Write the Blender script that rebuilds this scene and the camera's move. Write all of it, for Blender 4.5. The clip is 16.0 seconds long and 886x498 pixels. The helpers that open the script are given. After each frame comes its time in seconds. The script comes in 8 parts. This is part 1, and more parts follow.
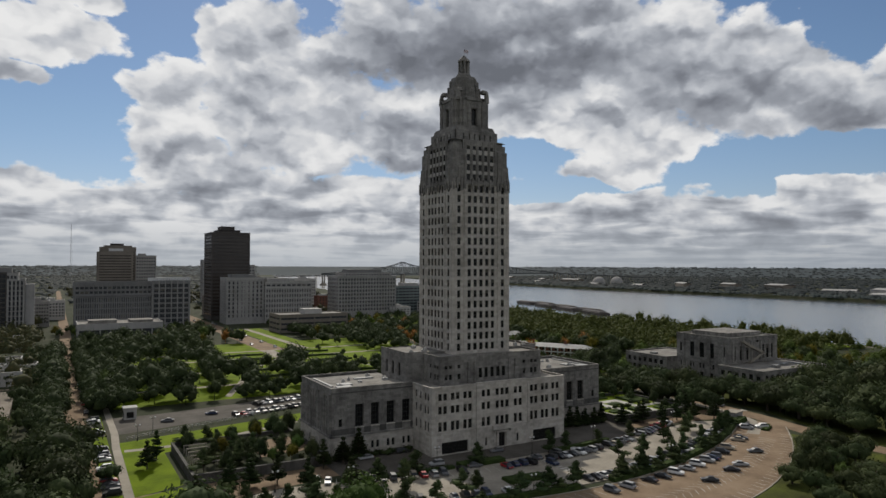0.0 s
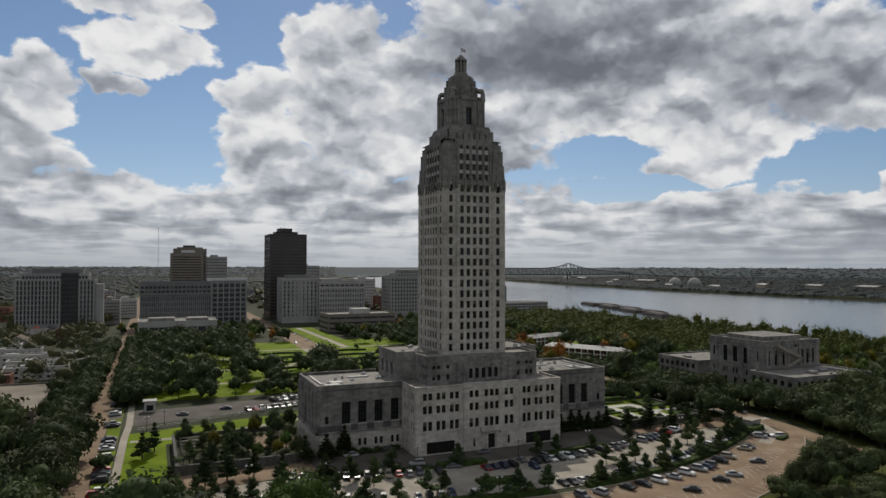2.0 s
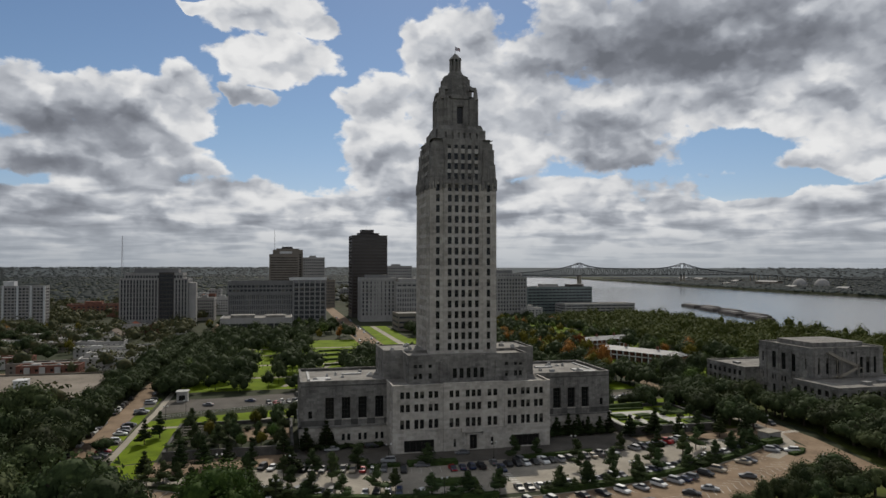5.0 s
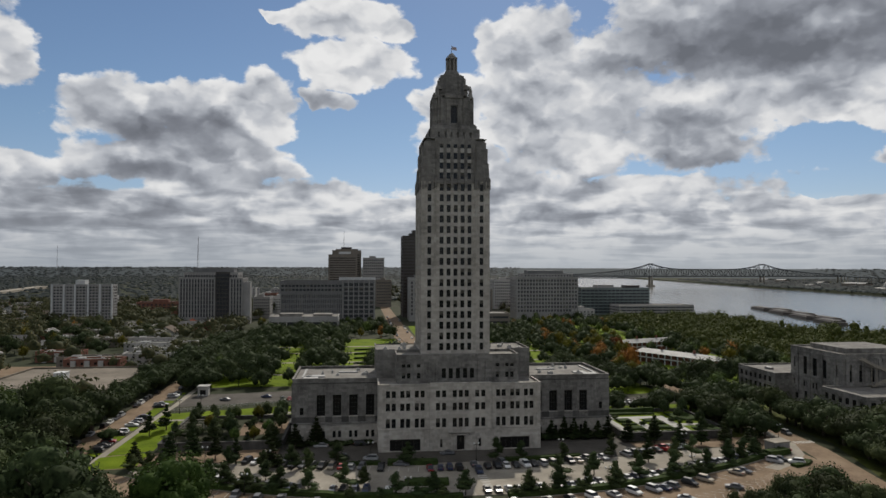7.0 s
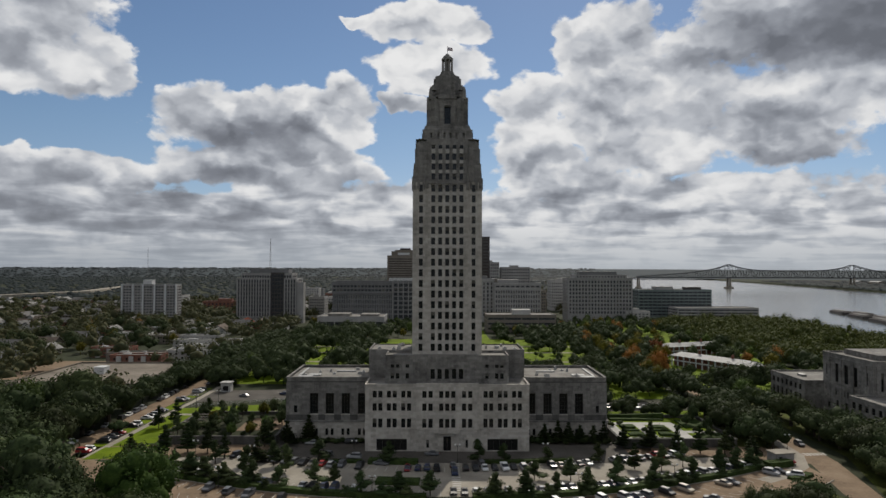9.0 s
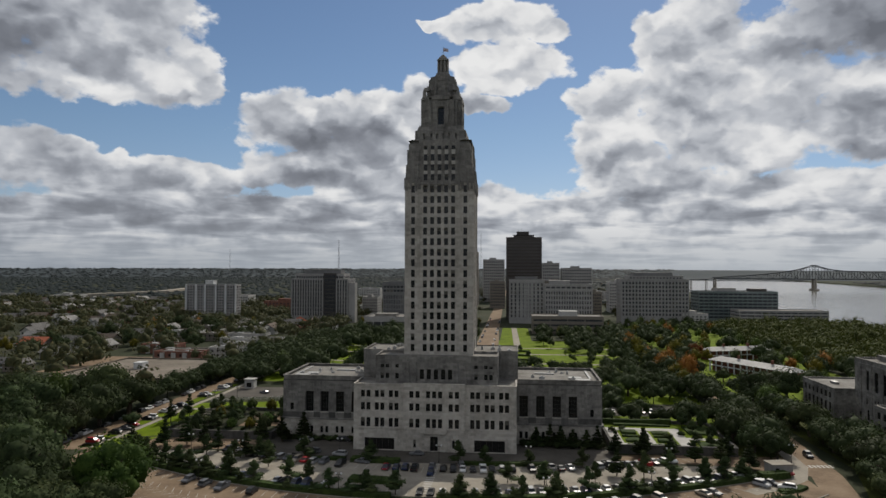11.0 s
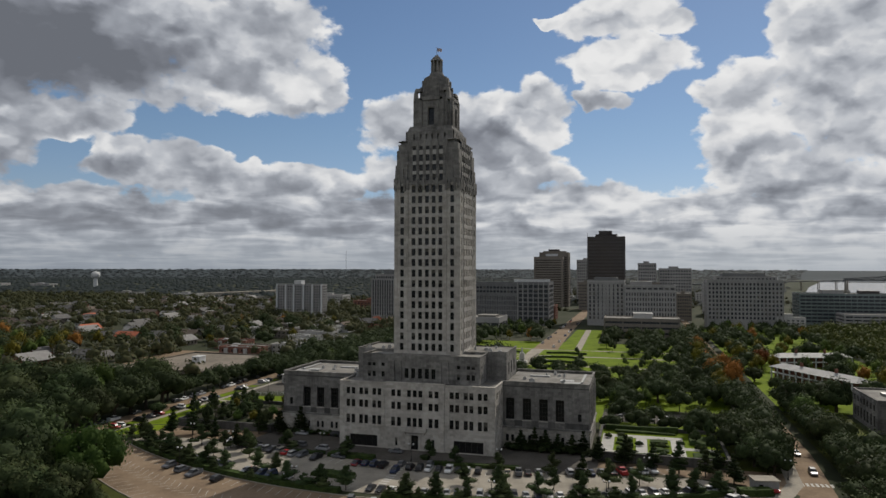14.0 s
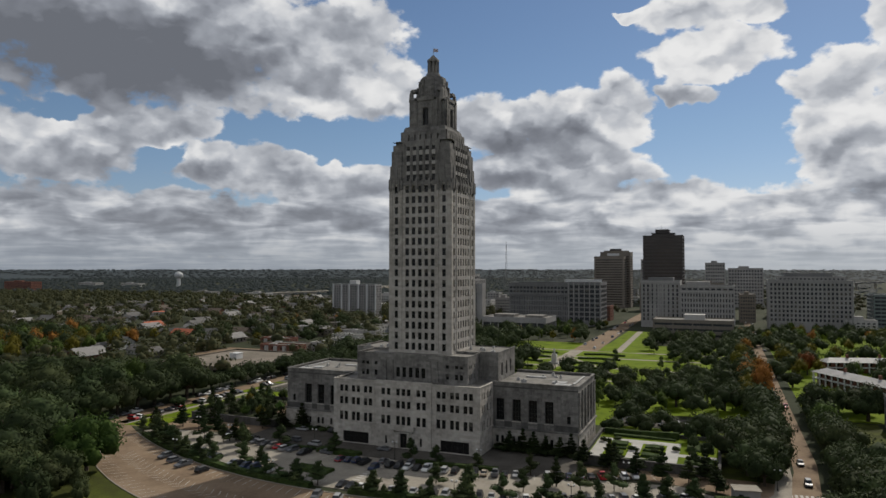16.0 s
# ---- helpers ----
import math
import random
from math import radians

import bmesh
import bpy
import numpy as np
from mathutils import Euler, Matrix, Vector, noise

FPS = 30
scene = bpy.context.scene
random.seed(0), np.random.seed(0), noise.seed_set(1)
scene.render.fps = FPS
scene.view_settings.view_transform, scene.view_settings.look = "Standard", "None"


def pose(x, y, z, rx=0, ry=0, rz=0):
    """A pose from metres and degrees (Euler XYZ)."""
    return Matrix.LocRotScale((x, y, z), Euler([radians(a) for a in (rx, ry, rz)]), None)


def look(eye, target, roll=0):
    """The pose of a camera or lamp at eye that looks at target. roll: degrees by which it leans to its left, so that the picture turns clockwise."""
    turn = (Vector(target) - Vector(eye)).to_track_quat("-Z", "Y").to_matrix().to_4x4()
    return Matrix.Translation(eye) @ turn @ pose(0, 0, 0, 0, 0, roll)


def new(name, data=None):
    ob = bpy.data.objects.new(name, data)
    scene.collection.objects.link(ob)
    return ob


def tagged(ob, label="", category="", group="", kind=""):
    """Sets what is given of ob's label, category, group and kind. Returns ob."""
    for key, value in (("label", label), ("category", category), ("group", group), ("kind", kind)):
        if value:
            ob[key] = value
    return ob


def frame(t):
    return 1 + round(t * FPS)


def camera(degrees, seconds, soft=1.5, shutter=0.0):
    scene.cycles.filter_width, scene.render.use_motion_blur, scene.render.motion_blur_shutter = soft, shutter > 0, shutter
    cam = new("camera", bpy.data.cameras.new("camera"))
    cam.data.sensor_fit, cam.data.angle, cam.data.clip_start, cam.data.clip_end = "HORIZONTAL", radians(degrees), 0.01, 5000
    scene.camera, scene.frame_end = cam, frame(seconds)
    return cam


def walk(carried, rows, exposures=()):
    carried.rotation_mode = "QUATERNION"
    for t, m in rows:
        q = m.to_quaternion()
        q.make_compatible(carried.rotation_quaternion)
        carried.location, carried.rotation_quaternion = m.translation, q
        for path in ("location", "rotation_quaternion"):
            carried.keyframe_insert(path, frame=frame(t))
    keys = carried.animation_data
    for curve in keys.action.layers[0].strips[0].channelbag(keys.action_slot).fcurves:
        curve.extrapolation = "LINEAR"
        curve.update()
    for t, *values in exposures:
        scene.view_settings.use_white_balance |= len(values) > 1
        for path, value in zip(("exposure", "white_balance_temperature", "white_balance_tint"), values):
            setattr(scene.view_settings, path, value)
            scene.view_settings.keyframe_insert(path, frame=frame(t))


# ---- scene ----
cam = camera(66.2, 16.0)
ROWS = [
    (0.0, -129.60, -186.62, 60.24, -29.832, 1.292, -0.177),
    (0.5, -123.03, -190.01, 60.14, -28.178, 1.320, -0.157),
    (1.0, -116.39, -193.34, 60.05, -26.531, 1.325, -0.145),
    (1.5, -109.65, -196.57, 59.99, -24.854, 1.340, -0.124),
    (2.0, -102.83, -199.67, 60.00, -23.170, 1.344, -0.117),
    (2.5, -95.89, -202.61, 60.01, -21.502, 1.343, -0.115),
    (3.0, -88.93, -205.28, 60.02, -19.863, 1.344, -0.117),
    (3.5, -82.00, -207.68, 59.97, -18.235, 1.361, -0.103),
    (4.0, -74.91, -210.00, 59.84, -16.554, 1.371, -0.091),
    (6.5, -39.51, -217.70, 59.80, -8.530, 1.360, -0.112),
    (7.0, -32.48, -218.53, 59.65, -6.941, 1.385, -0.155),
    (7.5, -25.28, -219.22, 59.60, -5.306, 1.400, -0.171),
    (8.0, -17.99, -219.75, 59.60, -3.681, 1.419, -0.172),
    (8.5, -10.61, -220.20, 59.61, -2.067, 1.445, -0.164),
    (9.0, -3.20, -220.52, 59.69, -0.434, 1.443, -0.182),
    (11.5, 33.27, -218.45, 59.67, 7.674, 1.507, -0.147),
    (12.0, 40.65, -217.28, 59.59, 9.336, 1.514, -0.118),
    (12.5, 48.12, -215.93, 59.56, 11.039, 1.534, -0.112),
    (13.0, 55.50, -214.45, 59.51, 12.689, 1.536, -0.115),
    (13.5, 62.71, -212.85, 59.44, 14.322, 1.536, -0.115),
    (14.0, 69.88, -211.03, 59.39, 15.982, 1.546, -0.091),
    (14.5, 77.01, -208.98, 59.30, 17.633, 1.545, -0.063),
    (15.0, 84.00, -206.74, 59.25, 19.276, 1.550, -0.047),
    (15.5, 90.80, -204.39, 59.21, 20.886, 1.551, -0.037),
    (16.0, 97.65, -201.92, 59.21, 22.513, 1.559, -0.011),
]
walk(cam, [(t, pose(x, y, z, 90 + pitch, roll, yaw)) for t, x, y, z, yaw, pitch, roll in ROWS])

# ---- daylight ----
SUN_EL, SUN_AZ = radians(39.0), radians(15.0)   # azimuth from +y towards +x
sun = new("sun", bpy.data.lights.new("sun", "SUN"))
sun.data.energy, sun.data.angle, sun.data.color = 4.2, radians(0.6), (1.0, 0.93, 0.82)
sun.matrix_world = look((0, 0, 300), (-300 * math.sin(SUN_AZ) * math.cos(SUN_EL), -300 * math.cos(SUN_AZ) * math.cos(SUN_EL), 300 - 300 * math.sin(SUN_EL)))


class Nodes:
    """Short spellings for building a node tree."""

    def __init__(self, tree, keep=False):
        self.t = tree
        self.n = tree.nodes
        if not keep:
            self.n.clear()

    def add(self, kind):
        return self.n.new(kind)

    def put(self, value, socket):
        if hasattr(value, "is_output"):
            self.t.links.new(value, socket)
        else:
            socket.default_value = value

    def math(self, op, a, b=0.0, c=0.0, clamp=False):
        node = self.add("ShaderNodeMath")
        node.operation, node.use_clamp = op, clamp
        for s, v in zip(node.inputs, (a, b, c)):
            self.put(v, s)
        return node.outputs[0]

    def noise(self, vec, scale, detail=5.0, rough=0.55, dist=0.0, dims="3D"):
        node = self.add("ShaderNodeTexNoise")
        node.noise_dimensions = dims
        self.put(vec, node.inputs["Vector"])
        node.inputs["Scale"].default_value = scale
        node.inputs["Detail"].default_value = detail
        node.inputs["Roughness"].default_value = rough
        node.inputs["Distortion"].default_value = dist
        return node.outputs["Fac"]

    def ramp(self, fac, stops, mode="LINEAR"):
        node = self.add("ShaderNodeValToRGB")
        node.color_ramp.interpolation = mode
        els = node.color_ramp.elements
        while len(els) < len(stops):
            els.new(0.5)
        for e, (p, c) in zip(els, stops):
            e.position = p
            e.color = (*c, 1.0) if len(c) == 3 else c
        self.put(fac, node.inputs["Fac"])
        return node.outputs["Color"]

    def mix(self, fac, a, b, blend="MIX"):
        node = self.add("ShaderNodeMix")
        node.data_type, node.blend_type = "RGBA", blend
        self.put(fac, node.inputs[0])
        self.put(a if hasattr(a, "is_output") else (*a, 1.0), node.inputs[6])
        self.put(b if hasattr(b, "is_output") else (*b, 1.0), node.inputs[7])
        return node.outputs[2]

    def mapped(self, vec, scale=(1, 1, 1), loc=(0, 0, 0)):
        node = self.add("ShaderNodeMapping")
        self.put(vec, node.inputs["Vector"])
        node.inputs["Scale"].default_value = scale
        node.inputs["Location"].default_value = loc
        return node.outputs["Vector"]


# sky: clear air with broken cumulus below a bright noon sun
world = bpy.data.worlds.new("sky")
scene.world = world
world.use_nodes = True
N = Nodes(world.node_tree)
air = N.add("ShaderNodeTexSky")
air.sky_type, air.sun_disc, air.sun_elevation, air.sun_rotation = "NISHITA", False, SUN_EL, SUN_AZ
air.air_density, air.dust_density, air.ozone_density = 1.0, 0.15, 2.5
direction = N.add("ShaderNodeTexCoord").outputs["Generated"]
sep = N.add("ShaderNodeSeparateXYZ")
N.put(direction, sep.inputs[0])
dx, dy, dz = sep.outputs
azi = N.math("MULTIPLY", N.math("ARCTAN2", dx, dy), 57.2958)
ele = N.math("MULTIPLY", N.math("ARCSINE", dz), 57.2958)
# the heaps' outlines wander: directions are bent by noise before any cloud is laid out
wide = N.add("ShaderNodeCombineXYZ")
for value, socket in zip((dx, dy, N.math("MULTIPLY", dz, 1.45)), wide.inputs):
    N.put(value, socket)
wide = wide.outputs[0]


def bent(scale, detail, shift):
    node = N.add("ShaderNodeTexNoise")
    node.inputs["Scale"].default_value, node.inputs["Detail"].default_value, node.inputs["Roughness"].default_value = scale, detail, 0.55
    N.put(N.mapped(wide, (1, 1, 1), shift), node.inputs["Vector"])
    s = N.add("ShaderNodeSeparateXYZ")
    N.put(node.outputs["Color"], s.inputs[0])
    return [N.math("SUBTRACT", o, 0.5) for o in s.outputs[:2]]


(w1, w2), (w3, w4) = bent(9.0, 2.0, (3.1, 0.7, 0.0)), bent(26.0, 3.0, (0.4, 5.2, 1.0))
azw = N.math("ADD", azi, N.math("ADD", N.math("MULTIPLY", w1, 7.0), N.math("MULTIPLY", w3, 2.6)))
elw = N.math("ADD", ele, N.math("ADD", N.math("MULTIPLY", w2, 3.0), N.math("MULTIPLY", w4, 1.5)))


def billow(scale, up, detail):
    """Rounded heads, as on a cauliflower; up looks a little higher in the sky."""
    node = N.add("ShaderNodeTexVoronoi")
    node.feature = "SMOOTH_F1"
    for key, value in (("Scale", scale), ("Detail", detail), ("Roughness", 0.5), ("Lacunarity", 2.1), ("Smoothness", 0.7)):
        node.inputs[key].default_value = value
    v = N.add("ShaderNodeVectorMath")
    v.operation = "ADD"
    N.put(wide, v.inputs[0])
    s = N.add("ShaderNodeCombineXYZ")
    N.put(N.math("MULTIPLY", w3, 0.05), s.inputs[0])
    N.put(N.math("MULTIPLY", w1, 0.03), s.inputs[1])
    N.put(N.math("ADD", N.math("MULTIPLY", w4, 0.05), up), s.inputs[2])
    N.put(s.outputs[0], v.inputs[1])
    N.put(v.outputs[0], node.inputs["Vector"])
    return N.math("SUBTRACT", 0.5, node.outputs["Distance"])


def oval(a0, e0, ra, re):
    """Square of the distance from a cloud's middle, one on its rim."""
    ua = N.math("DIVIDE", N.math("SUBTRACT", azw, a0), ra)
    ue = N.math("DIVIDE", N.math("SUBTRACT", elw, e0), re)
    return N.math("ADD", N.math("MULTIPLY", ua, ua), N.math("MULTIPLY", ue, ue))


field, belly, clear = -1.2, 0.0, 0.0


def heaped(*lobes):
    global field
    for lobe in lobes:
        node = N.add("ShaderNodeMath")
        node.operation = "SMOOTH_MAX"
        N.put(field, node.inputs[0])
        N.put(N.math("SUBTRACT", 1.0, oval(*lobe)), node.inputs[1])
        node.inputs[2].default_value = 0.25
        field = node.outputs[0]


def bellies(*lobes):
    global belly
    for *lobe, grey in lobes:
        belly = N.math("MAXIMUM", belly, N.math("MULTIPLY", N.math("EXPONENT", N.math("MULTIPLY", oval(*lobe), -0.8)), grey))


def gaps(*lobes):
    global clear
    for lobe in lobes:
        clear = N.math("MAXIMUM", clear, N.math("EXPONENT", N.math("MULTIPLY", oval(*lobe), -0.8)))


# clouds: azimuth, elevation, half width, half height, and how grey they are below
heaped((-47.5, 18.3, 17.9, 6.9), (-30.8, 17.4, 6.1, 5.2), (-27.0, 15.6, 3.6, 3.1))   # large grey cloud to the south-east
heaped((-53.0, 9.1, 6.8, 2.8), (-46.2, 10.8, 6.4, 1.9), (-37.2, 8.0, 7.6, 2.3), (-30.8, 7.5, 5.1, 1.9))   # bank below it
heaped((-40.5, 8.0, 4.6, 2.0), (-33.0, 7.3, 7.6, 2.4), (-26.2, 6.0, 3.9, 2.3))   # bank, its near end
heaped((-18.8, 11.7, 4.7, 2.5), (-12.8, 11.5, 6.6, 2.7), (-8.1, 12.7, 3.2, 2.8), (-14.1, 8.1, 9.0, 2.5), (-8.3, 8.0, 3.7, 1.0))   # single heap east of the tower
heaped((-0.9, 19.8, 5.2, 1.7), (3.2, 18.9, 2.8, 1.1), (-0.8, 16.5, 4.8, 2.1), (-2.8, 13.5, 2.2, 1.1), (-7.0, 20.0, 2.0, 0.5))   # bright rags over the tower
heaped((13.9, 16.8, 4.7, 4.6), (8.2, 13.2, 3.3, 2.7), (8.2, 9.0, 3.8, 3.3), (17.5, 12.9, 8.5, 5.8), (11.5, 6.7, 5.6, 2.3))   # white head of the great cloud
heaped((33.6, 17.8, 14.3, 5.4), (46.8, 13.8, 7.2, 4.3), (26.8, 11.2, 7.4, 3.6), (37.4, 11.9, 7.9, 2.6))   # great cloud, its dark body
heaped((40.0, 17.3, 15.0, 5.2), (54.3, 13.7, 11.4, 4.5), (46.8, 9.7, 5.2, 2.5), (60.3, 11.4, 5.3, 3.0), (43.7, 7.3, 4.0, 1.4))   # great cloud, westward
heaped((59.2, 5.2, 4.7, 1.7), (51.4, 3.7, 8.6, 2.0), (38.6, 3.7, 6.0, 1.4))   # low heaps to the west
heaped((-6.0, 5.4, 8.8, 1.9), (20.6, 5.8, 12.9, 1.8), (32.7, 4.5, 7.3, 1.7))   # low heaps to the south
bellies((-51.3, 15.7, 15.5, 3.9, 0.95), (-39.5, 13.4, 7.4, 2.6, 0.45), (-45.4, 10.4, 5.3, 1.5, 0.4), (-53.6, 5.9, 4.2, 1.2, 0.3), (-29.4, 6.1, 2.8, 1.0, 0.3))   # grey undersides
bellies((-32.1, 5.3, 3.4, 1.2, 0.38), (-16.2, 10.2, 5.6, 2.3, 0.5), (-18.1, 6.7, 6.5, 1.4, 0.5))   # grey undersides
bellies((-14.6, 9.7, 5.2, 2.1, 0.5), (-17.1, 6.6, 7.1, 1.5, 0.42), (-2.8, 13.3, 2.4, 1.0, 0.15), (14.3, 14.4, 2.5, 1.8, 0.35))   # grey undersides
bellies((28.2, 9.0, 5.9, 1.8, 0.5), (13.9, 8.9, 6.0, 1.3, 0.36), (32.4, 16.9, 10.0, 3.3, 0.75), (20.6, 4.0, 10.0, 0.7, 0.25))   # grey undersides
bellies((35.7, 17.2, 12.7, 3.7, 0.4), (24.9, 10.3, 5.1, 2.1, 0.3))   # grey undersides
bellies((60.0, 10.4, 4.7, 1.9, 0.5), (35.3, 18.8, 13.5, 4.1, 0.35), (51.5, 15.2, 6.2, 2.5, 0.35), (11.2, 5.9, 6.4, 1.2, 0.34))   # grey undersides
gaps((-51.2, 11.3, 1.4, 0.6), (-44.9, 8.1, 2.0, 0.7), (-31.7, 10.4, 4.9, 1.4))   # clear air between
gaps((57.0, 8.0, 7.2, 1.1), (52.7, 6.3, 2.4, 0.9), (37.0, 9.7, 2.6, 0.9), (38.9, 6.1, 3.3, 0.7), (61.1, 17.3, 2.1, 1.3))   # clear air between
bellies((-48.5, 6.1, 14.6, 3.2, 0.42), (-43.2, 3.3, 18.0, 2.0, 0.36))   # grey undersides
bellies((-20.3, 3.4, 12.7, 2.0, 0.4), (28.1, 3.1, 11.8, 0.8, 0.15))   # grey undersides
bellies((-38.4, 14.0, 3.3, 4.8, 0.3))   # grey undersides
bellies((55.1, 3.4, 12.8, 1.7, 0.22), (52.3, 12.2, 13.4, 2.5, 0.3), (40.0, 2.3, 13.6, 1.2, 0.15))   # grey undersides
bellies((-46.5, 1.5, 16.5, 1.3, 0.3))   # grey undersides

# elsewhere the same broken cloud goes on overhead and behind
d = N.math("ADD", N.math("MAXIMUM", dz, 0.0), 0.3)
flat = N.add("ShaderNodeCombineXYZ")
N.put(N.math("DIVIDE", dx, d), flat.inputs[0])
N.put(N.math("DIVIDE", dy, d), flat.inputs[1])
flat.inputs[2].default_value = 3.4
over = N.math("MULTIPLY", N.math("SUBTRACT", N.noise(flat.outputs[0], 2.2, 5, 0.55), 0.44), 6.0)
away = N.math("MAXIMUM", N.math("DIVIDE", N.math("SUBTRACT", ele, 21.0), 5.0), N.math("DIVIDE", N.math("SUBTRACT", N.math("ABSOLUTE", N.math("SUBTRACT", azi, 4.0)), 64.0), 6.0))
away = N.math("ADD", away, 0.0, clamp=True)
field = N.math("ADD", N.math("MULTIPLY", field, N.math("SUBTRACT", 1.0, away)), N.math("MULTIPLY", over, away))
# rows of flat cloud crowd towards the horizon
rows = N.add("ShaderNodeCombineXYZ")
N.put(N.math("MULTIPLY", azi, 0.21), rows.inputs[0])
N.put(N.math("MULTIPLY", N.math("LOGARITHM", N.math("ADD", N.math("MAXIMUM", ele, 0.0), 1.0), 2.718), 4.6), rows.inputs[1])
bank = N.noise(rows.outputs[0], 1.0, 4, 0.48, 0.5)
low = N.math("SUBTRACT", 1.0, N.math("DIVIDE", N.math("SUBTRACT", ele, 4.5), 4.5), clamp=True)
field = N.math("MAXIMUM", field, N.math("SUBTRACT", N.math("MULTIPLY", low, 1.9), N.math("ADD", 1.15, N.math("MULTIPLY", N.math("SUBTRACT", bank, 0.5), -1.2))))

heads, heads_up = billow(13.0, 0.0, 2.0), billow(13.0, 0.03, 2.0)
fine = N.noise(wide, 34.0, 8, 0.6, 0.2)
wisp = N.noise(wide, 7.0, 7, 0.55, 0.3)
rough_edge = N.math("ADD", N.math("MULTIPLY", heads, 0.9), N.math("ADD", N.math("MULTIPLY", N.math("SUBTRACT", fine, 0.5), 1.25), N.math("MULTIPLY", N.math("SUBTRACT", wisp, 0.5), 0.8)))
dens = N.math("SUBTRACT", N.math("ADD", field, rough_edge), N.math("ADD", -0.42, N.math("MULTIPLY", clear, 1.6)))
mask = N.add("ShaderNodeMapRange")
mask.interpolation_type = "SMOOTHSTEP"
N.put(dens, mask.inputs["Value"])
mask.inputs["From Min"].default_value, mask.inputs["From Max"].default_value = -0.02, 0.36
# thin rims and sunlit heads are white, thick bellies grey
thin = N.math("SUBTRACT", 1.0, N.math("DIVIDE", dens, 0.9), clamp=True)
relief = N.math("ADD", N.math("MULTIPLY", N.math("SUBTRACT", heads_up, heads), 0.7), N.math("MULTIPLY", N.math("SUBTRACT", 0.5, fine), 0.16))
relief = N.math("ADD", relief, N.math("MULTIPLY", N.math("SUBTRACT", 0.5, wisp), 0.55))
thick = N.math("ADD", N.math("SUBTRACT", N.math("ADD", belly, 0.235), N.math("MULTIPLY", thin, 0.22)), relief)
rows_grey = N.math("MULTIPLY", N.math("SUBTRACT", bank, 0.47), 1.5)
thick = N.math("ADD", thick, N.math("MULTIPLY", rows_grey, low))
cloud = N.ramp(thick, [(0.0, (0.80, 0.80, 0.80)), (0.14, (0.71, 0.715, 0.725)), (0.34, (0.49, 0.511, 0.550)), (0.54, (0.315, 0.335, 0.376)), (0.78, (0.200, 0.214, 0.247)), (1.0, (0.142, 0.153, 0.178))])
hz = N.math("SUBTRACT", 1.0, N.math("DIVIDE", ele, 3.4), clamp=True)
veil = N.math("SUBTRACT", 1.0, N.math("DIVIDE", ele, 8.0), clamp=True)
cloud = N.mix(N.math("MULTIPLY", veil, 0.35), cloud, (0.385, 0.412, 0.450))
sunward = N.math("SUBTRACT", 1.0, N.math("DIVIDE", N.math("ABSOLUTE", N.math("SUBTRACT", azi, 18.0)), 75.0), clamp=True)
cloud = N.mix(N.math("MULTIPLY", hz, 0.85), cloud, N.mix(sunward, (0.232, 0.265, 0.310), (0.425, 0.455, 0.49)))
b1, b2 = N.add("ShaderNodeBackground"), N.add("ShaderNodeBackground")
haze = N.math("SUBTRACT", 1.0, N.math("DIVIDE", ele, 11.0), clamp=True)
N.put(N.mix(1.0, air.outputs[0], N.mix(haze, (0.96, 1.0, 1.06), (0.95, 0.93, 1.12)), "MULTIPLY"), b1.inputs["Color"])
b1.inputs["Strength"].default_value = 0.062
N.put(cloud, b2.inputs["Color"])
b2.inputs["Strength"].default_value = 1.0
both = N.add("ShaderNodeMixShader")
N.put(N.math("MAXIMUM", mask.outputs[0], N.math("MULTIPLY", N.math("SUBTRACT", 1.1, N.math("DIVIDE", ele, 5.0), clamp=True), 0.92)), both.inputs[0])
N.put(b1.outputs[0], both.inputs[1])
N.put(b2.outputs[0], both.inputs[2])
N.put(both.outputs[0], N.add("ShaderNodeOutputWorld").inputs["Surface"])
scene.view_settings.exposure = 0.0


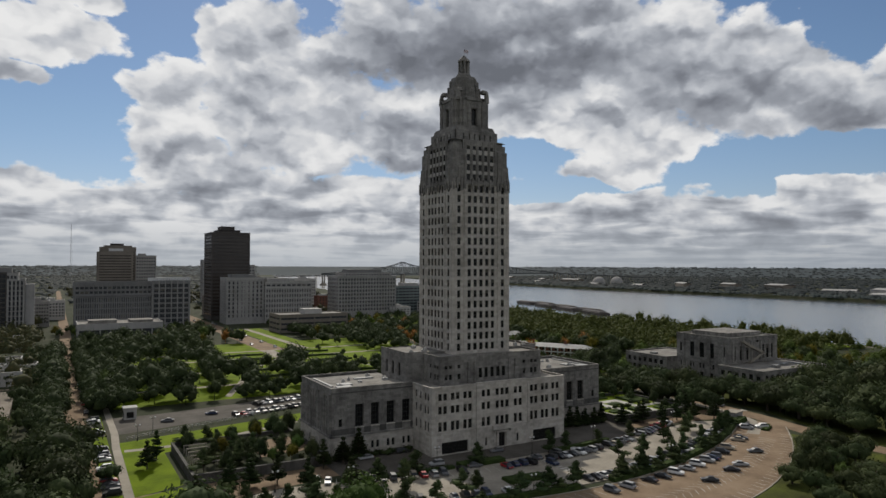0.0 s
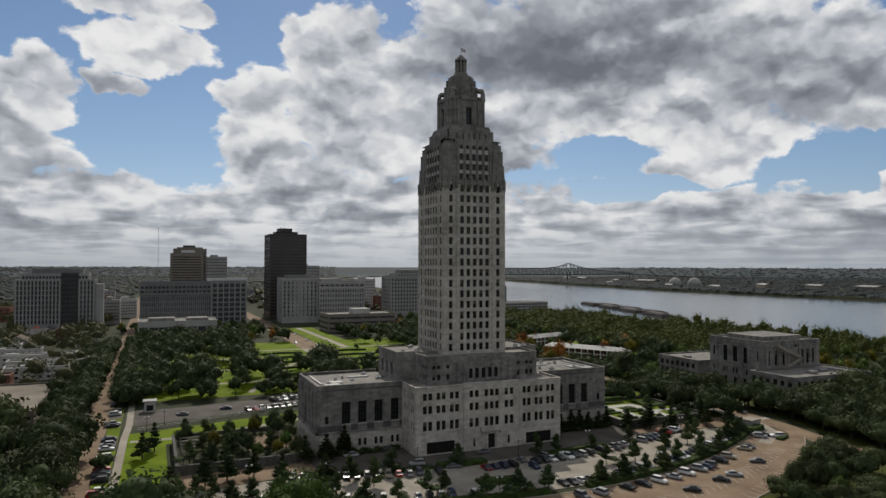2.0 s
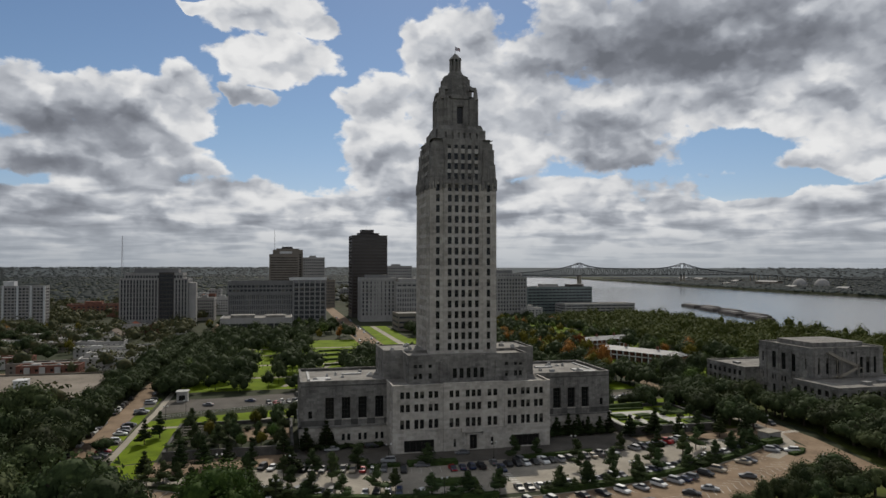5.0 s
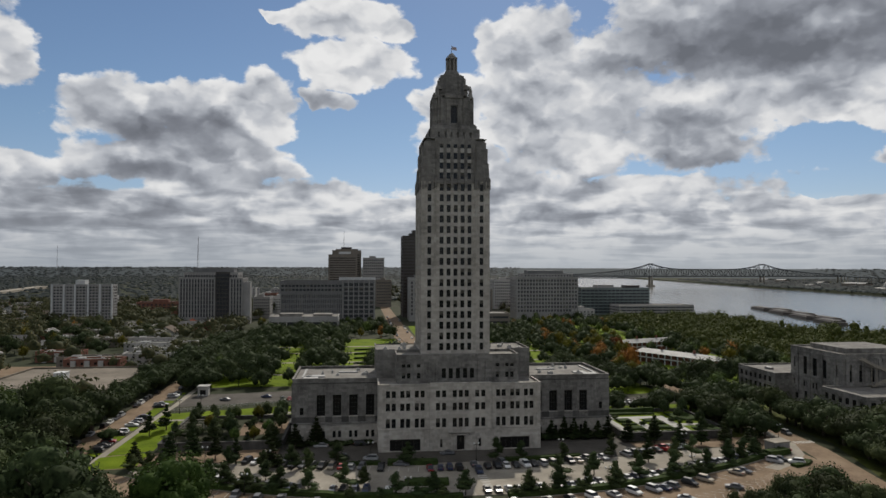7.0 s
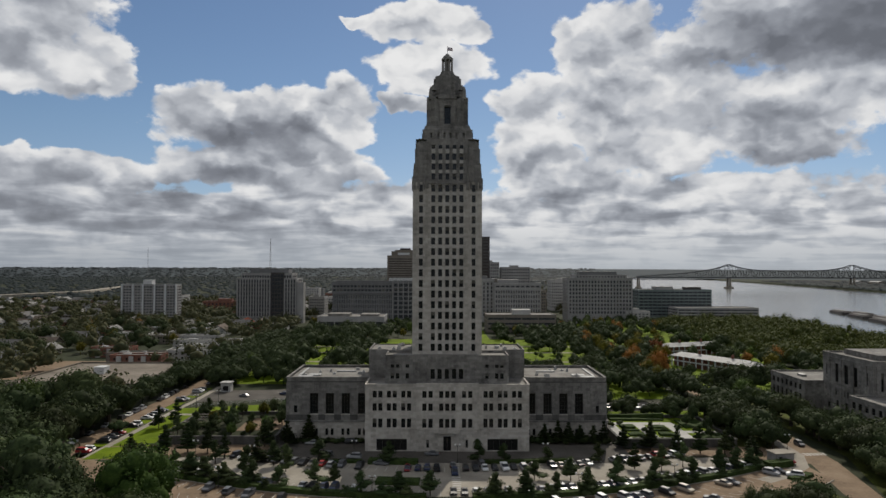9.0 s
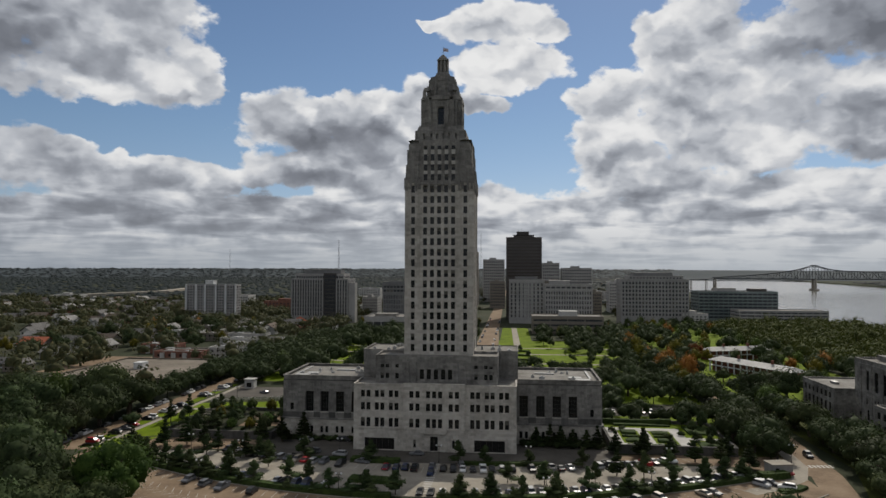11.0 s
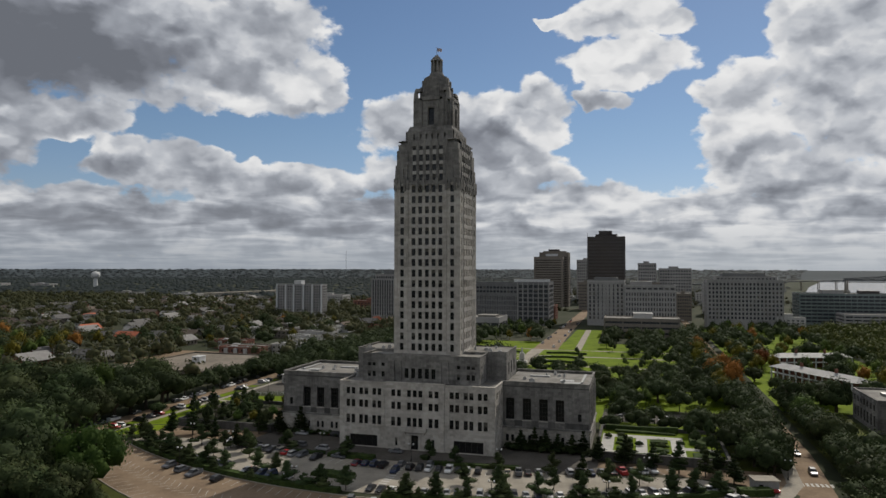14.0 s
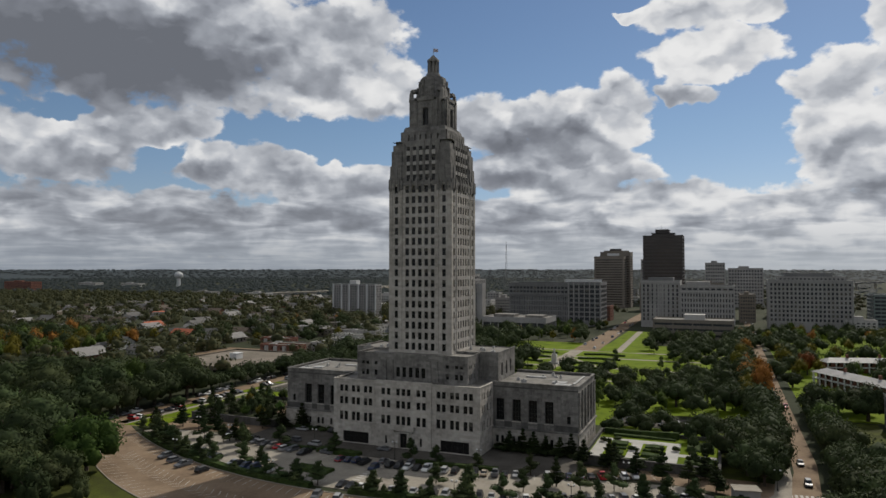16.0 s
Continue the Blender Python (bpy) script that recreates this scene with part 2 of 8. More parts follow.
# ---- materials ----
def material(name, stops, scale=0.5, rough=0.8, grain=8.0, bump=0.3, streak=0.0, metal=0.0, per_object=0.0, spec=0.06, stretch=(1, 1, 1), blocks=0.0):
    """A surface whose colour wanders between stops at a large and a small scale."""
    m = bpy.data.materials.new(name)
    m.use_nodes = True
    n = Nodes(m.node_tree)
    co = n.add("ShaderNodeNewGeometry").outputs["Position"]
    co = n.mapped(co, stretch)
    a = n.noise(co, scale, 6, 0.6)
    b = n.noise(co, scale * grain, 4, 0.6)
    f = n.math("ADD", n.math("MULTIPLY", a, 0.7), n.math("MULTIPLY", b, 0.3))
    if streak:
        s = n.noise(n.mapped(co, (1.0, 1.0, 0.10)), 0.45, 6, 0.7)
        f = n.math("ADD", n.math("MULTIPLY", f, 1 - streak), n.math("MULTIPLY", s, streak))
    f = n.math("ADD", n.math("MULTIPLY", n.math("SUBTRACT", f, 0.5), 2.8), 0.5, clamp=True)
    col = n.ramp(f, [(i / max(1, len(stops) - 1), c) for i, c in enumerate(stops)])
    if per_object:
        r = n.add("ShaderNodeObjectInfo").outputs["Random"]
        hsv = n.add("ShaderNodeHueSaturation")
        n.put(col, hsv.inputs["Color"])
        n.put(n.math("ADD", n.math("MULTIPLY", n.math("SUBTRACT", r, 0.5), per_object), 1.0), hsv.inputs["Value"])
        n.put(n.math("ADD", n.math("MULTIPLY", n.math("SUBTRACT", n.math("FRACT", n.math("MULTIPLY", r, 7.31)), 0.5), per_object * 0.06), 0.5), hsv.inputs["Hue"])
        col = hsv.outputs["Color"]
    if blocks:
        # each stone of the ashlar has a tone of its own
        sp = n.add("ShaderNodeSeparateXYZ")
        n.put(co, sp.inputs[0])
        row = n.math("FLOOR", n.math("DIVIDE", sp.outputs[2], 0.9))
        along = n.math("ADD", n.math("DIVIDE", n.math("ADD", sp.outputs[0], sp.outputs[1]), 1.7), n.math("MULTIPLY", row, 0.5))
        cv = n.add("ShaderNodeCombineXYZ")
        n.put(n.math("FLOOR", along), cv.inputs[0])
        n.put(row, cv.inputs[1])
        wn_ = n.add("ShaderNodeTexWhiteNoise")
        wn_.noise_dimensions = "2D"
        n.put(cv.outputs[0], wn_.inputs["Vector"])
        hv = n.add("ShaderNodeHueSaturation")
        n.put(col, hv.inputs["Color"])
        n.put(n.math("ADD", n.math("MULTIPLY", n.math("SUBTRACT", wn_.outputs["Value"], 0.5), blocks), 1.0), hv.inputs["Value"])
        col = hv.outputs["Color"]
    p = n.add("ShaderNodeBsdfPrincipled")
    n.put(col, p.inputs["Base Color"])
    p.inputs["Roughness"].default_value = rough
    p.inputs["Metallic"].default_value = metal
    p.inputs["Specular IOR Level"].default_value = spec
    if bump:
        bp = n.add("ShaderNodeBump")
        bp.inputs["Strength"].default_value = bump
        bp.inputs["Distance"].default_value = 0.1
        n.put(b, bp.inputs["Height"])
        n.put(bp.outputs[0], p.inputs["Normal"])
    n.put(p.outputs[0], n.add("ShaderNodeOutputMaterial").inputs["Surface"])
    return m


LIMESTONE = material("limestone", [(0.16, 0.149, 0.131), (0.33, 0.310, 0.279), (0.43, 0.405, 0.366)], 0.10, 0.9, 12, 0.2, 0.26, blocks=0.3)
WEATHERED = material("weathered_limestone", [(0.048, 0.046, 0.043), (0.150, 0.144, 0.134), (0.255, 0.245, 0.226)], 0.11, 0.92, 14, 0.25, 0.34, blocks=0.4)
STAINED = material("black_stained_limestone", [(0.030, 0.030, 0.029), (0.072, 0.070, 0.066), (0.13, 0.125, 0.117)], 0.35, 0.92, 10, 0.25, 0.4)
UNIT = material("galvanised_unit", [(0.22, 0.22, 0.215), (0.34, 0.34, 0.33)], 0.8, 0.6, 5, 0.0)
ROOFING = material("roof_membrane", [(0.085, 0.08, 0.072), (0.155, 0.148, 0.135), (0.215, 0.205, 0.188)], 0.2, 0.85, 6, 0.1)
GLASS = material("window_glass", [(0.006, 0.0065, 0.007), (0.012, 0.013, 0.014)], 0.8, 0.15, 3, 0.0, spec=0.3)
BLIND = material("window_blind", [(0.06, 0.057, 0.05), (0.10, 0.095, 0.08)], 0.8, 0.6, 3, 0.0)
FRAME = material("window_frame", [(0.022, 0.022, 0.021), (0.04, 0.039, 0.035)], 1.0, 0.5, 4, 0.0)
BRONZE = material("near_black_door", [(0.008, 0.008, 0.008), (0.020, 0.019, 0.018)], 1.0, 0.45, 4, 0.0)
# grass and litter, darker than GRASS because tree shade is put into the colour
SHADED_GRASS = material("tree_shade_grass_and_litter", [(0.020, 0.022, 0.008), (0.040, 0.046, 0.011), (0.068, 0.084, 0.013)], 0.12, 0.95, 18, 0.5)
GRASS = material("grass", [(0.045, 0.068, 0.002), (0.085, 0.124, 0.003), (0.118, 0.160, 0.006)], 0.09, 0.95, 22, 0.5)
EARTH = material("suburban_ground", [(0.018, 0.023, 0.012), (0.030, 0.035, 0.019), (0.050, 0.047, 0.034)], 0.02, 0.95, 14, 0.3)
ASPHALT = material("asphalt", [(0.046, 0.042, 0.036), (0.072, 0.066, 0.058), (0.104, 0.096, 0.085)], 0.10, 0.9, 14, 0.2)
BROWN = material("brown_aggregate_paving", [(0.10, 0.072, 0.048), (0.16, 0.116, 0.078), (0.205, 0.155, 0.108)], 0.10, 0.9, 12, 0.2)
CONCRETE = material("concrete_paving", [(0.155, 0.139, 0.114), (0.22, 0.20, 0.166), (0.275, 0.252, 0.212)], 0.12, 0.9, 10, 0.2)
WHITE_STONE = material("white_terrace_paving", [(0.26, 0.253, 0.236), (0.37, 0.36, 0.335)], 0.3, 0.8, 8, 0.1)
PAINT_LINE = material("road_marking", [(0.28, 0.275, 0.25), (0.42, 0.41, 0.38)], 0.9, 0.8, 6, 0.0)
HEDGE = material("hedge_leaves", [(0.010, 0.018, 0.006), (0.028, 0.045, 0.012), (0.045, 0.065, 0.018)], 0.6, 0.9, 6, 0.8)
BARK = material("bark", [(0.035, 0.028, 0.022), (0.09, 0.075, 0.06)], 1.0, 0.95, 6, 0.6)


def leaves(name, stops):
    m = material(name, stops, 0.35, 0.75, 7, 0.0, per_object=0.7, spec=0.05)
    n = m.node_tree
    p = next(x for x in n.nodes if x.type == "BSDF_PRINCIPLED")
    p.inputs["Subsurface Weight"].default_value = 0.0
    tr = n.nodes.new("ShaderNodeBsdfTranslucent")
    mx = n.nodes.new("ShaderNodeMixShader")
    mx.inputs[0].default_value = 0.22
    n.links.new(p.inputs["Base Color"].links[0].from_socket, tr.inputs["Color"])
    n.links.new(p.outputs[0], mx.inputs[1])
    n.links.new(tr.outputs[0], mx.inputs[2])
    out = next(x for x in n.nodes if x.type == "OUTPUT_MATERIAL")
    n.links.new(mx.outputs[0], out.inputs["Surface"])
    return m


OAK = leaves("live_oak_leaves", [(0.016, 0.022, 0.009), (0.034, 0.047, 0.019), (0.061, 0.077, 0.031)])
BRIGHT = leaves("light_green_leaves", [(0.018, 0.032, 0.008), (0.045, 0.072, 0.016), (0.078, 0.108, 0.026)])
AUTUMN = leaves("autumn_leaves", [(0.085, 0.040, 0.012), (0.19, 0.085, 0.020), (0.30, 0.140, 0.032)])
YELLOW = leaves("yellowing_leaves", [(0.036, 0.038, 0.006), (0.085, 0.075, 0.010), (0.14, 0.11, 0.018)])
PINE = leaves("dark_conifer_needles", [(0.006, 0.011, 0.004), (0.016, 0.024, 0.008), (0.028, 0.036, 0.012)])


# ---- mesh helpers ----
def mesh_of(name, bm, *mats):
    me = bpy.data.meshes.new(name)
    bm.to_mesh(me)
    bm.free()
    for m in mats:
        me.materials.append(m)
    return me


def part(name, bm, mat, parent=None, label="", kind="", weld=False):
    if weld:
        bmesh.ops.remove_doubles(bm, verts=bm.verts, dist=0.002)
    mats = mat if isinstance(mat, (list, tuple)) else [mat]
    ob = new(name, mesh_of(name, bm, *mats))
    if parent is not None:
        ob.parent = parent
    return tagged(ob, label, kind=kind)


def each_box(name, boxes, mat, parent, label=""):
    """One part for each box (x0, x1, y0, y1, z0, z1[, taper])."""
    for b in boxes:
        bm = bmesh.new()
        box(bm, *b[:6], taper=b[6] if len(b) > 6 else 0.0)
        part(name, bm, mat, parent, label)


def piece(name, me, parent, m):
    ob = new(name, me)
    ob.parent = parent
    ob.matrix_basis = m
    return ob


def thing(name, label, category, at=None, group="", kind=""):
    ob = new(name)
    ob.empty_display_size = 0.5
    if at is not None:
        ob.matrix_basis = at
    return tagged(ob, label, category, group, kind)


def quad(bm, a, b, c, d, mi=0):
    f = bm.faces.new([bm.verts.new(p) for p in (a, b, c, d)])
    f.material_index = mi
    return f


def box(bm, x0, x1, y0, y1, z0, z1, mi=0, taper=0.0):
    """A box; taper draws the top in on all sides."""
    v = [bm.verts.new(p) for p in ((x0, y0, z0), (x1, y0, z0), (x1, y1, z0), (x0, y1, z0),
                                   (x0 + taper, y0 + taper, z1), (x1 - taper, y0 + taper, z1), (x1 - taper, y1 - taper, z1), (x0 + taper, y1 - taper, z1))]
    for q in ((0, 1, 5, 4), (1, 2, 6, 5), (2, 3, 7, 6), (3, 0, 4, 7), (4, 5, 6, 7), (3, 2, 1, 0)):
        bm.faces.new([v[i] for i in q]).material_index = mi


def prism(bm, n, r0, r1, z0, z1, cx=0.0, cy=0.0, turn=0.0, mi=0, caps=True):
    lo = [bm.verts.new((cx + r0 * math.cos(turn + 2 * math.pi * i / n), cy + r0 * math.sin(turn + 2 * math.pi * i / n), z0)) for i in range(n)]
    hi = [bm.verts.new((cx + r1 * math.cos(turn + 2 * math.pi * i / n), cy + r1 * math.sin(turn + 2 * math.pi * i / n), z1)) for i in range(n)]
    for i in range(n):
        bm.faces.new((lo[i], lo[(i + 1) % n], hi[(i + 1) % n], hi[i])).material_index = mi
    if caps:
        bm.faces.new(hi).material_index = mi
        bm.faces.new(lo[::-1]).material_index = mi


# a face of a building: o is its lower corner at the viewer's left, u runs to the right
FACES = {"n": (Vector((1, 0, 0)), 0), "e": (Vector((0, -1, 0)), -90), "w": (Vector((0, 1, 0)), 90), "s": (Vector((-1, 0, 0)), 180)}


def wall_with_holes(bm, o, side, w, h, holes, depth=0.45, mi=0):
    """A wall face, w wide and h high, with openings (x0, x1, z0, z1) that have reveals."""
    u, _ = FACES[side]
    inward = Vector((-u.y, u.x, 0))
    up = Vector((0, 0, 1))
    o = Vector(o)
    xs = sorted({0.0, w} | {round(v, 3) for a in holes for v in a[:2]})
    zs = sorted({0.0, h} | {round(v, 3) for a in holes for v in a[2:]})
    grid = {}

    def vert(x, z):
        if (x, z) not in grid:
            grid[x, z] = bm.verts.new(o + u * x + up * z)
        return grid[x, z]

    rects = [(round(a, 3), round(b, 3), round(c, 3), round(d, 3)) for a, b, c, d in holes]
    for i in range(len(xs) - 1):
        xm = (xs[i] + xs[i + 1]) / 2
        cols = [r for r in rects if r[0] < xm < r[1]]
        for j in range(len(zs) - 1):
            zm = (zs[j] + zs[j + 1]) / 2
            if any(r[2] < zm < r[3] for r in cols):
                continue
            bm.faces.new((vert(xs[i], zs[j]), vert(xs[i + 1], zs[j]), vert(xs[i + 1], zs[j + 1]), vert(xs[i], zs[j + 1]))).material_index = mi
    for x0, x1, z0, z1 in rects:
        a, b, c, d = (o + u * x + up * z for x, z in ((x0, z0), (x1, z0), (x1, z1), (x0, z1)))
        e = inward * depth
        for p, q in ((a, b), (b, c), (c, d), (d, a)):
            quad(bm, p, p + e, q + e, q, mi)


WINDOWS = {}


PANES = {"now": (GLASS, FRAME, BLIND)}


def window_mesh(w, h, cols=2, rows=2, bar=0.07, blind=0):
    """Glass in a frame; it stands on its lower edge's middle and looks towards -y. blind: how many upper rows are covered."""
    key = (round(w, 2), round(h, 2), cols, rows, blind, PANES["now"][0].name)
    if key in WINDOWS:
        return WINDOWS[key]
    bm = bmesh.new()
    holes = []
    for i in range(cols):
        for j in range(rows):
            holes.append((w * i / cols + bar / 2, w * (i + 1) / cols - bar / 2, h * j / rows + bar / 2, h * (j + 1) / rows - bar / 2))
    wall_with_holes(bm, (-w / 2, -0.09, 0), "n", w, h, holes, 0.09, 1)
    for k, (x0, x1, z0, z1) in enumerate(holes):
        quad(bm, (x0 - w / 2, 0, z0), (x1 - w / 2, 0, z0), (x1 - w / 2, 0, z1), (x0 - w / 2, 0, z1), 2 if k % rows >= rows - blind else 0)
    bmesh.ops.remove_doubles(bm, verts=bm.verts, dist=0.002)
    WINDOWS[key] = mesh_of("window", bm, *PANES["now"])
    return WINDOWS[key]


def set_windows(parent, o, side, holes, depth=0.4, cols=2, rows=2, joined=False, blinds=0.15, name="window"):
    """One window for each opening; joined ones become a single part for faces with very many."""
    u, turn = FACES[side]
    inward = Vector((-u.y, u.x, 0))
    rng = random.Random(len(holes) + int(abs(o[0]) * 7))
    bm = bmesh.new() if joined else None
    for x0, x1, z0, z1 in holes:
        at = Vector(o) + u * ((x0 + x1) / 2) + inward * depth + Vector((0, 0, z0))
        m = Matrix.Translation(at) @ Matrix.Rotation(radians(turn), 4, "Z")
        me = window_mesh(x1 - x0, z1 - z0, cols, rows, blind=max(1, rows // 2) if rng.random() < blinds else 0)
        if joined:
            k = len(bm.verts)
            bm.from_mesh(me)
            bm.verts.ensure_lookup_table()
            for v in bm.verts[k:]:
                v.co = m @ v.co
        else:
            piece(name, me, parent, m)
    if joined:
        part("glazing", bm, list(PANES["now"]), parent, kind="stuff")


def sheet(name, pts, z, mat, label, category, kind="structure"):
    """A flat piece of ground with the outline pts."""
    bm = bmesh.new()
    bm.faces.new([bm.verts.new((x, y, z)) for x, y in pts])
    bmesh.ops.triangulate(bm, faces=bm.faces[:])
    for f in bm.faces:
        if f.normal.z < 0:
            f.normal_flip()
    return tagged(part(name, bm, mat), label, category, kind=kind)


def ribbon(name, line, width, z, mat, label, category, h=0.0, kind="structure"):
    """A strip of that width along a line; h makes it a raised kerb or wall."""
    bm = bmesh.new()
    line = [Vector((*p, 0)) for p in line]
    rows = []
    for i, p in enumerate(line):
        d = (line[min(i + 1, len(line) - 1)] - line[max(i - 1, 0)]).normalized()
        s = Vector((-d.y, d.x, 0)) * width / 2
        rows.append([bm.verts.new(p + s + Vector((0, 0, z))), bm.verts.new(p + s + Vector((0, 0, z + h))), bm.verts.new(p - s + Vector((0, 0, z + h))), bm.verts.new(p - s + Vector((0, 0, z)))])
    for a, b in zip(rows, rows[1:]):
        for i in range(3 if h else 0):
            bm.faces.new((a[i], b[i], b[i + 1], a[i + 1]))
        if not h:
            bm.faces.new((a[1], b[1], b[2], a[2]))
    if h:
        bm.faces.new(rows[0])
        bm.faces.new(rows[-1][::-1])
    bmesh.ops.recalc_face_normals(bm, faces=bm.faces[:])
    if not h:
        for f in bm.faces:
            if f.normal.z < 0:
                f.normal_flip()
    return tagged(part(name, bm, mat), label, category, kind=kind)


# ---- ground ----
bm = bmesh.new()
# one sheet to the horizon, cut along the river's near bank, which falls to the water
BANK = [(330, -2500), (400, -400), (408, 0), (398, 200), (385, 400), (374, 590), (388, 800), (406, 1130), (480, 1800), (620, 2400), (860, 3300), (1150, 4700)]
FAR_BANK = [(1500, -2500), (1230, -400), (1165, 300), (1165, 700), (1150, 1150), (1150, 1320), (1190, 1700), (1262, 2170), (1350, 2900), (1480, 3700), (1650, 4700)]
near_e = [bm.verts.new((x, y, 0)) for x, y in BANK]
near_w = [bm.verts.new((-4700, y, 0)) for x, y in BANK]
for i in range(len(BANK) - 1):
    bm.faces.new((near_w[i], near_e[i], near_e[i + 1], near_w[i + 1]))
slope = [bm.verts.new((x + 25, y, -9)) for x, y in BANK]
for i in range(len(BANK) - 1):
    bm.faces.new((near_e[i], slope[i], slope[i + 1], near_e[i + 1]))
fb = [bm.verts.new((x, y, -2)) for x, y in FAR_BANK]
fs = [bm.verts.new((x - 5, y, -9)) for x, y in FAR_BANK]
fe = [bm.verts.new((4700, y, -2)) for x, y in FAR_BANK]
for i in range(len(FAR_BANK) - 1):
    bm.faces.new((fs[i], fb[i], fb[i + 1], fs[i + 1]))
    bm.faces.new((fb[i], fe[i], fe[i + 1], fb[i + 1]))
tagged(part("ground", bm, EARTH), "flat dark green and brown wooded plain", "ground", kind="structure")

# added land climbs slowly into the distance all round, haze painted into its blue-grey
FAR_PLAIN = material("far_rise_haze_tint", [(0.033, 0.042, 0.047), (0.038, 0.047, 0.052), (0.044, 0.053, 0.057)], 0.006, 0.95, 6, 0.0, stretch=(1, 1, 6))


def rise(r):
    f = min(1.0, max(0.0, (r - 3500) / 1200))
    return 43 * f * f * (3 - 2 * f) - 1.0


bm = bmesh.new()
rings = [[bm.verts.new((r * math.cos(2 * math.pi * i / 96), r * math.sin(2 * math.pi * i / 96), rise(r))) for i in range(96)] for r in (3500, 3700, 3900, 4100, 4300, 4500, 4700)]
for a, b in zip(rings, rings[1:]):
    for i in range(96):
        bm.faces.new((a[i], a[(i + 1) % 96], b[(i + 1) % 96], b[i]))
tagged(part("backdrop", bm, FAR_PLAIN), "wooded distance with haze put into its blue-grey", "backdrop", kind="structure")

WATER = material("river_water", [(0.030, 0.032, 0.030), (0.045, 0.046, 0.042)], 0.004, 0.16, 20, 0.0, spec=0.38)
wn = Nodes(WATER.node_tree, True)
wco = wn.add("ShaderNodeNewGeometry").outputs["Position"]
wb = wn.add("ShaderNodeBump")
wb.inputs["Strength"].default_value, wb.inputs["Distance"].default_value = 0.35, 0.4
wn.put(wn.noise(wn.mapped(wco, (0.12, 0.12, 0.12)), 1.0, 6, 0.6), wb.inputs["Height"])
wn.put(wb.outputs[0], next(x for x in wn.n if x.type == "BSDF_PRINCIPLED").inputs["Normal"])
sheet("water", [(300, -2600), (1600, -2600), (1230, -400), (1300, 2170), (1700, 4680), (1100, 4680), (480, 1800), (370, 590), (380, 0)], -7, WATER, "broad grey river with a faint sheen", "river")


def arc(k, c, x0, x1, n=24):
    return [(x0 + (x1 - x0) * i / n, c + k * (x0 + (x1 - x0) * i / n) ** 2) for i in range(n + 1)]


HEDGE_ARC, OUTER_ARC = (0.0031, -46.5), (0.0040, -76.0)
# paving, from the streets to the forecourt
sheet("road_east", [(-126.5, -14), (-117.8, -10), (-117.5, 60), (-116.8, 120), (-116, 400), (-116, 1500), (-123.5, 1500), (-124.5, 400)], 0.02, BROWN, "brown tarred street with parked cars", "road")
sheet("road_west", [(90, -420), (98, -420), (107, -110), (112, -46), (119.5, -12), (122.5, 30), (122.5, 60), (122, 700), (130, 1500), (121, 1500), (115.5, 700), (116.5, 60), (115.5, 20), (112, -6), (104, -40), (99, -110)], 0.02, BROWN, "brown tarred street under trees", "road")
sheet("road_front", [(-127, -12), (-90, -8), (-60, -3), (60, -3), (90, -6), (112, -14), (112, 6), (80, 6), (54, 2), (-54, 12), (-90, 8), (-127, 4)], 0.03, BROWN, "brown tarred drive before the capitol", "road")
sheet("outer_lot", arc(*OUTER_ARC, -112, 108) + arc(*HEDGE_ARC, 108, -112), 0.025, BROWN, "brown tarred curved car park with worn bay lines", "car park")
sheet("inner_lot", arc(HEDGE_ARC[0], HEDGE_ARC[1] + 3, -98, 98) + [(86, -6), (60, -10), (40, -12), (-40, -12), (-75, -6), (-98, -10)], 0.035, CONCRETE, "pale concrete car park below the capitol", "car park")
sheet("forecourt", [(-58, -13), (58, -13), (58, 13), (-58, 13)], 0.045, ASPHALT, "grey asphalt forecourt", "forecourt")
sheet("drive_east", [(-110, 78), (-40, 93), (-30, 96), (-30, 122), (-60, 112), (-92, 107), (-112, 107)], 0.03, ASPHALT, "grey asphalt drive with parked cars", "road")
sheet("drive_west", [(56, 62), (100, 64), (112, 70), (112, 82), (56, 78)], 0.03, ASPHALT, "grey asphalt drive with parked cars", "road")
sheet("lawn_east", [(-111, 5), (-98, 10), (-98, 46), (-50, 64), (-40, 82), (-108, 66), (-111, 66)], 0.03, GRASS, "mown sunlit lawn", "lawn")
ribbon("path_east", [(-109, 54), (-86, 53), (-48, 68)], 3.0, 0.05, CONCRETE, "pale concrete path across the lawn", "path")
ribbon("sidewalk_east", [(-112.0, -8), (-111, 60), (-110, 80), (-110, 300)], 2.4, 0.05, CONCRETE, "pale concrete pavement beside the street", "pavement")
sheet("lawn_west", [(56, 44), (108, 46), (108, 62), (56, 60)], 0.03, GRASS, "mown sunlit lawn", "lawn")
# formal gardens to the south
sheet("lawn_gardens", [(-108, 124), (108, 124), (108, 335), (-108, 335)], 0.02, GRASS, "large mown garden lawn with paths", "lawn")
ribbon("garden_avenue", [(0, 60), (0, 285)], 9, 0.04, CONCRETE, "pale paved garden walk", "path")
sheet("boulevard", [(-4, 285), (14, 285), (11, 420), (8, 800), (6, 1500), (-6, 1500), (-4, 800)], 0.04, BROWN, "wide pale brown boulevard", "road")
sheet("boulevard_median", [(14, 285), (40, 285), (38, 450), (14, 450)], 0.05, GRASS, "mown lawn beside the boulevard", "lawn")
ribbon("garden_path", [(28, 285), (25, 450)], 5, 0.06, CONCRETE, "pale concrete path", "path")
for i, y in enumerate((160, 205, 250, 285)):
    ribbon("garden_cross_path", [(-105, y), (105, y)], 4.0, 0.045, CONCRETE, "pale concrete cross path between lawns", "path")
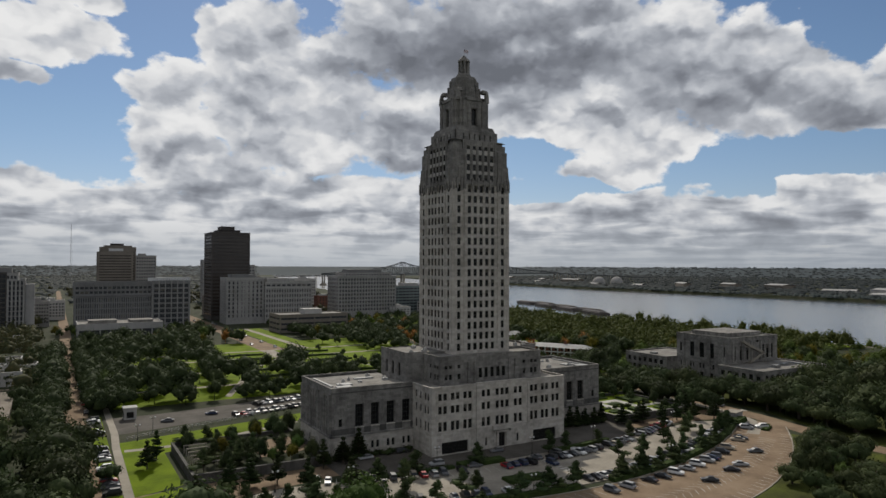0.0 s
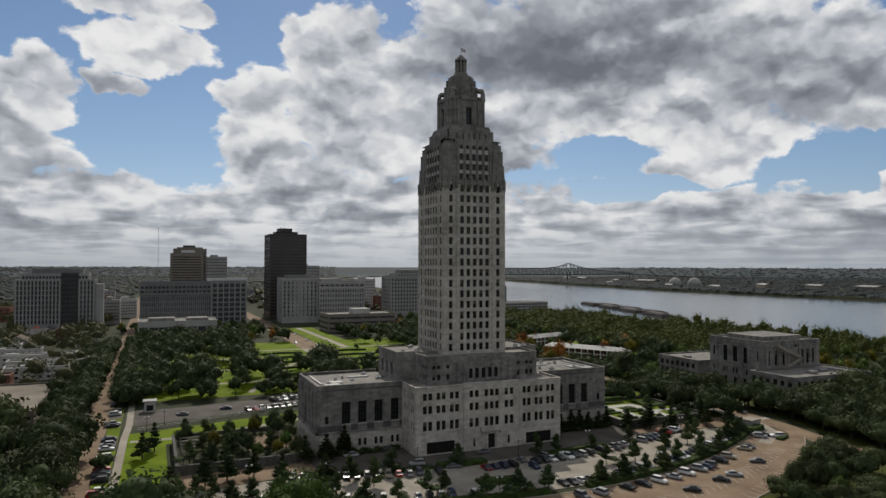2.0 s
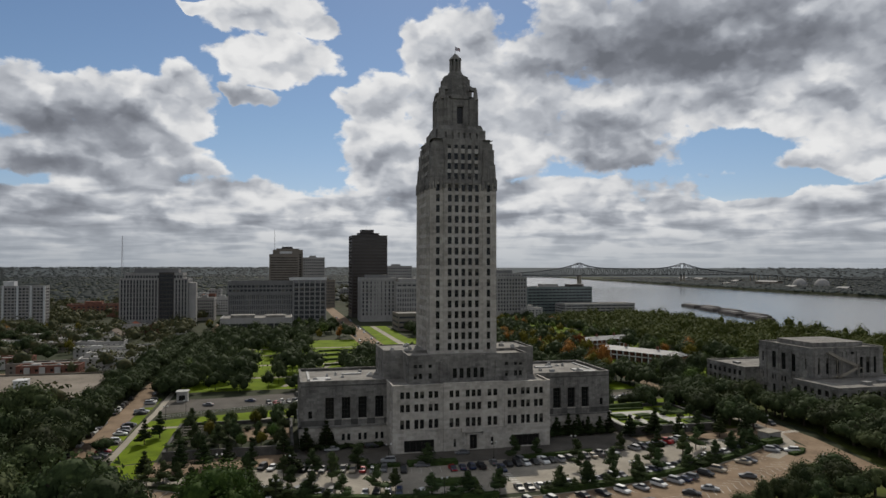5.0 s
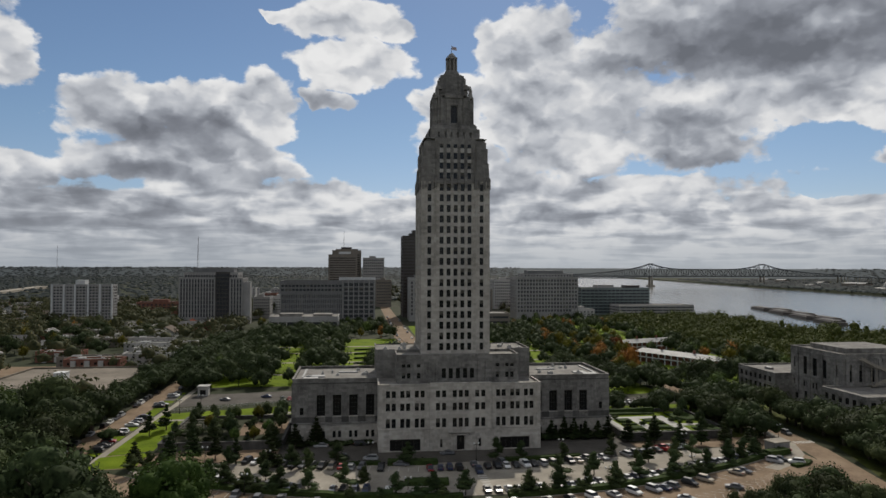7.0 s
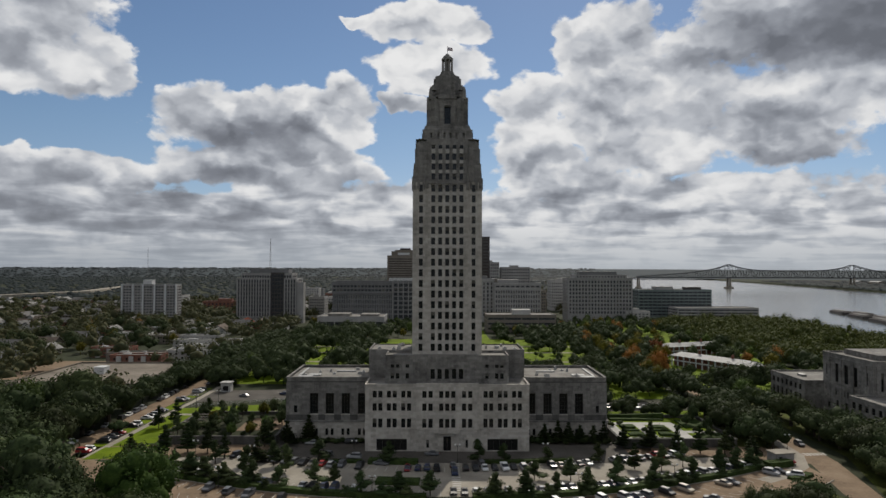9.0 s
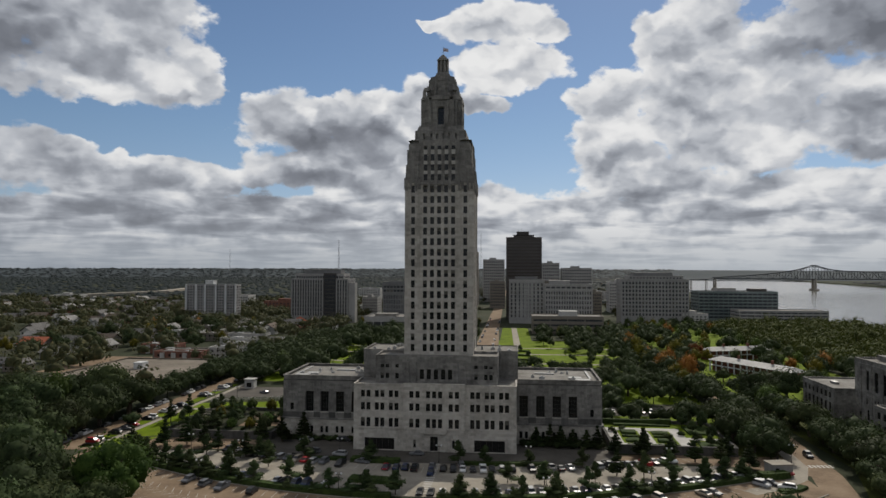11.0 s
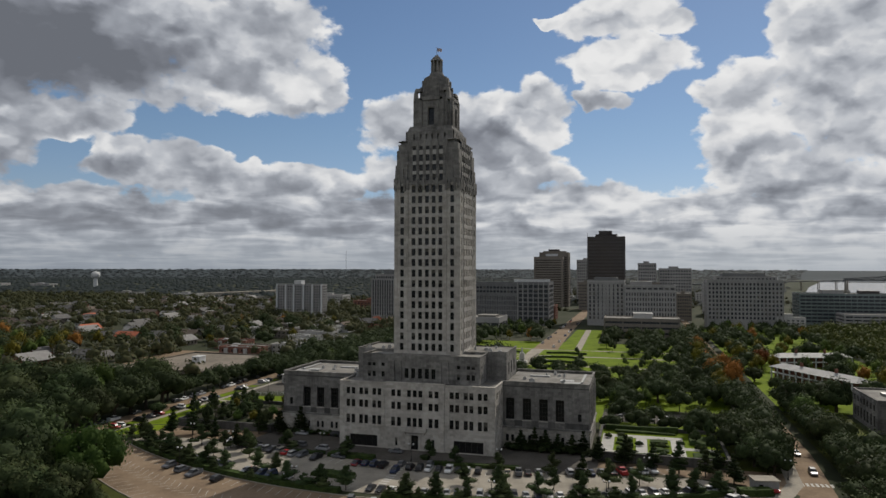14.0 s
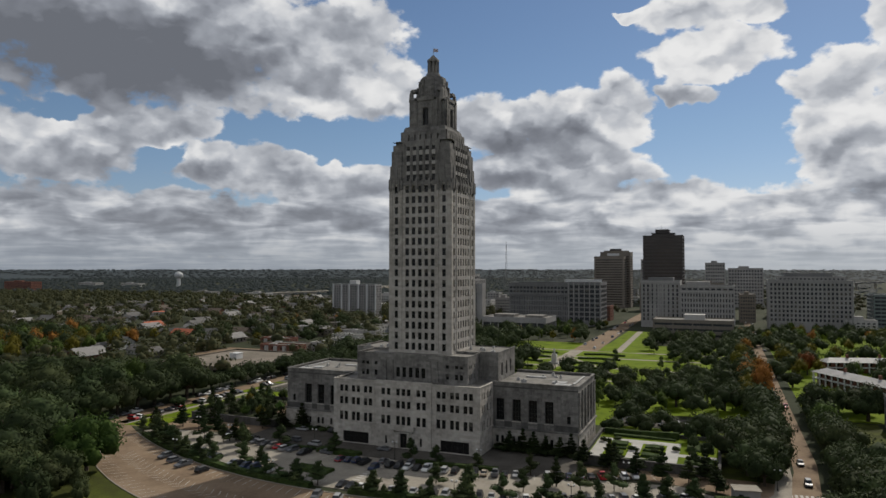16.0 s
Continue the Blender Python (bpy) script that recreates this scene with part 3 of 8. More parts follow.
ribbon("garden_path", [(-60, 130), (-30, 205), (0, 250), (30, 205), (60, 130)], 3.0, 0.047, CONCRETE, "pale curved garden path", "path")
# outer lawns and street strip: the trees' shade is part of their colour
sheet("lawn_river", [(20, -420), (90, -420), (99, -110), (103, -45)] + arc(OUTER_ARC[0], OUTER_ARC[1] - 0.3, 100, 20, 12), 0.02, SHADED_GRASS, "patchy lawn and leaf litter with tree shade in its colour", "lawn")
sheet("lawn_corner", [(-420, -420), (20, -420)] + arc(OUTER_ARC[0], OUTER_ARC[1] - 0.3, 20, -112, 24) + [(-118, -19), (-240, -16), (-420, -16)], 0.03, SHADED_GRASS, "patchy lawn and leaf litter with tree shade in its colour", "lawn")

sheet("lawn_annex", [(98.5, -420), (400, -420), (400, -150), (260, -150), (260, 8), (150, 8), (150, 98), (126, 98), (126, -5), (112.5, -46), (107.5, -110)], 0.02, SHADED_GRASS, "patchy lawn and leaf litter with tree shade in its colour", "lawn")
sheet("lawn_street", [(88, 8), (111, 2), (111, 64), (97, 64), (97, 44), (88, 44)], 0.025, SHADED_GRASS, "mown strip beside the street", "lawn")
sheet("lawn_bays", [(-117.5, -8), (-113.2, -8), (-112.6, 112), (-116.9, 112)], 0.03, GRASS, "mown verge between the parking bays", "lawn")
for k, (ya, yb) in enumerate(((-4, 2), (9, 24), (31, 38), (44, 62), (78, 88), (93, 108))):
    sheet("parking_bay", [(-117.6, ya), (-113.0, ya), (-113.0, yb), (-117.6, yb)], 0.035, ASPHALT, "short grey parking bay beside the street", "parking bay")
ribbon("path_west", [(88, -30), (98, -24), (106, -16), (111, -4), (112.5, 14), (113, 60)], 4.2, 0.05, CONCRETE, "pale concrete walk beside the street", "path")
bm = bmesh.new()
for i in range(7):
    box(bm, 112.6 + i * 1.25, 113.3 + i * 1.25, -4.6 + 0.12 * i, -1.8 + 0.12 * i, 0.02, 0.034)
tagged(part("crosswalk", bm, PAINT_LINE), "striped crossing over the street", "road marking", kind="structure")
sheet("lawn_court", [(28, 58), (56, 58), (56, 84), (108, 88), (108, 126), (28, 126)], 0.012, GRASS, "mown lawn behind the west wing", "lawn")
ribbon("levee_walk", [(398, 60), (388, 200), (372, 400), (358, 560), (364, 700), (378, 850)], 5, 0.05, CONCRETE, "pale concrete walk on the levee", "path")
sheet("levee_grass", [(392, 100), (378, 300), (352, 540), (340, 500), (352, 300), (366, 100)], 0.03, GRASS, "mown grass slope of the levee", "lawn")
sheet("lot_east", [(-242, 138), (-205, 132), (-205, 205), (-242, 205)], 0.03, BROWN, "brown worn car park beside the deck", "car park")
ribbon("highway", [(-790, 900), (-744, 1071), (-720, 1168), (-760, 1350), (-802, 1549)], 22, 0.0, CONCRETE, "pale raised highway in the distance", "road", 7.0)
sheet("lawn_verge", [(-112, -10), (-98, -8), (-98, 8), (-112, 4)], 0.06, GRASS, "small mown verge", "lawn")

sheet("lawn_barracks", [(127, 100), (205, 100), (205, 488), (127, 488)], 0.02, GRASS, "patchy park lawn round the barracks", "lawn")

# ---- the capitol ----
capitol = thing("capitol", "tall stepped limestone capitol tower with dark windows", "tower building")
HALF = 26.5


def mirrored(cs, w):
    out = []
    for c in cs:
        out.append((c - w / 2, c + w / 2))
        if c > 0.01:
            out.append((-c - w / 2, -c + w / 2))
    return out


# front block: two flanks and a middle bay that stands a little proud
rows3 = ((7.6, 10.5), (13.0, 15.4), (17.2, 19.4))
bm = bmesh.new()
jobs = []
for x0, x1, y, top in ((-HALF, -10.0, 0.0, 21.2), (-10.0, 10.0, -0.3, 21.5), (10.0, HALF, 0.0, 21.2)):
    if y == 0.0:
        s = -1 if x0 < 0 else 1
        pairs = sorted((c * s - 0.66, c * s + 0.66) for c in (23.45, 21.6, 18.85, 17.0, 14.2, 12.35))
        low = [(min(13.0 * s, 22.8 * s), max(13.0 * s, 22.8 * s), 0.3, 4.0)]
    else:
        pairs = sorted(mirrored((7.4, 5.4, 1.95, 0.0), 1.34))
        low = [(-6.7, -5.9, 1.2, 3.8), (5.9, 6.7, 1.2, 3.8), (-1.25, 1.25, 0.25, 4.9)]
    wins = [(a - x0, b - x0, z0, z1) for a, b in pairs for z0, z1 in rows3]
    low = [(a - x0, b - x0, z0, z1) for a, b, z0, z1 in low]
    wall_with_holes(bm, (x0, y, 0), "n", x1 - x0, top, wins + low, 0.55)
    jobs.append(((x0, y, 0), wins, low))
sides = [(y - 0.55, y + 0.55, z0, z1) for y in (2.4, 4.2, 7.4, 10.4) for z0, z1 in rows3]
back = [(13 - b, 13 - a, c, d) for a, b, c, d in sides]
wall_with_holes(bm, (-HALF, 13, 0), "e", 13, 21.2, back, 0.5)
wall_with_holes(bm, (HALF, 0, 0), "w", 13, 21.2, sides, 0.5)
for s in (-1, 1):
    quad(bm, (s * 10, -0.3, 0), (s * 10, 0, 0), (s * 10, 0, 21.5), (s * 10, -0.3, 21.5))
block = part("front_block", bm, LIMESTONE, capitol, "pale limestone front block with three storeys of windows", weld=True)
for o, wins, low in jobs:
    set_windows(block, o, "n", wins)
set_windows(block, (-HALF, 13, 0), "e", back)
set_windows(block, (HALF, 0, 0), "w", sides)
# cornices, coping and the string course over the ground storey
for x0, x1, y in ((-HALF - 0.15, -10.0, 0.0), (10.0, HALF + 0.15, 0.0)):
    each_box("coping", [(x0, x1, y - 0.16, y + 0.55, 21.2, 21.55)], LIMESTONE, capitol)
    each_box("string_course", [(x0, x1, y - 0.22, y + 0.02, 7.0, 7.3), (x0, x1, y - 0.10, y + 0.02, 20.25, 20.5)], LIMESTONE, capitol)
each_box("coping", [(-10.1, 10.1, -0.42, 0.55, 21.5, 21.85)], LIMESTONE, capitol)
each_box("string_course", [(-10.1, 10.1, -0.5, -0.29, 7.0, 7.3)], LIMESTONE, capitol)
for s in (-1, 1):
    each_box("coping", [(*sorted((s * HALF - s * 0.4, s * HALF + s * 0.16)), 0.55, 13, 21.2, 21.55)], LIMESTONE, capitol)
    each_box("string_course", [(*sorted((s * HALF - s * 0.02, s * HALF + s * 0.2)), 0.02, 13, 7.0, 7.3)], LIMESTONE, capitol)
    each_box("pilaster", [(s * x - 0.5, s * x + 0.5, -0.12, 0.02, 7.3, 20.25) for x in (11.1, 25.6)], LIMESTONE, capitol)
bm = bmesh.new()
quad(bm, (-HALF, 0.3, 20.9), (HALF, 0.3, 20.9), (HALF, 17.2, 20.9), (-HALF, 17.2, 20.9))
part("roof", bm, ROOFING, capitol, "pale flat roof membrane")
# balcony and its brackets over the door
bm = bmesh.new()
box(bm, -4.2, 4.2, -1.5, -0.3, 6.1, 6.5)
box(bm, -4.2, 4.2, -1.5, -1.25, 6.5, 7.4)
for s in (-1, 1):
    box(bm, *sorted((s * 4.2, s * 3.95)), -1.25, -0.3, 6.5, 7.4)
    box(bm, s * 3.2 - 0.3, s * 3.2 + 0.3, -1.2, -0.3, 5.2, 6.1)
    box(bm, s * 1.9 - 0.35, s * 1.9 + 0.35, -0.7, -0.3, 0.25, 5.3)
box(bm, -2.3, 2.3, -0.75, -0.3, 5.0, 5.5)
part("balcony", bm, LIMESTONE, capitol, "limestone balcony over the entrance door")
bm = bmesh.new()
for s in (-1, 1):
    box(bm, s * 0.62 - 0.55, s * 0.62 + 0.55, 0.18, 0.26, 0.25, 4.1)
    for z in (0.8, 2.0, 3.2):
        box(bm, s * 0.62 - 0.4, s * 0.62 + 0.4, 0.13, 0.18, z, z + 0.9)
box(bm, -1.25, 1.25, 0.16, 0.26, 4.1, 4.9)
part("entrance_door", bm, BRONZE, capitol, "dark bronze double door")
# garage bays: the dark of the openings is put into the doors' colour
for s in (-1, 1):
    for i in range(5):
        x = s * 17.9 - 4.9 + i * 1.96
        bm = bmesh.new()
        box(bm, x, x + 1.9, 0.42, 0.52, 0.3, 4.0)
        leaf = part("garage_door", bm, BRONZE, capitol, "near-black garage door standing in for a dark opening")
        each_box("door_panel", [(x + 0.15, x + 1.75, 0.38, 0.42, z, z + 0.9) for z in (0.5, 1.6, 2.7)], BRONZE, leaf)
set_windows(capitol, (-10.0, -0.3, 0), "n", jobs[1][2][:2], cols=1, rows=2)

# side wings
for s in (-1, 1):
    x0, x1 = (-54.6, -HALF) if s < 0 else (HALF, 54.6)
    L = x1 - x0
    cs = [abs(c) for c in (45.3, 39.95, 34.5, 28.9)]
    cs = [s * c for c in cs]
    tall = [(c - 1.4 - x0, c + 1.4 - x0, 9.2, 16.2) for c in cs]
    low = [(c + d - 0.5 - x0, c + d + 0.5 - x0, 2.0, 4.3) for c in cs for d in (-0.9, 0.9)]
    slit = [(s * 51.6 - 0.6 - x0, s * 51.6 + 0.6 - x0, 9.6, 12.0)]
    wing = None
    bm = bmesh.new()
    wall_with_holes(bm, (x0, 13, 6.9), "n", L, 14.4, [(a, b, c - 6.9, d - 6.9) for a, b, c, d in tall + slit], 0.8)
    end_tall = [(3.2 + 5.2 * i, 5.6 + 5.2 * i, 8.6, 17.5) for i in range(5)]
    end_low = [(3.4 + 5.2 * i + d, 4.3 + 5.2 * i + d, 2.0, 4.3) for i in range(5) for d in (0, 1.15)]
    eo = (x0, 41.6, 6.9) if s < 0 else (x1, 13, 6.9)
    es = "e" if s < 0 else "w"
    wall_with_holes(bm, eo, es, 28.6, 14.4, [(a, b, c - 6.9, d - 6.9) for a, b, c, d in end_tall], 0.8)
    wall_with_holes(bm, (x1, 41.6, 6.9), "s", L, 14.4, [], 0.4)
    wing = part("wing", bm, WEATHERED, capitol, "stained grey limestone side wing with tall windows", weld=True)
    set_windows(wing, (x0, 13, 0), "n", tall, 0.7, 3, 5, blinds=0)
    set_windows(wing, (x0, 13, 0), "n", slit, 0.5, 1, 2, blinds=0)
    set_windows(wing, (eo[0], eo[1], 0), es, end_tall, 0.7, 3, 5, blinds=0)
    # fluted piers on the end wall
    flutes = [(*sorted((s * 54.6, s * 55.0)), 14.7 + 5.2 * i + d - 0.2, 14.7 + 5.2 * i + d + 0.2, 7.3, 19.6) for i in range(6) for d in (-0.8, -0.27, 0.27, 0.8)]
    each_box("flute", flutes, WEATHERED, wing)
    each_box("mullion_rib", [(c - 0.12, c + 0.12, 12.86, 13.0, 16.5, 20.0) for c in cs + [s * 48.4, s * 42.6, s * 37.2, s * 31.7]], WEATHERED, wing)
    bm = bmesh.new()
    wall_with_holes(bm, (x0 - 0.3, 12.7, 0), "n", L + 0.3, 6.6, [(a + 0.3, b + 0.3, c, d) for a, b, c, d in low], 0.6)
    eo2 = (x0 - 0.3, 41.9, 0) if s < 0 else (x1 + 0.3, 12.7, 0)
    wall_with_holes(bm, eo2, es, 29.2, 6.6, [(a + 0.3, b + 0.3, c, d) for a, b, c, d in end_low], 0.6)
    quad(bm, (x0 - 0.3, 12.7, 6.6), (x1 + 0.3, 12.7, 6.6), (x1 + 0.3, 41.9, 6.6), (x0 - 0.3, 41.9, 6.6))
    base = part("wing_base", bm, LIMESTONE, capitol, "pale limestone ground storey of the wing", weld=True)
    set_windows(base, (x0 - 0.3, 12.7, 0), "n", [(a + 0.3, b + 0.3, c, d) for a, b, c, d in low], 0.5, 1, 2)
    set_windows(base, eo2, es, [(a + 0.3, b + 0.3, c, d) for a, b, c, d in end_low], 0.5, 1, 2)
    # ledge, pale panels below the tall windows, parapet
    bm = bmesh.new()
    box(bm, x0 - 0.7, x1 + 0.0, 12.2, 13.0, 6.6, 7.1)
    box(bm, *sorted((s * 54.6, s * 55.4)), 12.2, 42.1, 6.6, 7.1)
    box(bm, x0 - 0.25, x1, 12.75, 13.5, 21.3, 21.75)
    box(bm, *sorted((s * 54.1, s * 54.85)), 13.5, 41.6, 21.3, 21.75)
    box(bm, x0, x1, 41.1, 41.7, 21.3, 21.75)
    part("ledge", bm, WEATHERED, wing)
    for c in cs:
        each_box("window_panel", [(c - 1.5, c + 1.5, 12.8, 13.0, 7.1, 8.9)], WEATHERED, wing, "streaked carved limestone window panel")
        each_box("window_sill", [(c - 1.5, c + 1.5, 12.6, 13.0, 8.9, 9.2)], LIMESTONE, wing)
    edges = sorted([x0 - 0.1, x1] + [c + d for c in cs for d in (-1.5, 1.5)])
    each_box("stained_band", [(a + 0.02, b_ - 0.02, 12.84, 13.0, 7.1, 8.95) for a, b_ in zip(edges[::2], edges[1::2])], STAINED, wing, "black-stained stone band above the ledge")
    each_box("stained_band", [(*sorted((s * 54.6, s * 54.78)), 15.3 + 5.2 * k, 17.3 + 5.2 * k, 7.1, 8.4) for k in range(5)], STAINED, wing)
    each_box("cornice_line", [(x0 - 0.06, x1, 12.86, 13.0, 19.9, 20.3)], STAINED, wing)
    each_box("window_reveal", [(c + d - 0.18, c + d + 0.18, 12.85, 13.0, 9.2, 16.6) for c in cs for d in (-1.62, 1.62)] + [(c - 1.8, c + 1.8, 12.85, 13.0, 16.6, 16.9) for c in cs], WEATHERED, wing)
    for k, (a, b_, c, d) in enumerate(((51.5, 46.5, 15.5, 18.5), (49.0, 44.5, 20.5, 24.0), (40.0, 33.0, 30.0, 31.6), (52.2, 51.4, 20.0, 38.0))):
        each_box("skylight", [(*sorted((s * a, s * b_)), c, d, 20.8, 21.25 + 0.2 * (k == 0))], UNIT, wing, "pale low rooflight")
    bm = bmesh.new()
    quad(bm, (x0 + 0.3, 13.2, 20.8), (x1, 13.2, 20.8), (x1, 41.3, 20.8), (x0 + 0.3, 41.3, 20.8))
    part("roof", bm, ROOFING, wing, "pale flat roof membrane")

# middle tier behind the front block
bm = bmesh.new()
tallm = [(c - 0.7 + 20.4, c + 0.7 + 20.4, 1.4, 4.7) for c in (-4.8, -2.5, -0.1, 2.3, 4.6)]
small = []
for c in (18.15, 16.45, 13.2):
    for s in (-1, 1):
        small += [(s * c - 0.57 + 20.4, s * c + 0.57 + 20.4, 1.5, 3.3), (s * c - 0.57 + 20.4, s * c + 0.57 + 20.4, 5.1, 6.2)]
wall_with_holes(bm, (-20.4, 5.5, 20.9), "n", 40.8, 9.0, tallm + small, 0.5)
sd = [(a, a + 1.1, z0, z1) for a in (1.2, 3.0, 6.0) for z0, z1 in ((1.5, 3.3), (5.1, 6.2))]
wall_with_holes(bm, (-20.4, 16.5, 20.9), "e", 11, 9.0, [(11 - b, 11 - a, c, d) for a, b, c, d in sd], 0.5)
wall_with_holes(bm, (20.4, 5.5, 20.9), "w", 11, 9.0, sd, 0.5)
tier = part("middle_tier", bm, WEATHERED, capitol, "dark weather-stained limestone middle tier", weld=True)
set_windows(tier, (-20.4, 5.5, 20.9), "n", tallm + small)
set_windows(tier, (-20.4, 16.5, 20.9), "e", [(11 - b, 11 - a, c, d) for a, b, c, d in sd])
set_windows(tier, (20.4, 5.5, 20.9), "w", sd)
bm = bmesh.new()
outer_sd = [(3.5 + 5 * i, 5.3 + 5 * i, 1.6, 6.0) for i in range(3)]
wall_with_holes(bm, (-27.0, 17.0, 20.8), "n", 54.0, 9.6, [], 0.4)
wall_with_holes(bm, (-27.0, 36.5, 20.8), "e", 19.5, 9.6, outer_sd, 0.5)
wall_with_holes(bm, (27.0, 17.0, 20.8), "w", 19.5, 9.6, outer_sd, 0.5)
wall_with_holes(bm, (27.0, 36.5, 20.8), "s", 54.0, 9.6, [], 0.4)
shoulder = part("shoulder_block", bm, WEATHERED, capitol, "stained limestone shoulder block", weld=True)
set_windows(shoulder, (-27.0, 36.5, 20.8), "e", outer_sd, 0.5, 2, 3)
set_windows(shoulder, (27.0, 17.0, 20.8), "w", outer_sd, 0.5, 2, 3)
bm = bmesh.new()
quad(bm, (-20.4, 5.6, 29.55), (20.4, 5.6, 29.55), (20.4, 17, 29.55), (-20.4, 17, 29.55))
quad(bm, (-27, 17, 30.05), (27, 17, 30.05), (27, 36.4, 30.05), (-27, 36.4, 30.05))
part("roof", bm, ROOFING, tier, "pale flat roof membrane")
bm = bmesh.new()
for x0, x1, y0, y1, z in ((-20.5, 20.5, 5.4, 5.9, 29.9), (-20.5, -20.0, 5.9, 17, 29.9), (20.0, 20.5, 5.9, 17, 29.9), (-27.1, -20.5, 16.9, 17.4, 30.4), (20.5, 27.1, 16.9, 17.4, 30.4), (-27.1, -26.6, 17.4, 36.6, 30.4), (26.6, 27.1, 17.4, 36.6, 30.4)):
    box(bm, x0, x1, y0, y1, z, z + 0.3)
for c in (-9.5, 9.5, -7.0, 7.0):
    box(bm, c - 0.45, c + 0.45, 5.1, 5.5, 21.0, 28.0)
for c in (-9.5, 9.5):
    box(bm, c - 0.7, c + 0.7, 4.6, 5.2, 21.2, 22.4)
    box(bm, c - 0.4, c + 0.4, 4.8, 5.5, 25.2, 27.6, taper=0.12)
part("coping", bm, WEATHERED, tier)

# the shaft
TW, TY = 11.76, 12.64
ROW0, PITCH = 31.9, 3.64
rows_t = [(ROW0 + PITCH * k - 1.2, ROW0 + PITCH * k + 1.2) for k in range(16)]
tc = [(-9.05, 1.3), (-4.84, 1.36), (-2.42, 1.36), (0, 1.36), (2.42, 1.36), (4.84, 1.36), (9.05, 1.3)]
TOP = 88.9
face = [(c - w / 2 + TW, c + w / 2 + TW, z0 - 29.5, z1 - 29.5) for c, w in tc for z0, z1 in rows_t]
bm = bmesh.new()
corners = {"n": (-TW, TY, 29.5), "e": (-TW, TY + 2 * TW, 29.5), "w": (TW, TY, 29.5), "s": (TW, TY + 2 * TW, 29.5)}
for side in "news":
    wall_with_holes(bm, corners[side], side, 2 * TW, TOP - 29.5, face if side != "s" else [], 0.5)
shaft = part("shaft", bm, LIMESTONE, capitol, "pale limestone tower shaft with rows of dark windows", weld=True)
set_windows(shaft, corners["n"], "n", face, 0.4)
set_windows(shaft, corners["e"], "e", face, 0.4, joined=True)
set_windows(shaft, corners["w"], "w", face, 0.4, joined=True)
CY = TY + TW


def four_sides(boxes):
    """Repeats boxes (u0, u1, out0, out1, z0, z1), set against the north side, round the tower."""
    out = []
    for u0, u1, d0, d1, z0, z1 in boxes:
        out += [(u0, u1, CY - d1, CY - d0, z0, z1), (-u1, -u0, CY + d0, CY + d1, z0, z1), (-d1, -d0, CY - u1, CY - u0, z0, z1), (d0, d1, CY + u0, CY + u1, z0, z1)]
    return out


# shallow piers between the bays and a base course
each_box("pier", four_sides([(-7.1, -6.75, TW, TW + 0.22, 30.2, 87.9), (6.75, 7.1, TW, TW + 0.22, 30.2, 87.9), (-TW, -TW + 1.1, TW, TW + 0.15, 30.2, 88.5), (TW - 1.1, TW, TW, TW + 0.15, 30.2, 88.5)]), LIMESTONE, shaft)
each_box("base_course", four_sides([(-TW - 0.1, TW + 0.1, TW, TW + 0.12, 29.5, 30.2)]), LIMESTONE, shaft)
each_box("frieze", four_sides([(-7.1, 7.1, TW, TW + 0.3, 88.0, 88.9), (-TW, -7.3, TW, TW + 0.25, 88.6, 89.6), (7.3, TW, TW, TW + 0.25, 88.6, 89.6)]), WEATHERED, shaft, "dark stained frieze below the setback")

each_box("carved_cap", four_sides([(c - 0.42, c + 0.42, TW, TW + 0.45, 85.9 + (k % 2) * 0.5, 89.7 + (k % 3) * 0.35) for k, c in enumerate((-11.3, -9.9, -8.1, -6.92, -3.63, -1.21, 1.21, 3.63, 6.92, 8.1, 9.9, 11.3))]), WEATHERED, shaft, "dark carved cap on a tower pier")
# paler panels between the windows of each bay
SPANDREL = material("pale_spandrel_stone", [(0.19, 0.181, 0.165), (0.31, 0.296, 0.272), (0.39, 0.374, 0.345)], 0.2, 0.9, 10, 0.15, 0.3)


def spandrels(parent, centres, w, rows, out):
    for (_, za), (zb, _) in zip(rows, rows[1:]):
        each_box("spandrel", [b for b in four_sides([(c - w / 2, c + w / 2, out, out + 0.035, za + 0.06, zb - 0.06) for c in centres]) if b[2] < CY + out - 0.5], SPANDREL, parent)


spandrels(shaft, [c for c, _ in tc], 1.42, rows_t, TW)
# upper stage with cut corners
U = 11.0
ub = 88.9
urows = ((89.6, 91.7), (93.0, 95.1), (96.4, 98.6), (100.3, 101.6))
uface = [(c - 0.62 + 7.2, c + 0.62 + 7.2, z0 - ub, z1 - ub) for c in (-4.84, -2.42, 0, 2.42, 4.84) for z0, z1 in urows]
bm = bmesh.new()
uc = {"n": (-7.2, CY - U, ub), "e": (-U, CY + 7.2, ub), "w": (U, CY - 7.2, ub), "s": (7.2, CY + U, ub)}
for side in "news":
    wall_with_holes(bm, uc[side], side, 14.4, 103.6 - ub, uface if side != "s" else [], 0.45)
quad(bm, (-U, CY - U, 103.5), (U, CY - U, 103.5), (U, CY + U, 103.5), (-U, CY + U, 103.5))
stage = part("upper_stage", bm, WEATHERED, capitol, "weathered upper stage with carved corners", weld=True)
for side in "new":
    set_windows(stage, uc[side], side, uface, 0.35, joined=side != "n")
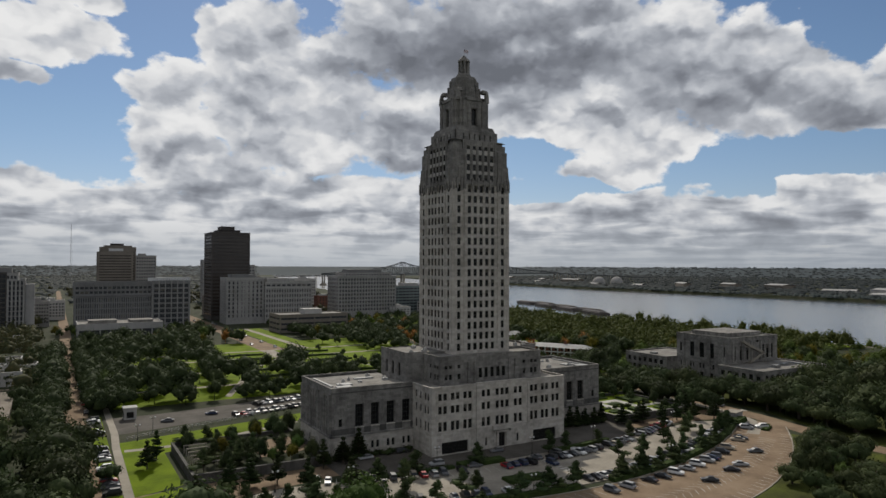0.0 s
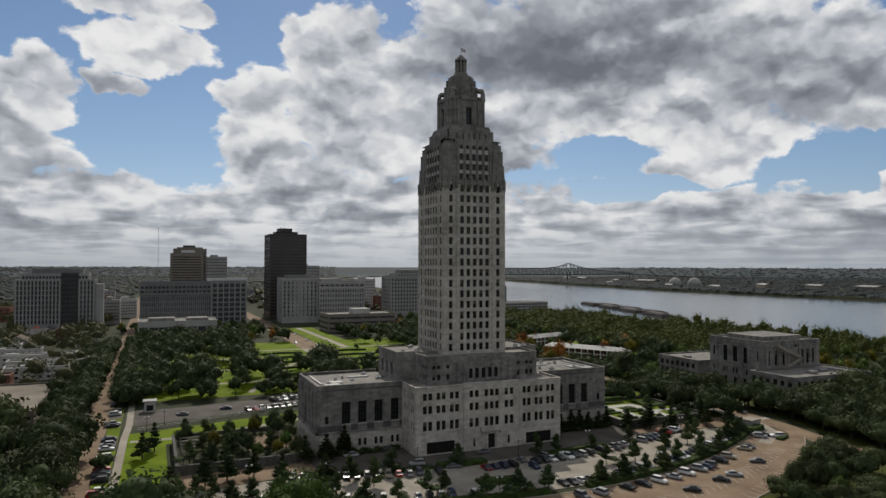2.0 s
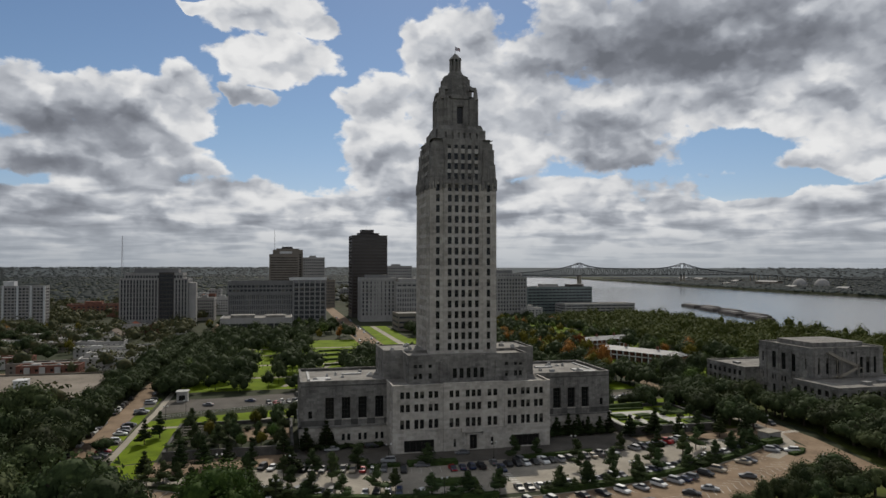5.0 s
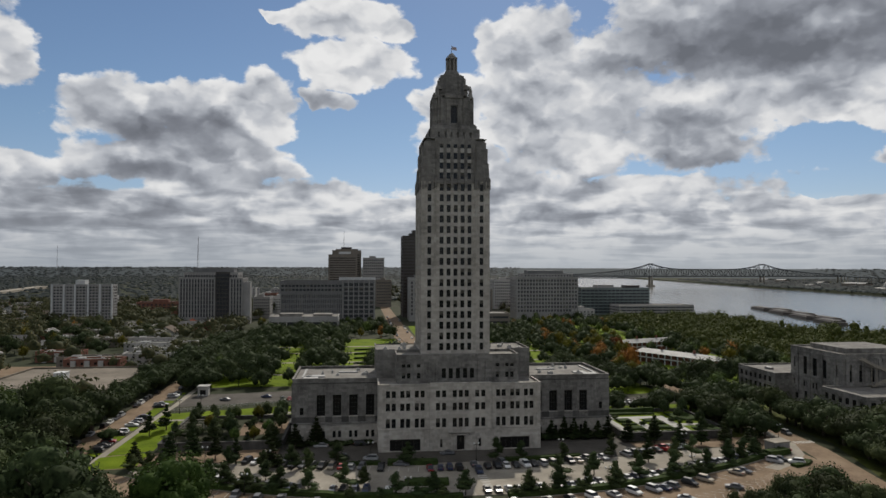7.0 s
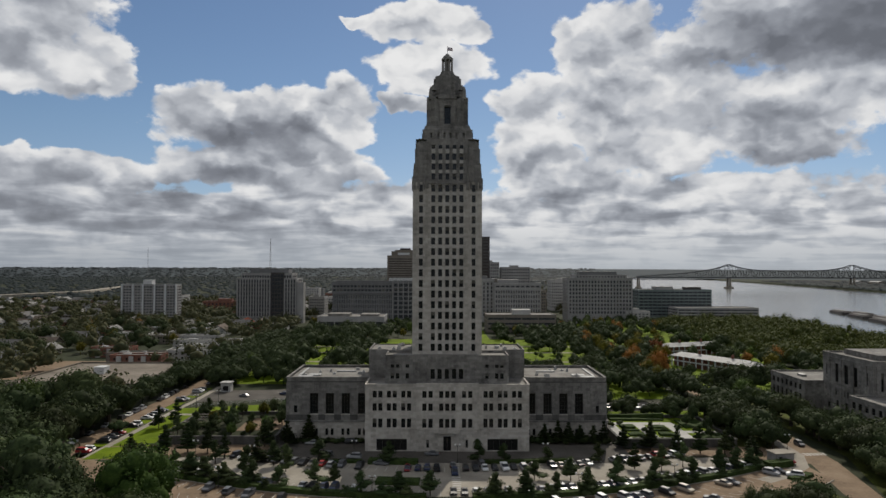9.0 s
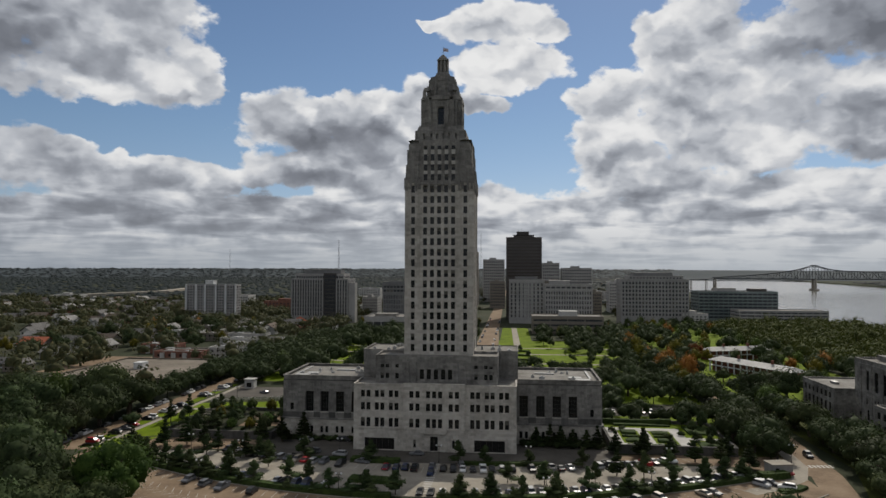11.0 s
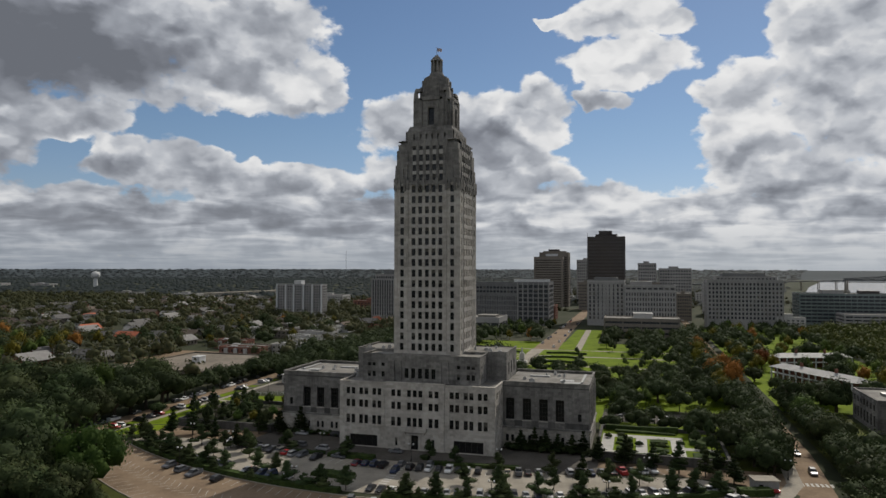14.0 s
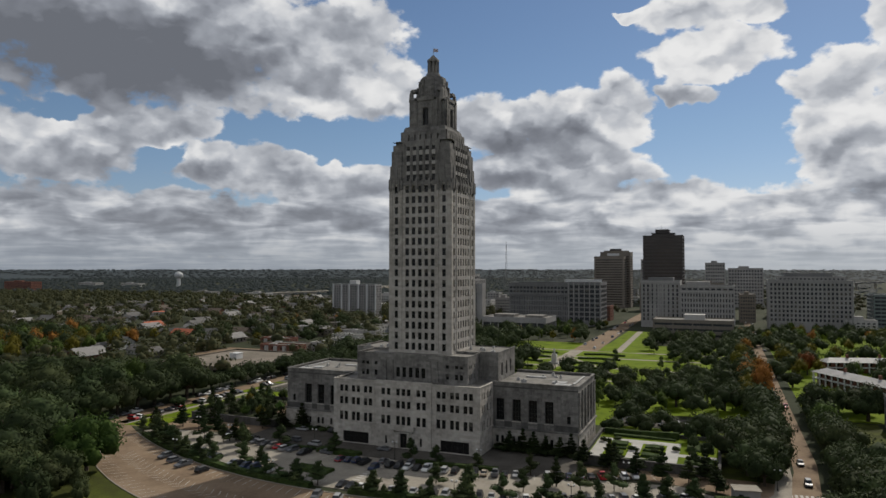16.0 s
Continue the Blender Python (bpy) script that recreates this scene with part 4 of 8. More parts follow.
for sx in (-1, 1):
    for sy in (-1, 1):
        bm = bmesh.new()
        for r0, r1, z0, z1 in ((7.2, 11.6, 88.8, 95.0), (7.2, 11.25, 95.0, 100.2), (7.2, 10.8, 100.2, 102.4), (7.2, 10.1, 102.4, 103.9)):
            box(bm, *sorted((sx * r0, sx * r1)), *sorted((CY + sy * r0, CY + sy * r1)), z0, z1)
        part("corner_pier", bm, WEATHERED, stage)
        # carved figures at the corners, kept as plain shapes
        for ax, ay in ((11.5, 9.0), (9.0, 11.5), (11.3, 11.3)):
            x, y = sx * ax, CY + sy * ay
            bm = bmesh.new()
            box(bm, x - 0.5, x + 0.5, y - 0.5, y + 0.5, 89.6, 93.4, taper=0.18)
            box(bm, x - 0.28, x + 0.28, y - 0.28, y + 0.28, 93.4, 94.6, taper=0.1)
            part("carved_figure", bm, WEATHERED, stage)
spandrels(stage, (-4.84, -2.42, 0, 2.42, 4.84), 1.3, urows, U)
each_box("rib", four_sides([(c - 0.25, c + 0.25, U, U + 0.14, 89.2, 103.4) for c in (-6.3, -3.63, -1.21, 1.21, 3.63, 6.3)]), WEATHERED, stage)
# tier below the temple
bm = bmesh.new()
hole3 = [(c - 0.35 + 8.6, c + 0.35 + 8.6, 0.9, 2.8) for c in (-5.6, -3.2, -1.07, 1.07, 3.2, 5.6)]
t3 = {"n": (-8.6, CY - 8.9, 103.4), "e": (-8.9, CY + 8.6, 103.4), "w": (8.9, CY - 8.6, 103.4), "s": (8.6, CY + 8.9, 103.4)}
for side in "news":
    wall_with_holes(bm, t3[side], side, 17.2, 3.9, hole3, 0.5)
box(bm, -8.75, 8.75, CY - 8.75, CY + 8.75, 107.25, 107.4)
box(bm, -8.2, 8.2, CY - 8.2, CY + 8.2, 107.4, 108.8, taper=0.35)
box(bm, -7.6, 7.6, CY - 7.6, CY + 7.6, 108.8, 109.3)
box(bm, -8.2, 8.2, CY - 8.2, CY + 8.2, 103.5, 107.2)
part("crown_tier", bm, WEATHERED, capitol, "weathered limestone tier with slit openings", weld=True)
# temple: square with cut corners, a deep niche on each face and buttress figures
bm = bmesh.new()
R = 7.0
nh = [(2.9, 5.1, 0.6, 6.6)]
th = {"n": (-4.0, CY - R, 109.2), "e": (-R, CY + 4.0, 109.2), "w": (R, CY - 4.0, 109.2), "s": (4.0, CY + R, 109.2)}
for side in "news":
    wall_with_holes(bm, th[side], side, 8.0, 9.8, nh, 1.2)
temple_ribs = four_sides([(-4.0, -3.2, R, R + 0.3, 109.2, 118.6), (3.2, 4.0, R, R + 0.3, 109.2, 118.6), (-2.6, -1.4, R, R + 0.2, 109.2, 117.4), (1.4, 2.6, R, R + 0.2, 109.2, 117.4), (-4.2, 4.2, R - 0.8, R + 0.35, 118.6, 119.8), (-1.6, 1.6, R, R + 0.25, 116.2, 117.6)])
temple_posts, figures = [], []
for sx in (-1, 1):
    for sy in (-1, 1):
        for a, b in ((4.0, 6.6), (5.0, 6.1), (6.1, 5.0), (6.6, 4.0)):
            x, y = sx * a, CY + sy * b
            temple_posts.append((x - 0.75, x + 0.75, y - 0.75, y + 0.75, 109.2, 119.4))
        # free-standing figures, with daylight behind them
        x, y = sx * 5.95, CY + sy * 5.95
        figures += [(x - 0.75, x + 0.75, y - 0.75, y + 0.75, 118.6, 121.6, 0.2), (x - 0.5, x + 0.5, y - 0.5, y + 0.5, 121.6, 122.9, 0.22)]
        x, y = sx * 5.1, CY + sy * 5.1
        figures.append((x - 1.1, x + 1.1, y - 1.1, y + 1.1, 122.0, 123.2, 0.15))
prism(bm, 8, 6.6, 6.6, 109.2, 119.9, 0, CY, math.pi / 8)
prism(bm, 8, 5.9, 5.6, 119.9, 123.4, 0, CY, math.pi / 8)
prism(bm, 8, 5.3, 4.9, 123.4, 126.0, 0, CY, math.pi / 8)
prism(bm, 8, 5.0, 4.6, 126.0, 128.0, 0, CY, math.pi / 8)
temple = part("temple", bm, WEATHERED, capitol, "dark octagonal stone temple with deep niches", weld=True)
each_box("rib", temple_ribs, WEATHERED, temple)
each_box("corner_post", temple_posts, WEATHERED, temple)
each_box("buttress_figure", figures, WEATHERED, temple)
for i in range(8):
    a = math.pi / 8 + i * math.pi / 4
    for r, z0, z1 in ((5.6, 119.9, 124.6), (4.9, 123.0, 127.0)):
        x, y = r * math.cos(a), CY + r * math.sin(a)
        each_box("fin", [(x - 0.45, x + 0.45, y - 0.45, y + 0.45, z0, z1, 0.08)], WEATHERED, temple)
set_windows(temple, th["n"], "n", nh, 0.9, 3, 5, blinds=0)
set_windows(temple, th["e"], "e", nh, 0.9, 3, 5, blinds=0)
set_windows(temple, th["w"], "w", nh, 0.9, 3, 5, blinds=0)
# lantern: open columns, cap and flagstaff
bm = bmesh.new()
prism(bm, 8, 3.0, 2.9, 128.0, 129.0, 0, CY, math.pi / 8)
prism(bm, 8, 2.7, 2.5, 129.0, 129.8, 0, CY, math.pi / 8)
prism(bm, 8, 0.9, 0.9, 129.8, 134.2, 0, CY, math.pi / 8)
prism(bm, 8, 2.25, 2.2, 134.2, 134.9, 0, CY, math.pi / 8)
prism(bm, 8, 1.95, 1.3, 134.9, 135.8, 0, CY, math.pi / 8)
prism(bm, 8, 1.2, 0.5, 135.8, 136.6, 0, CY, math.pi / 8)
lantern = part("lantern", bm, WEATHERED, capitol, "open stone lantern on the tower's top")
for i in range(8):
    a = math.pi / 8 + i * math.pi / 4
    bm = bmesh.new()
    prism(bm, 6, 0.42, 0.36, 129.8, 134.2, 1.75 * math.cos(a), CY + 1.75 * math.sin(a))
    part("column", bm, WEATHERED, lantern)
STEEL = material("dull_steel", [(0.16, 0.16, 0.16), (0.26, 0.26, 0.25)], 1.0, 0.5, 4, 0.0, metal=0.6)
bm = bmesh.new()
prism(bm, 6, 0.09, 0.05, 136.5, 139.6, 0, CY)
part("flagstaff", bm, STEEL, lantern)
FLAG = material("flag_cloth", [(0.35, 0.06, 0.05), (0.45, 0.42, 0.42), (0.08, 0.10, 0.28)], 3.0, 0.8, 2, 0.0)
bm = bmesh.new()
last = None
for i in range(7):
    x = 0.08 + 0.3 * i
    cur = [bm.verts.new((x, CY + 0.12 * math.sin(i * 1.1), 138.0 - 0.06 * i)), bm.verts.new((x, CY + 0.12 * math.sin(i * 1.1), 139.3 - 0.08 * i))]
    if last:
        bm.faces.new((last[0], cur[0], cur[1], last[1]))
    last = cur
part("flag", bm, FLAG, lantern, "small cloth flag in the wind")


# ---- downtown ----
CAST = material("grey_precast", [(0.17, 0.168, 0.162), (0.245, 0.24, 0.232), (0.30, 0.295, 0.285)], 0.05, 0.9, 10, 0.1, 0.3)
PALE = material("pale_precast", [(0.25, 0.245, 0.232), (0.33, 0.324, 0.308), (0.39, 0.382, 0.36)], 0.05, 0.9, 10, 0.1, 0.3)
TAN = material("tan_precast", [(0.110, 0.096, 0.083), (0.154, 0.138, 0.118), (0.187, 0.165, 0.143)], 0.05, 0.9, 10, 0.1, 0.3)
DARK = material("dark_cladding", [(0.032, 0.029, 0.028), (0.054, 0.049, 0.047), (0.078, 0.071, 0.067)], 0.05, 0.55, 10, 0.0)
BRICK = material("red_brick", [(0.098, 0.045, 0.034), (0.150, 0.071, 0.053), (0.188, 0.098, 0.075)], 0.3, 0.9, 12, 0.2)
WHITE = material("white_painted_metal", [(0.38, 0.385, 0.385), (0.50, 0.505, 0.50)], 0.2, 0.6, 6, 0.0)
TEAL = material("blue_green_glass", [(0.09, 0.115, 0.115), (0.15, 0.18, 0.175)], 0.05, 0.15, 8, 0.0, spec=0.5)
DECK = material("worn_deck_roof", [(0.085, 0.073, 0.058), (0.145, 0.126, 0.103), (0.195, 0.172, 0.143)], 0.06, 0.9, 14, 0.1)


def grid_holes(w, h, bays, floors, z0, top, fw, fh, margin=0.8):
    """Openings of a regular facade: fw and fh are the shares that glass takes."""
    out = []
    bw, fl = (w - 2 * margin) / bays, (h - z0 - top) / floors
    for i in range(bays):
        for j in range(floors):
            x, z = margin + bw * (i + 0.5), z0 + fl * (j + 0.5)
            out.append((x - bw * fw / 2, x + bw * fw / 2, z - fl * fh / 2, z + fl * fh / 2))
    return out


def office(parent, x0, x1, y0, y1, h, mat, bays, floors, fw=0.6, fh=0.6, z0=3.0, top=1.5, side_bays=6, faces="new", joined="ew", cols=2, rows=1, name="main_block", roof=None, base=0.0, label="", blinds=0.2):
    """A storeyed block with real window openings, parapet and roof."""
    bm = bmesh.new()
    spec = {"n": ((x0, y0, base), x1 - x0, bays), "s": ((x1, y1, base), x1 - x0, bays), "e": ((x0, y1, base), y1 - y0, side_bays), "w": ((x1, y0, base), y1 - y0, side_bays)}
    made = {}
    for side, (o, w, n) in spec.items():
        made[side] = grid_holes(w, h - base, n, floors, z0, top, fw, fh) if side in faces else []
        wall_with_holes(bm, o, side, w, h - base, made[side], 0.5)
    t, edge = 0.5, []
    for a, b, c, d in ((x0, x1, y0, y0 + t), (x0, x1, y1 - t, y1), (x0, x0 + t, y0 + t, y1 - t), (x1 - t, x1, y0 + t, y1 - t)):
        edge.append((a - 0.1, b + 0.1, c - 0.1, d + 0.1, h, h + 0.5))
    ob = part(name, bm, mat, parent, label, weld=True)
    each_box("coping", edge, mat, ob)
    for side in faces:
        o = spec[side][0]
        set_windows(ob, o, side, made[side], 0.4, cols, rows, joined=side in joined, blinds=blinds)
    bm = bmesh.new()
    quad(bm, (x0, y0, h - 0.3), (x1, y0, h - 0.3), (x1, y1, h - 0.3), (x0, y1, h - 0.3))
    part("roof", bm, roof or ROOFING, parent)
    return ob


def plant_box(parent, x0, x1, y0, y1, z0, z1, mat, name="penthouse", taper=0.0):
    bm = bmesh.new()
    box(bm, x0, x1, y0, y1, z0, z1, taper=taper)
    box(bm, x0 - 0.2, x1 + 0.2, y0 - 0.2, y1 + 0.2, z1, z1 + 0.3)
    return part(name, bm, mat, parent)


# town panes are lighter and bluer than GLASS: haze is put into their base
TOWN_GLASS = material("town_window_glass", [(0.022, 0.025, 0.029), (0.040, 0.044, 0.050)], 0.3, 0.12, 5, 0.0, spec=0.5)
TOWN_FRAME = material("grey_metal_frame", [(0.07, 0.07, 0.07), (0.11, 0.11, 0.108)], 1.0, 0.5, 4, 0.0)
BRONZE_GLASS = material("bronze_tinted_glass", [(0.028, 0.023, 0.020), (0.044, 0.034, 0.027)], 0.1, 0.15, 5, 0.0, spec=0.5)
MID = material("mid_grey_granite", [(0.105, 0.105, 0.106), (0.150, 0.150, 0.150), (0.185, 0.184, 0.182)], 0.05, 0.8, 10, 0.1, 0.3)
PANES["now"] = (BRONZE_GLASS, DARK, BLIND)
# near-black tower
b = thing("office_tower", "near-black glass office tower with a stepped plant room", "office tower")
office(b, 16, 56.4, 561, 601, 93.3, DARK, 1, 24, 0.96, 0.55, 4, 2, 1, blinds=0, cols=20)
plant_box(b, 24, 48, 567, 595, 93.3, 96.3, DARK, taper=1.0)
plant_box(b, 28, 42, 571, 591, 96.3, 100.3, DARK)
bm = bmesh.new()
for x, z in ((30, 101), (34, 103.5), (38, 101)):
    prism(bm, 5, 0.15, 0.06, 100.3, z + 2, x, 577)
part("antenna", bm, STEEL, b)
# paired brown towers
PANES["now"] = (BRONZE_GLASS, TOWN_FRAME, BLIND)
b = thing("office_tower", "brown banded office towers joined in a pair", "office tower")
office(b, -79.5, -37, 806, 832, 75, TAN, 1, 19, 0.97, 0.42, 4, 3, 1, blinds=0, cols=18)
office(b, -75, -31, 832, 860, 82, TAN, 1, 20, 0.97, 0.42, 4, 5, 1, blinds=0, cols=18, name="rear_block")
each_box("corner_pier", [(x - 1.2, x + 1.2, y - 0.5, y + 0.02, 0, h) for x, y, h in ((-78.4, 806, 75), (-38.2, 806, 75), (-32.4, 832, 82), (-73.8, 832, 82))], TAN, b)
plant_box(b, -70, -36, 836, 856, 82, 84.2, TAN)
plant_box(b, -62, -46, 840, 852, 84.5, 87, DARK, "lift_house")
bm = bmesh.new()
box(bm, -65, -47, 831.6, 831.9, 76.8, 80.2)
part("sign_panel", bm, WHITE, b, "pale blank sign panel")
# long grey block with a pale roof screen
PANES["now"] = (TOWN_GLASS, TOWN_FRAME, BLIND)
b = thing("office_building", "long grey office building with a white roof screen", "office building")
office(b, -113, -50, 490, 525, 31.0, MID, 34, 5, 0.42, 0.78, 4.5, 1.0, 16, cols=1)
office(b, -113.6, -50, 489.4, 525, 43.0, MID, 17, 2, 0.74, 0.55, 1.2, 2.6, 9, base=31.0, cols=3, name="upper_storeys")
each_box("string_course", [(-113.9, -50, 489.0, 489.4, z, z + 0.5) for z in (31.2, 36.4, 41.2)], MID, b)
office(b, -50, -17.6, 488, 528, 44.0, MID, 6, 8, 0.84, 0.66, 5, 2, 8, name="east_block", cols=4, rows=2)
each_box("pilaster", [(-50 + 5.4 * i - 0.35, -50 + 5.4 * i + 0.35, 487.5, 488.0, 0, 44.0) for i in range(7)], CAST, b)
bm = bmesh.new()
for i in range(22):
    x = -54 + i * 1.7
    box(bm, x, x + 1.5, 490.0, 490.4, 44.2, 47.2)
box(bm, -54.2, -16.8, 490.4, 492, 46.7, 47.2)
part("roof_screen", bm, WHITE, b, "white slatted roof screen")
# low flat hall before it
b = thing("low_hall", "low flat-roofed hall with a dark glass front", "building")
office(b, -113, -52, 402, 442, 13.0, CAST, 8, 1, 0.9, 0.72, 0.6, 3.2, 5, blinds=0, cols=4)
plant_box(b, -105, -85, 412, 428, 12.8, 15.0, ROOFING)
plant_box(b, -75, -58, 414, 432, 12.8, 14.4, ROOFING)
# white-ribbed block with a dark middle
b = thing("office_building", "white ribbed office block with a dark glass centre", "office building")
office(b, -212, -177, 487, 520, 46, CAST, 12, 9, 0.52, 0.86, 7, 0.6, 9, rows=1, cols=1, blinds=0, joined="new")
office(b, -163, -150, 487, 520, 46, CAST, 4, 9, 0.52, 0.86, 7, 0.6, 9, rows=1, cols=1, blinds=0, joined="new", name="west_block")
for x0, w, n in ((-212, 35, 12), (-163, 13, 4)):
    each_box("rib", [(x0 + 0.8 + (w - 1.6) / n * i - 0.42, x0 + 0.8 + (w - 1.6) / n * i + 0.42, 486.4, 487.0, 5.5, 45.6) for i in range(n + 1)], CAST, b)
office(b, -177, -163, 488.5, 520, 52, DARK, 4, 12, 0.9, 0.8, 3, 1, 3, blinds=0, name="glass_core")
office(b, -208, -155, 489.5, 516, 51.5, CAST, 20, 1, 0.68, 0.7, 0.5, 1.5, 8, base=46, blinds=0, name="top_storey")
plant_box(b, -200, -160, 495, 512, 51.5, 56, MID)
plant_box(b, -149.8, -143, 489, 500, 0, 42, CAST, "stair_tower")
# apartment slab with white fins
b = thing("apartment_block", "grey apartment slab with white fins", "apartment block")
office(b, -340, -282.5, 508, 523, 39, CAST, 18, 12, 0.7, 0.55, 2, 1, 4, blinds=0.3)
each_box("fin", [(x - 0.8, x + 0.8, 507.0, 508.0, 0, 39.4) for x in (-340, -328.5, -318, -305.5, -294, -282.5)], WHITE, b)
plant_box(b, -318, -309, 509, 518, 39, 43.5, WHITE)
# grey civic pair
b = thing("office_building", "grey stone office building in two heights", "office building")
office(b, 19.7, 57, 505, 535, 46, CAST, 9, 9, 0.42, 0.7, 6, 3, cols=1)
each_box("pilaster", [(20.5 + 4.47 * i - 0.6, 20.5 + 4.47 * i + 0.6, 504.5, 505.0, 4, 44.5) for i in range(9)], CAST, b)
office(b, 57, 106.4, 501, 535, 36.0, CAST, 18, 6, 0.46, 0.6, 5, 1, name="west_block")
office(b, 57, 106.4, 501, 535, 41.5, CAST, 9, 1, 0.7, 0.5, 0.6, 1.6, 6, base=36.0, cols=3, name="top_storey")
each_box("string_course", [(56.8, 106.7, 500.5, 501.0, z, z + 0.6) for z in (35.6, 40.9, 9.0)] + [(19.5, 57, 504.3, 505.0, 44.6, 45.3)], PALE, b)
plant_box(b, 62, 84, 512, 527, 41.5, 45, CAST)
plant_box(b, 26, 50, 512, 529, 46, 49, MID, "lift_house")
# low ribbon-window hall
b = thing("low_hall", "low library building with overhanging ribbon windows", "building")
office(b, 41.3, 104, 395, 428, 15.5, TAN, 4, 3, 0.94, 0.4, 1.0, 1.0, 3, cols=12, blinds=0)
plant_box(b, 66, 82, 403, 418, 15.5, 19.5, PALE)
# large grey block with stepped top
b = thing("office_building", "large grey office building with stepped top", "office building")
office(b, 135, 203.5, 500, 532, 47, CAST, 20, 9, 0.52, 0.58, 9, 1.5, 8)
each_box("pilaster", [(135.8 + 67.0 / 20 * i - 0.5, 135.8 + 67.0 / 20 * i + 0.5, 499.5, 500.0, 0, 46.2) for i in range(0, 21, 1)], CAST, b)
each_box("string_course", [(134.6, 203.9, 499.2, 499.5, z, z + 0.7) for z in (8.2, 40.8, 46.2)], CAST, b)
office(b, 143, 198, 502, 528, 50.5, CAST, 16, 1, 0.5, 0.5, 0.6, 0.6, 7, base=47, name="step")
plant_box(b, 149, 188, 505, 524, 50.5, 54, MID)
# glass block by the river
b = thing("office_building", "blue-green glass office building by the river", "office building")
office(b, 232, 318, 575, 610, 32.5, TEAL, 16, 8, 0.9, 0.55, 2, 1, 8, blinds=0)
plant_box(b, 255, 275, 582, 600, 32.5, 36, CAST)
plant_box(b, 292, 308, 582, 600, 32.5, 35.5, DARK)
b = thing("parking_garage", "open concrete parking garage", "parking garage")
office(b, 262, 352, 530, 560, 14, CAST, 12, 4, 0.9, 0.45, 0.5, 0.5, 5, blinds=0)
# more of the town behind
MORE = [(-28, 8, 940, 970, 72, CAST, 10, 14), (70, 98, 900, 925, 66, CAST, 8, 12), (102, 150, 905, 935, 58, CAST, 12, 11), (-150, -132, 555, 580, 24, CAST, 8, 6), (-142, -118, 640, 665, 20, PALE, 8, 5),
        (62, 97, 680, 710, 40, TAN, 10, 8), (112, 128, 600, 640, 30, TAN, 6, 7), (-10, 12, 760, 790, 38, TAN, 8, 8), (205, 225, 640, 660, 36, PALE, 6, 8), (150, 180, 700, 730, 40, PALE, 10, 9)]
MORE += [(-95, -60, 610, 640, 18, TAN, 10, 4), (-44, -20, 566, 590, 16, BRICK, 6, 4), (196, 222, 500, 520, 12, PALE, 6, 3), (-420, -370, 760, 790, 16, PALE, 12, 3), (-300, -240, 640, 660, 14, BRICK, 12, 3),
         (-760, -715, 870, 895, 10, PALE, 10, 2), (-930, -880, 910, 935, 9, CAST, 10, 2), (-1640, -1540, 1000, 1030, 22, BRICK, 16, 4), (-1760, -1690, 1320, 1350, 12, PALE, 12, 2), (-1640, -1570, 1370, 1400, 10, PALE, 12, 2)]
for x0, x1, y0, y1, h, mat, n, fl in MORE:
    b = thing("town_building", "plain storeyed downtown building", "building", group="downtown blocks")
    office(b, x0, x1, y0, y1, h, mat, n, fl, 0.55, 0.5, 3, 1.5, max(3, n // 2), blinds=0.1, joined="new")
    plant_box(b, x0 + (x1 - x0) * 0.3, x0 + (x1 - x0) * 0.6, y0 + 4, y0 + 12, h, h + 3, mat)

rt = random.Random(44)
TAKEN = [(-214, -140, 480, 530), (-115, -14, 480, 530), (14, 108, 498, 540), (130, 206, 496, 536), (228, 356, 524, 614), (12, 60, 555, 606), (-82, -28, 800, 864), (-16, 18, 280, 1600), (-130, -108, 60, 1600), (106, 134, 60, 1600)] + [m[:4] for m in MORE]
made_ = 0
while made_ < 30:
    w_, d_, h_ = rt.uniform(16, 38), rt.uniform(14, 24), rt.choice((7, 9, 11, 14, 18, 22))
    x0, y0 = rt.uniform(-260, 300), 545 + 560 * rt.random() ** 1.2
    if any(x0 < b_ + 5 and x0 + w_ > a - 5 and y0 < d + 5 and y0 + d_ > c - 5 for a, b_, c, d in TAKEN) or x0 > 150 + (y0 - 540) * 0.25:
        continue
    TAKEN.append((x0, x0 + w_, y0, y0 + d_))
    made_ += 1
    mat = rt.choice((CAST, TAN, PALE, MID, BRICK))
    b = thing("town_building", "low flat-roofed town building with small windows", "building", group="downtown blocks")
    office(b, x0, x0 + w_, y0, y0 + d_, h_, mat, max(4, int(w_ / 4)), max(2, int(h_ / 3.6)), 0.5, 0.5, 0.6, 0.8, 4, blinds=0.1, joined="new")
    plant_box(b, x0 + w_ * 0.2, x0 + w_ * 0.5, y0 + 3, y0 + 9, h_ - 0.3, h_ + 2.2, UNIT)

# ---- civic annex to the west ----
PANES["now"] = (GLASS, FRAME, BLIND)
annex = thing("annex_building", "weathered stone annex with tall windows and outside stair", "building")


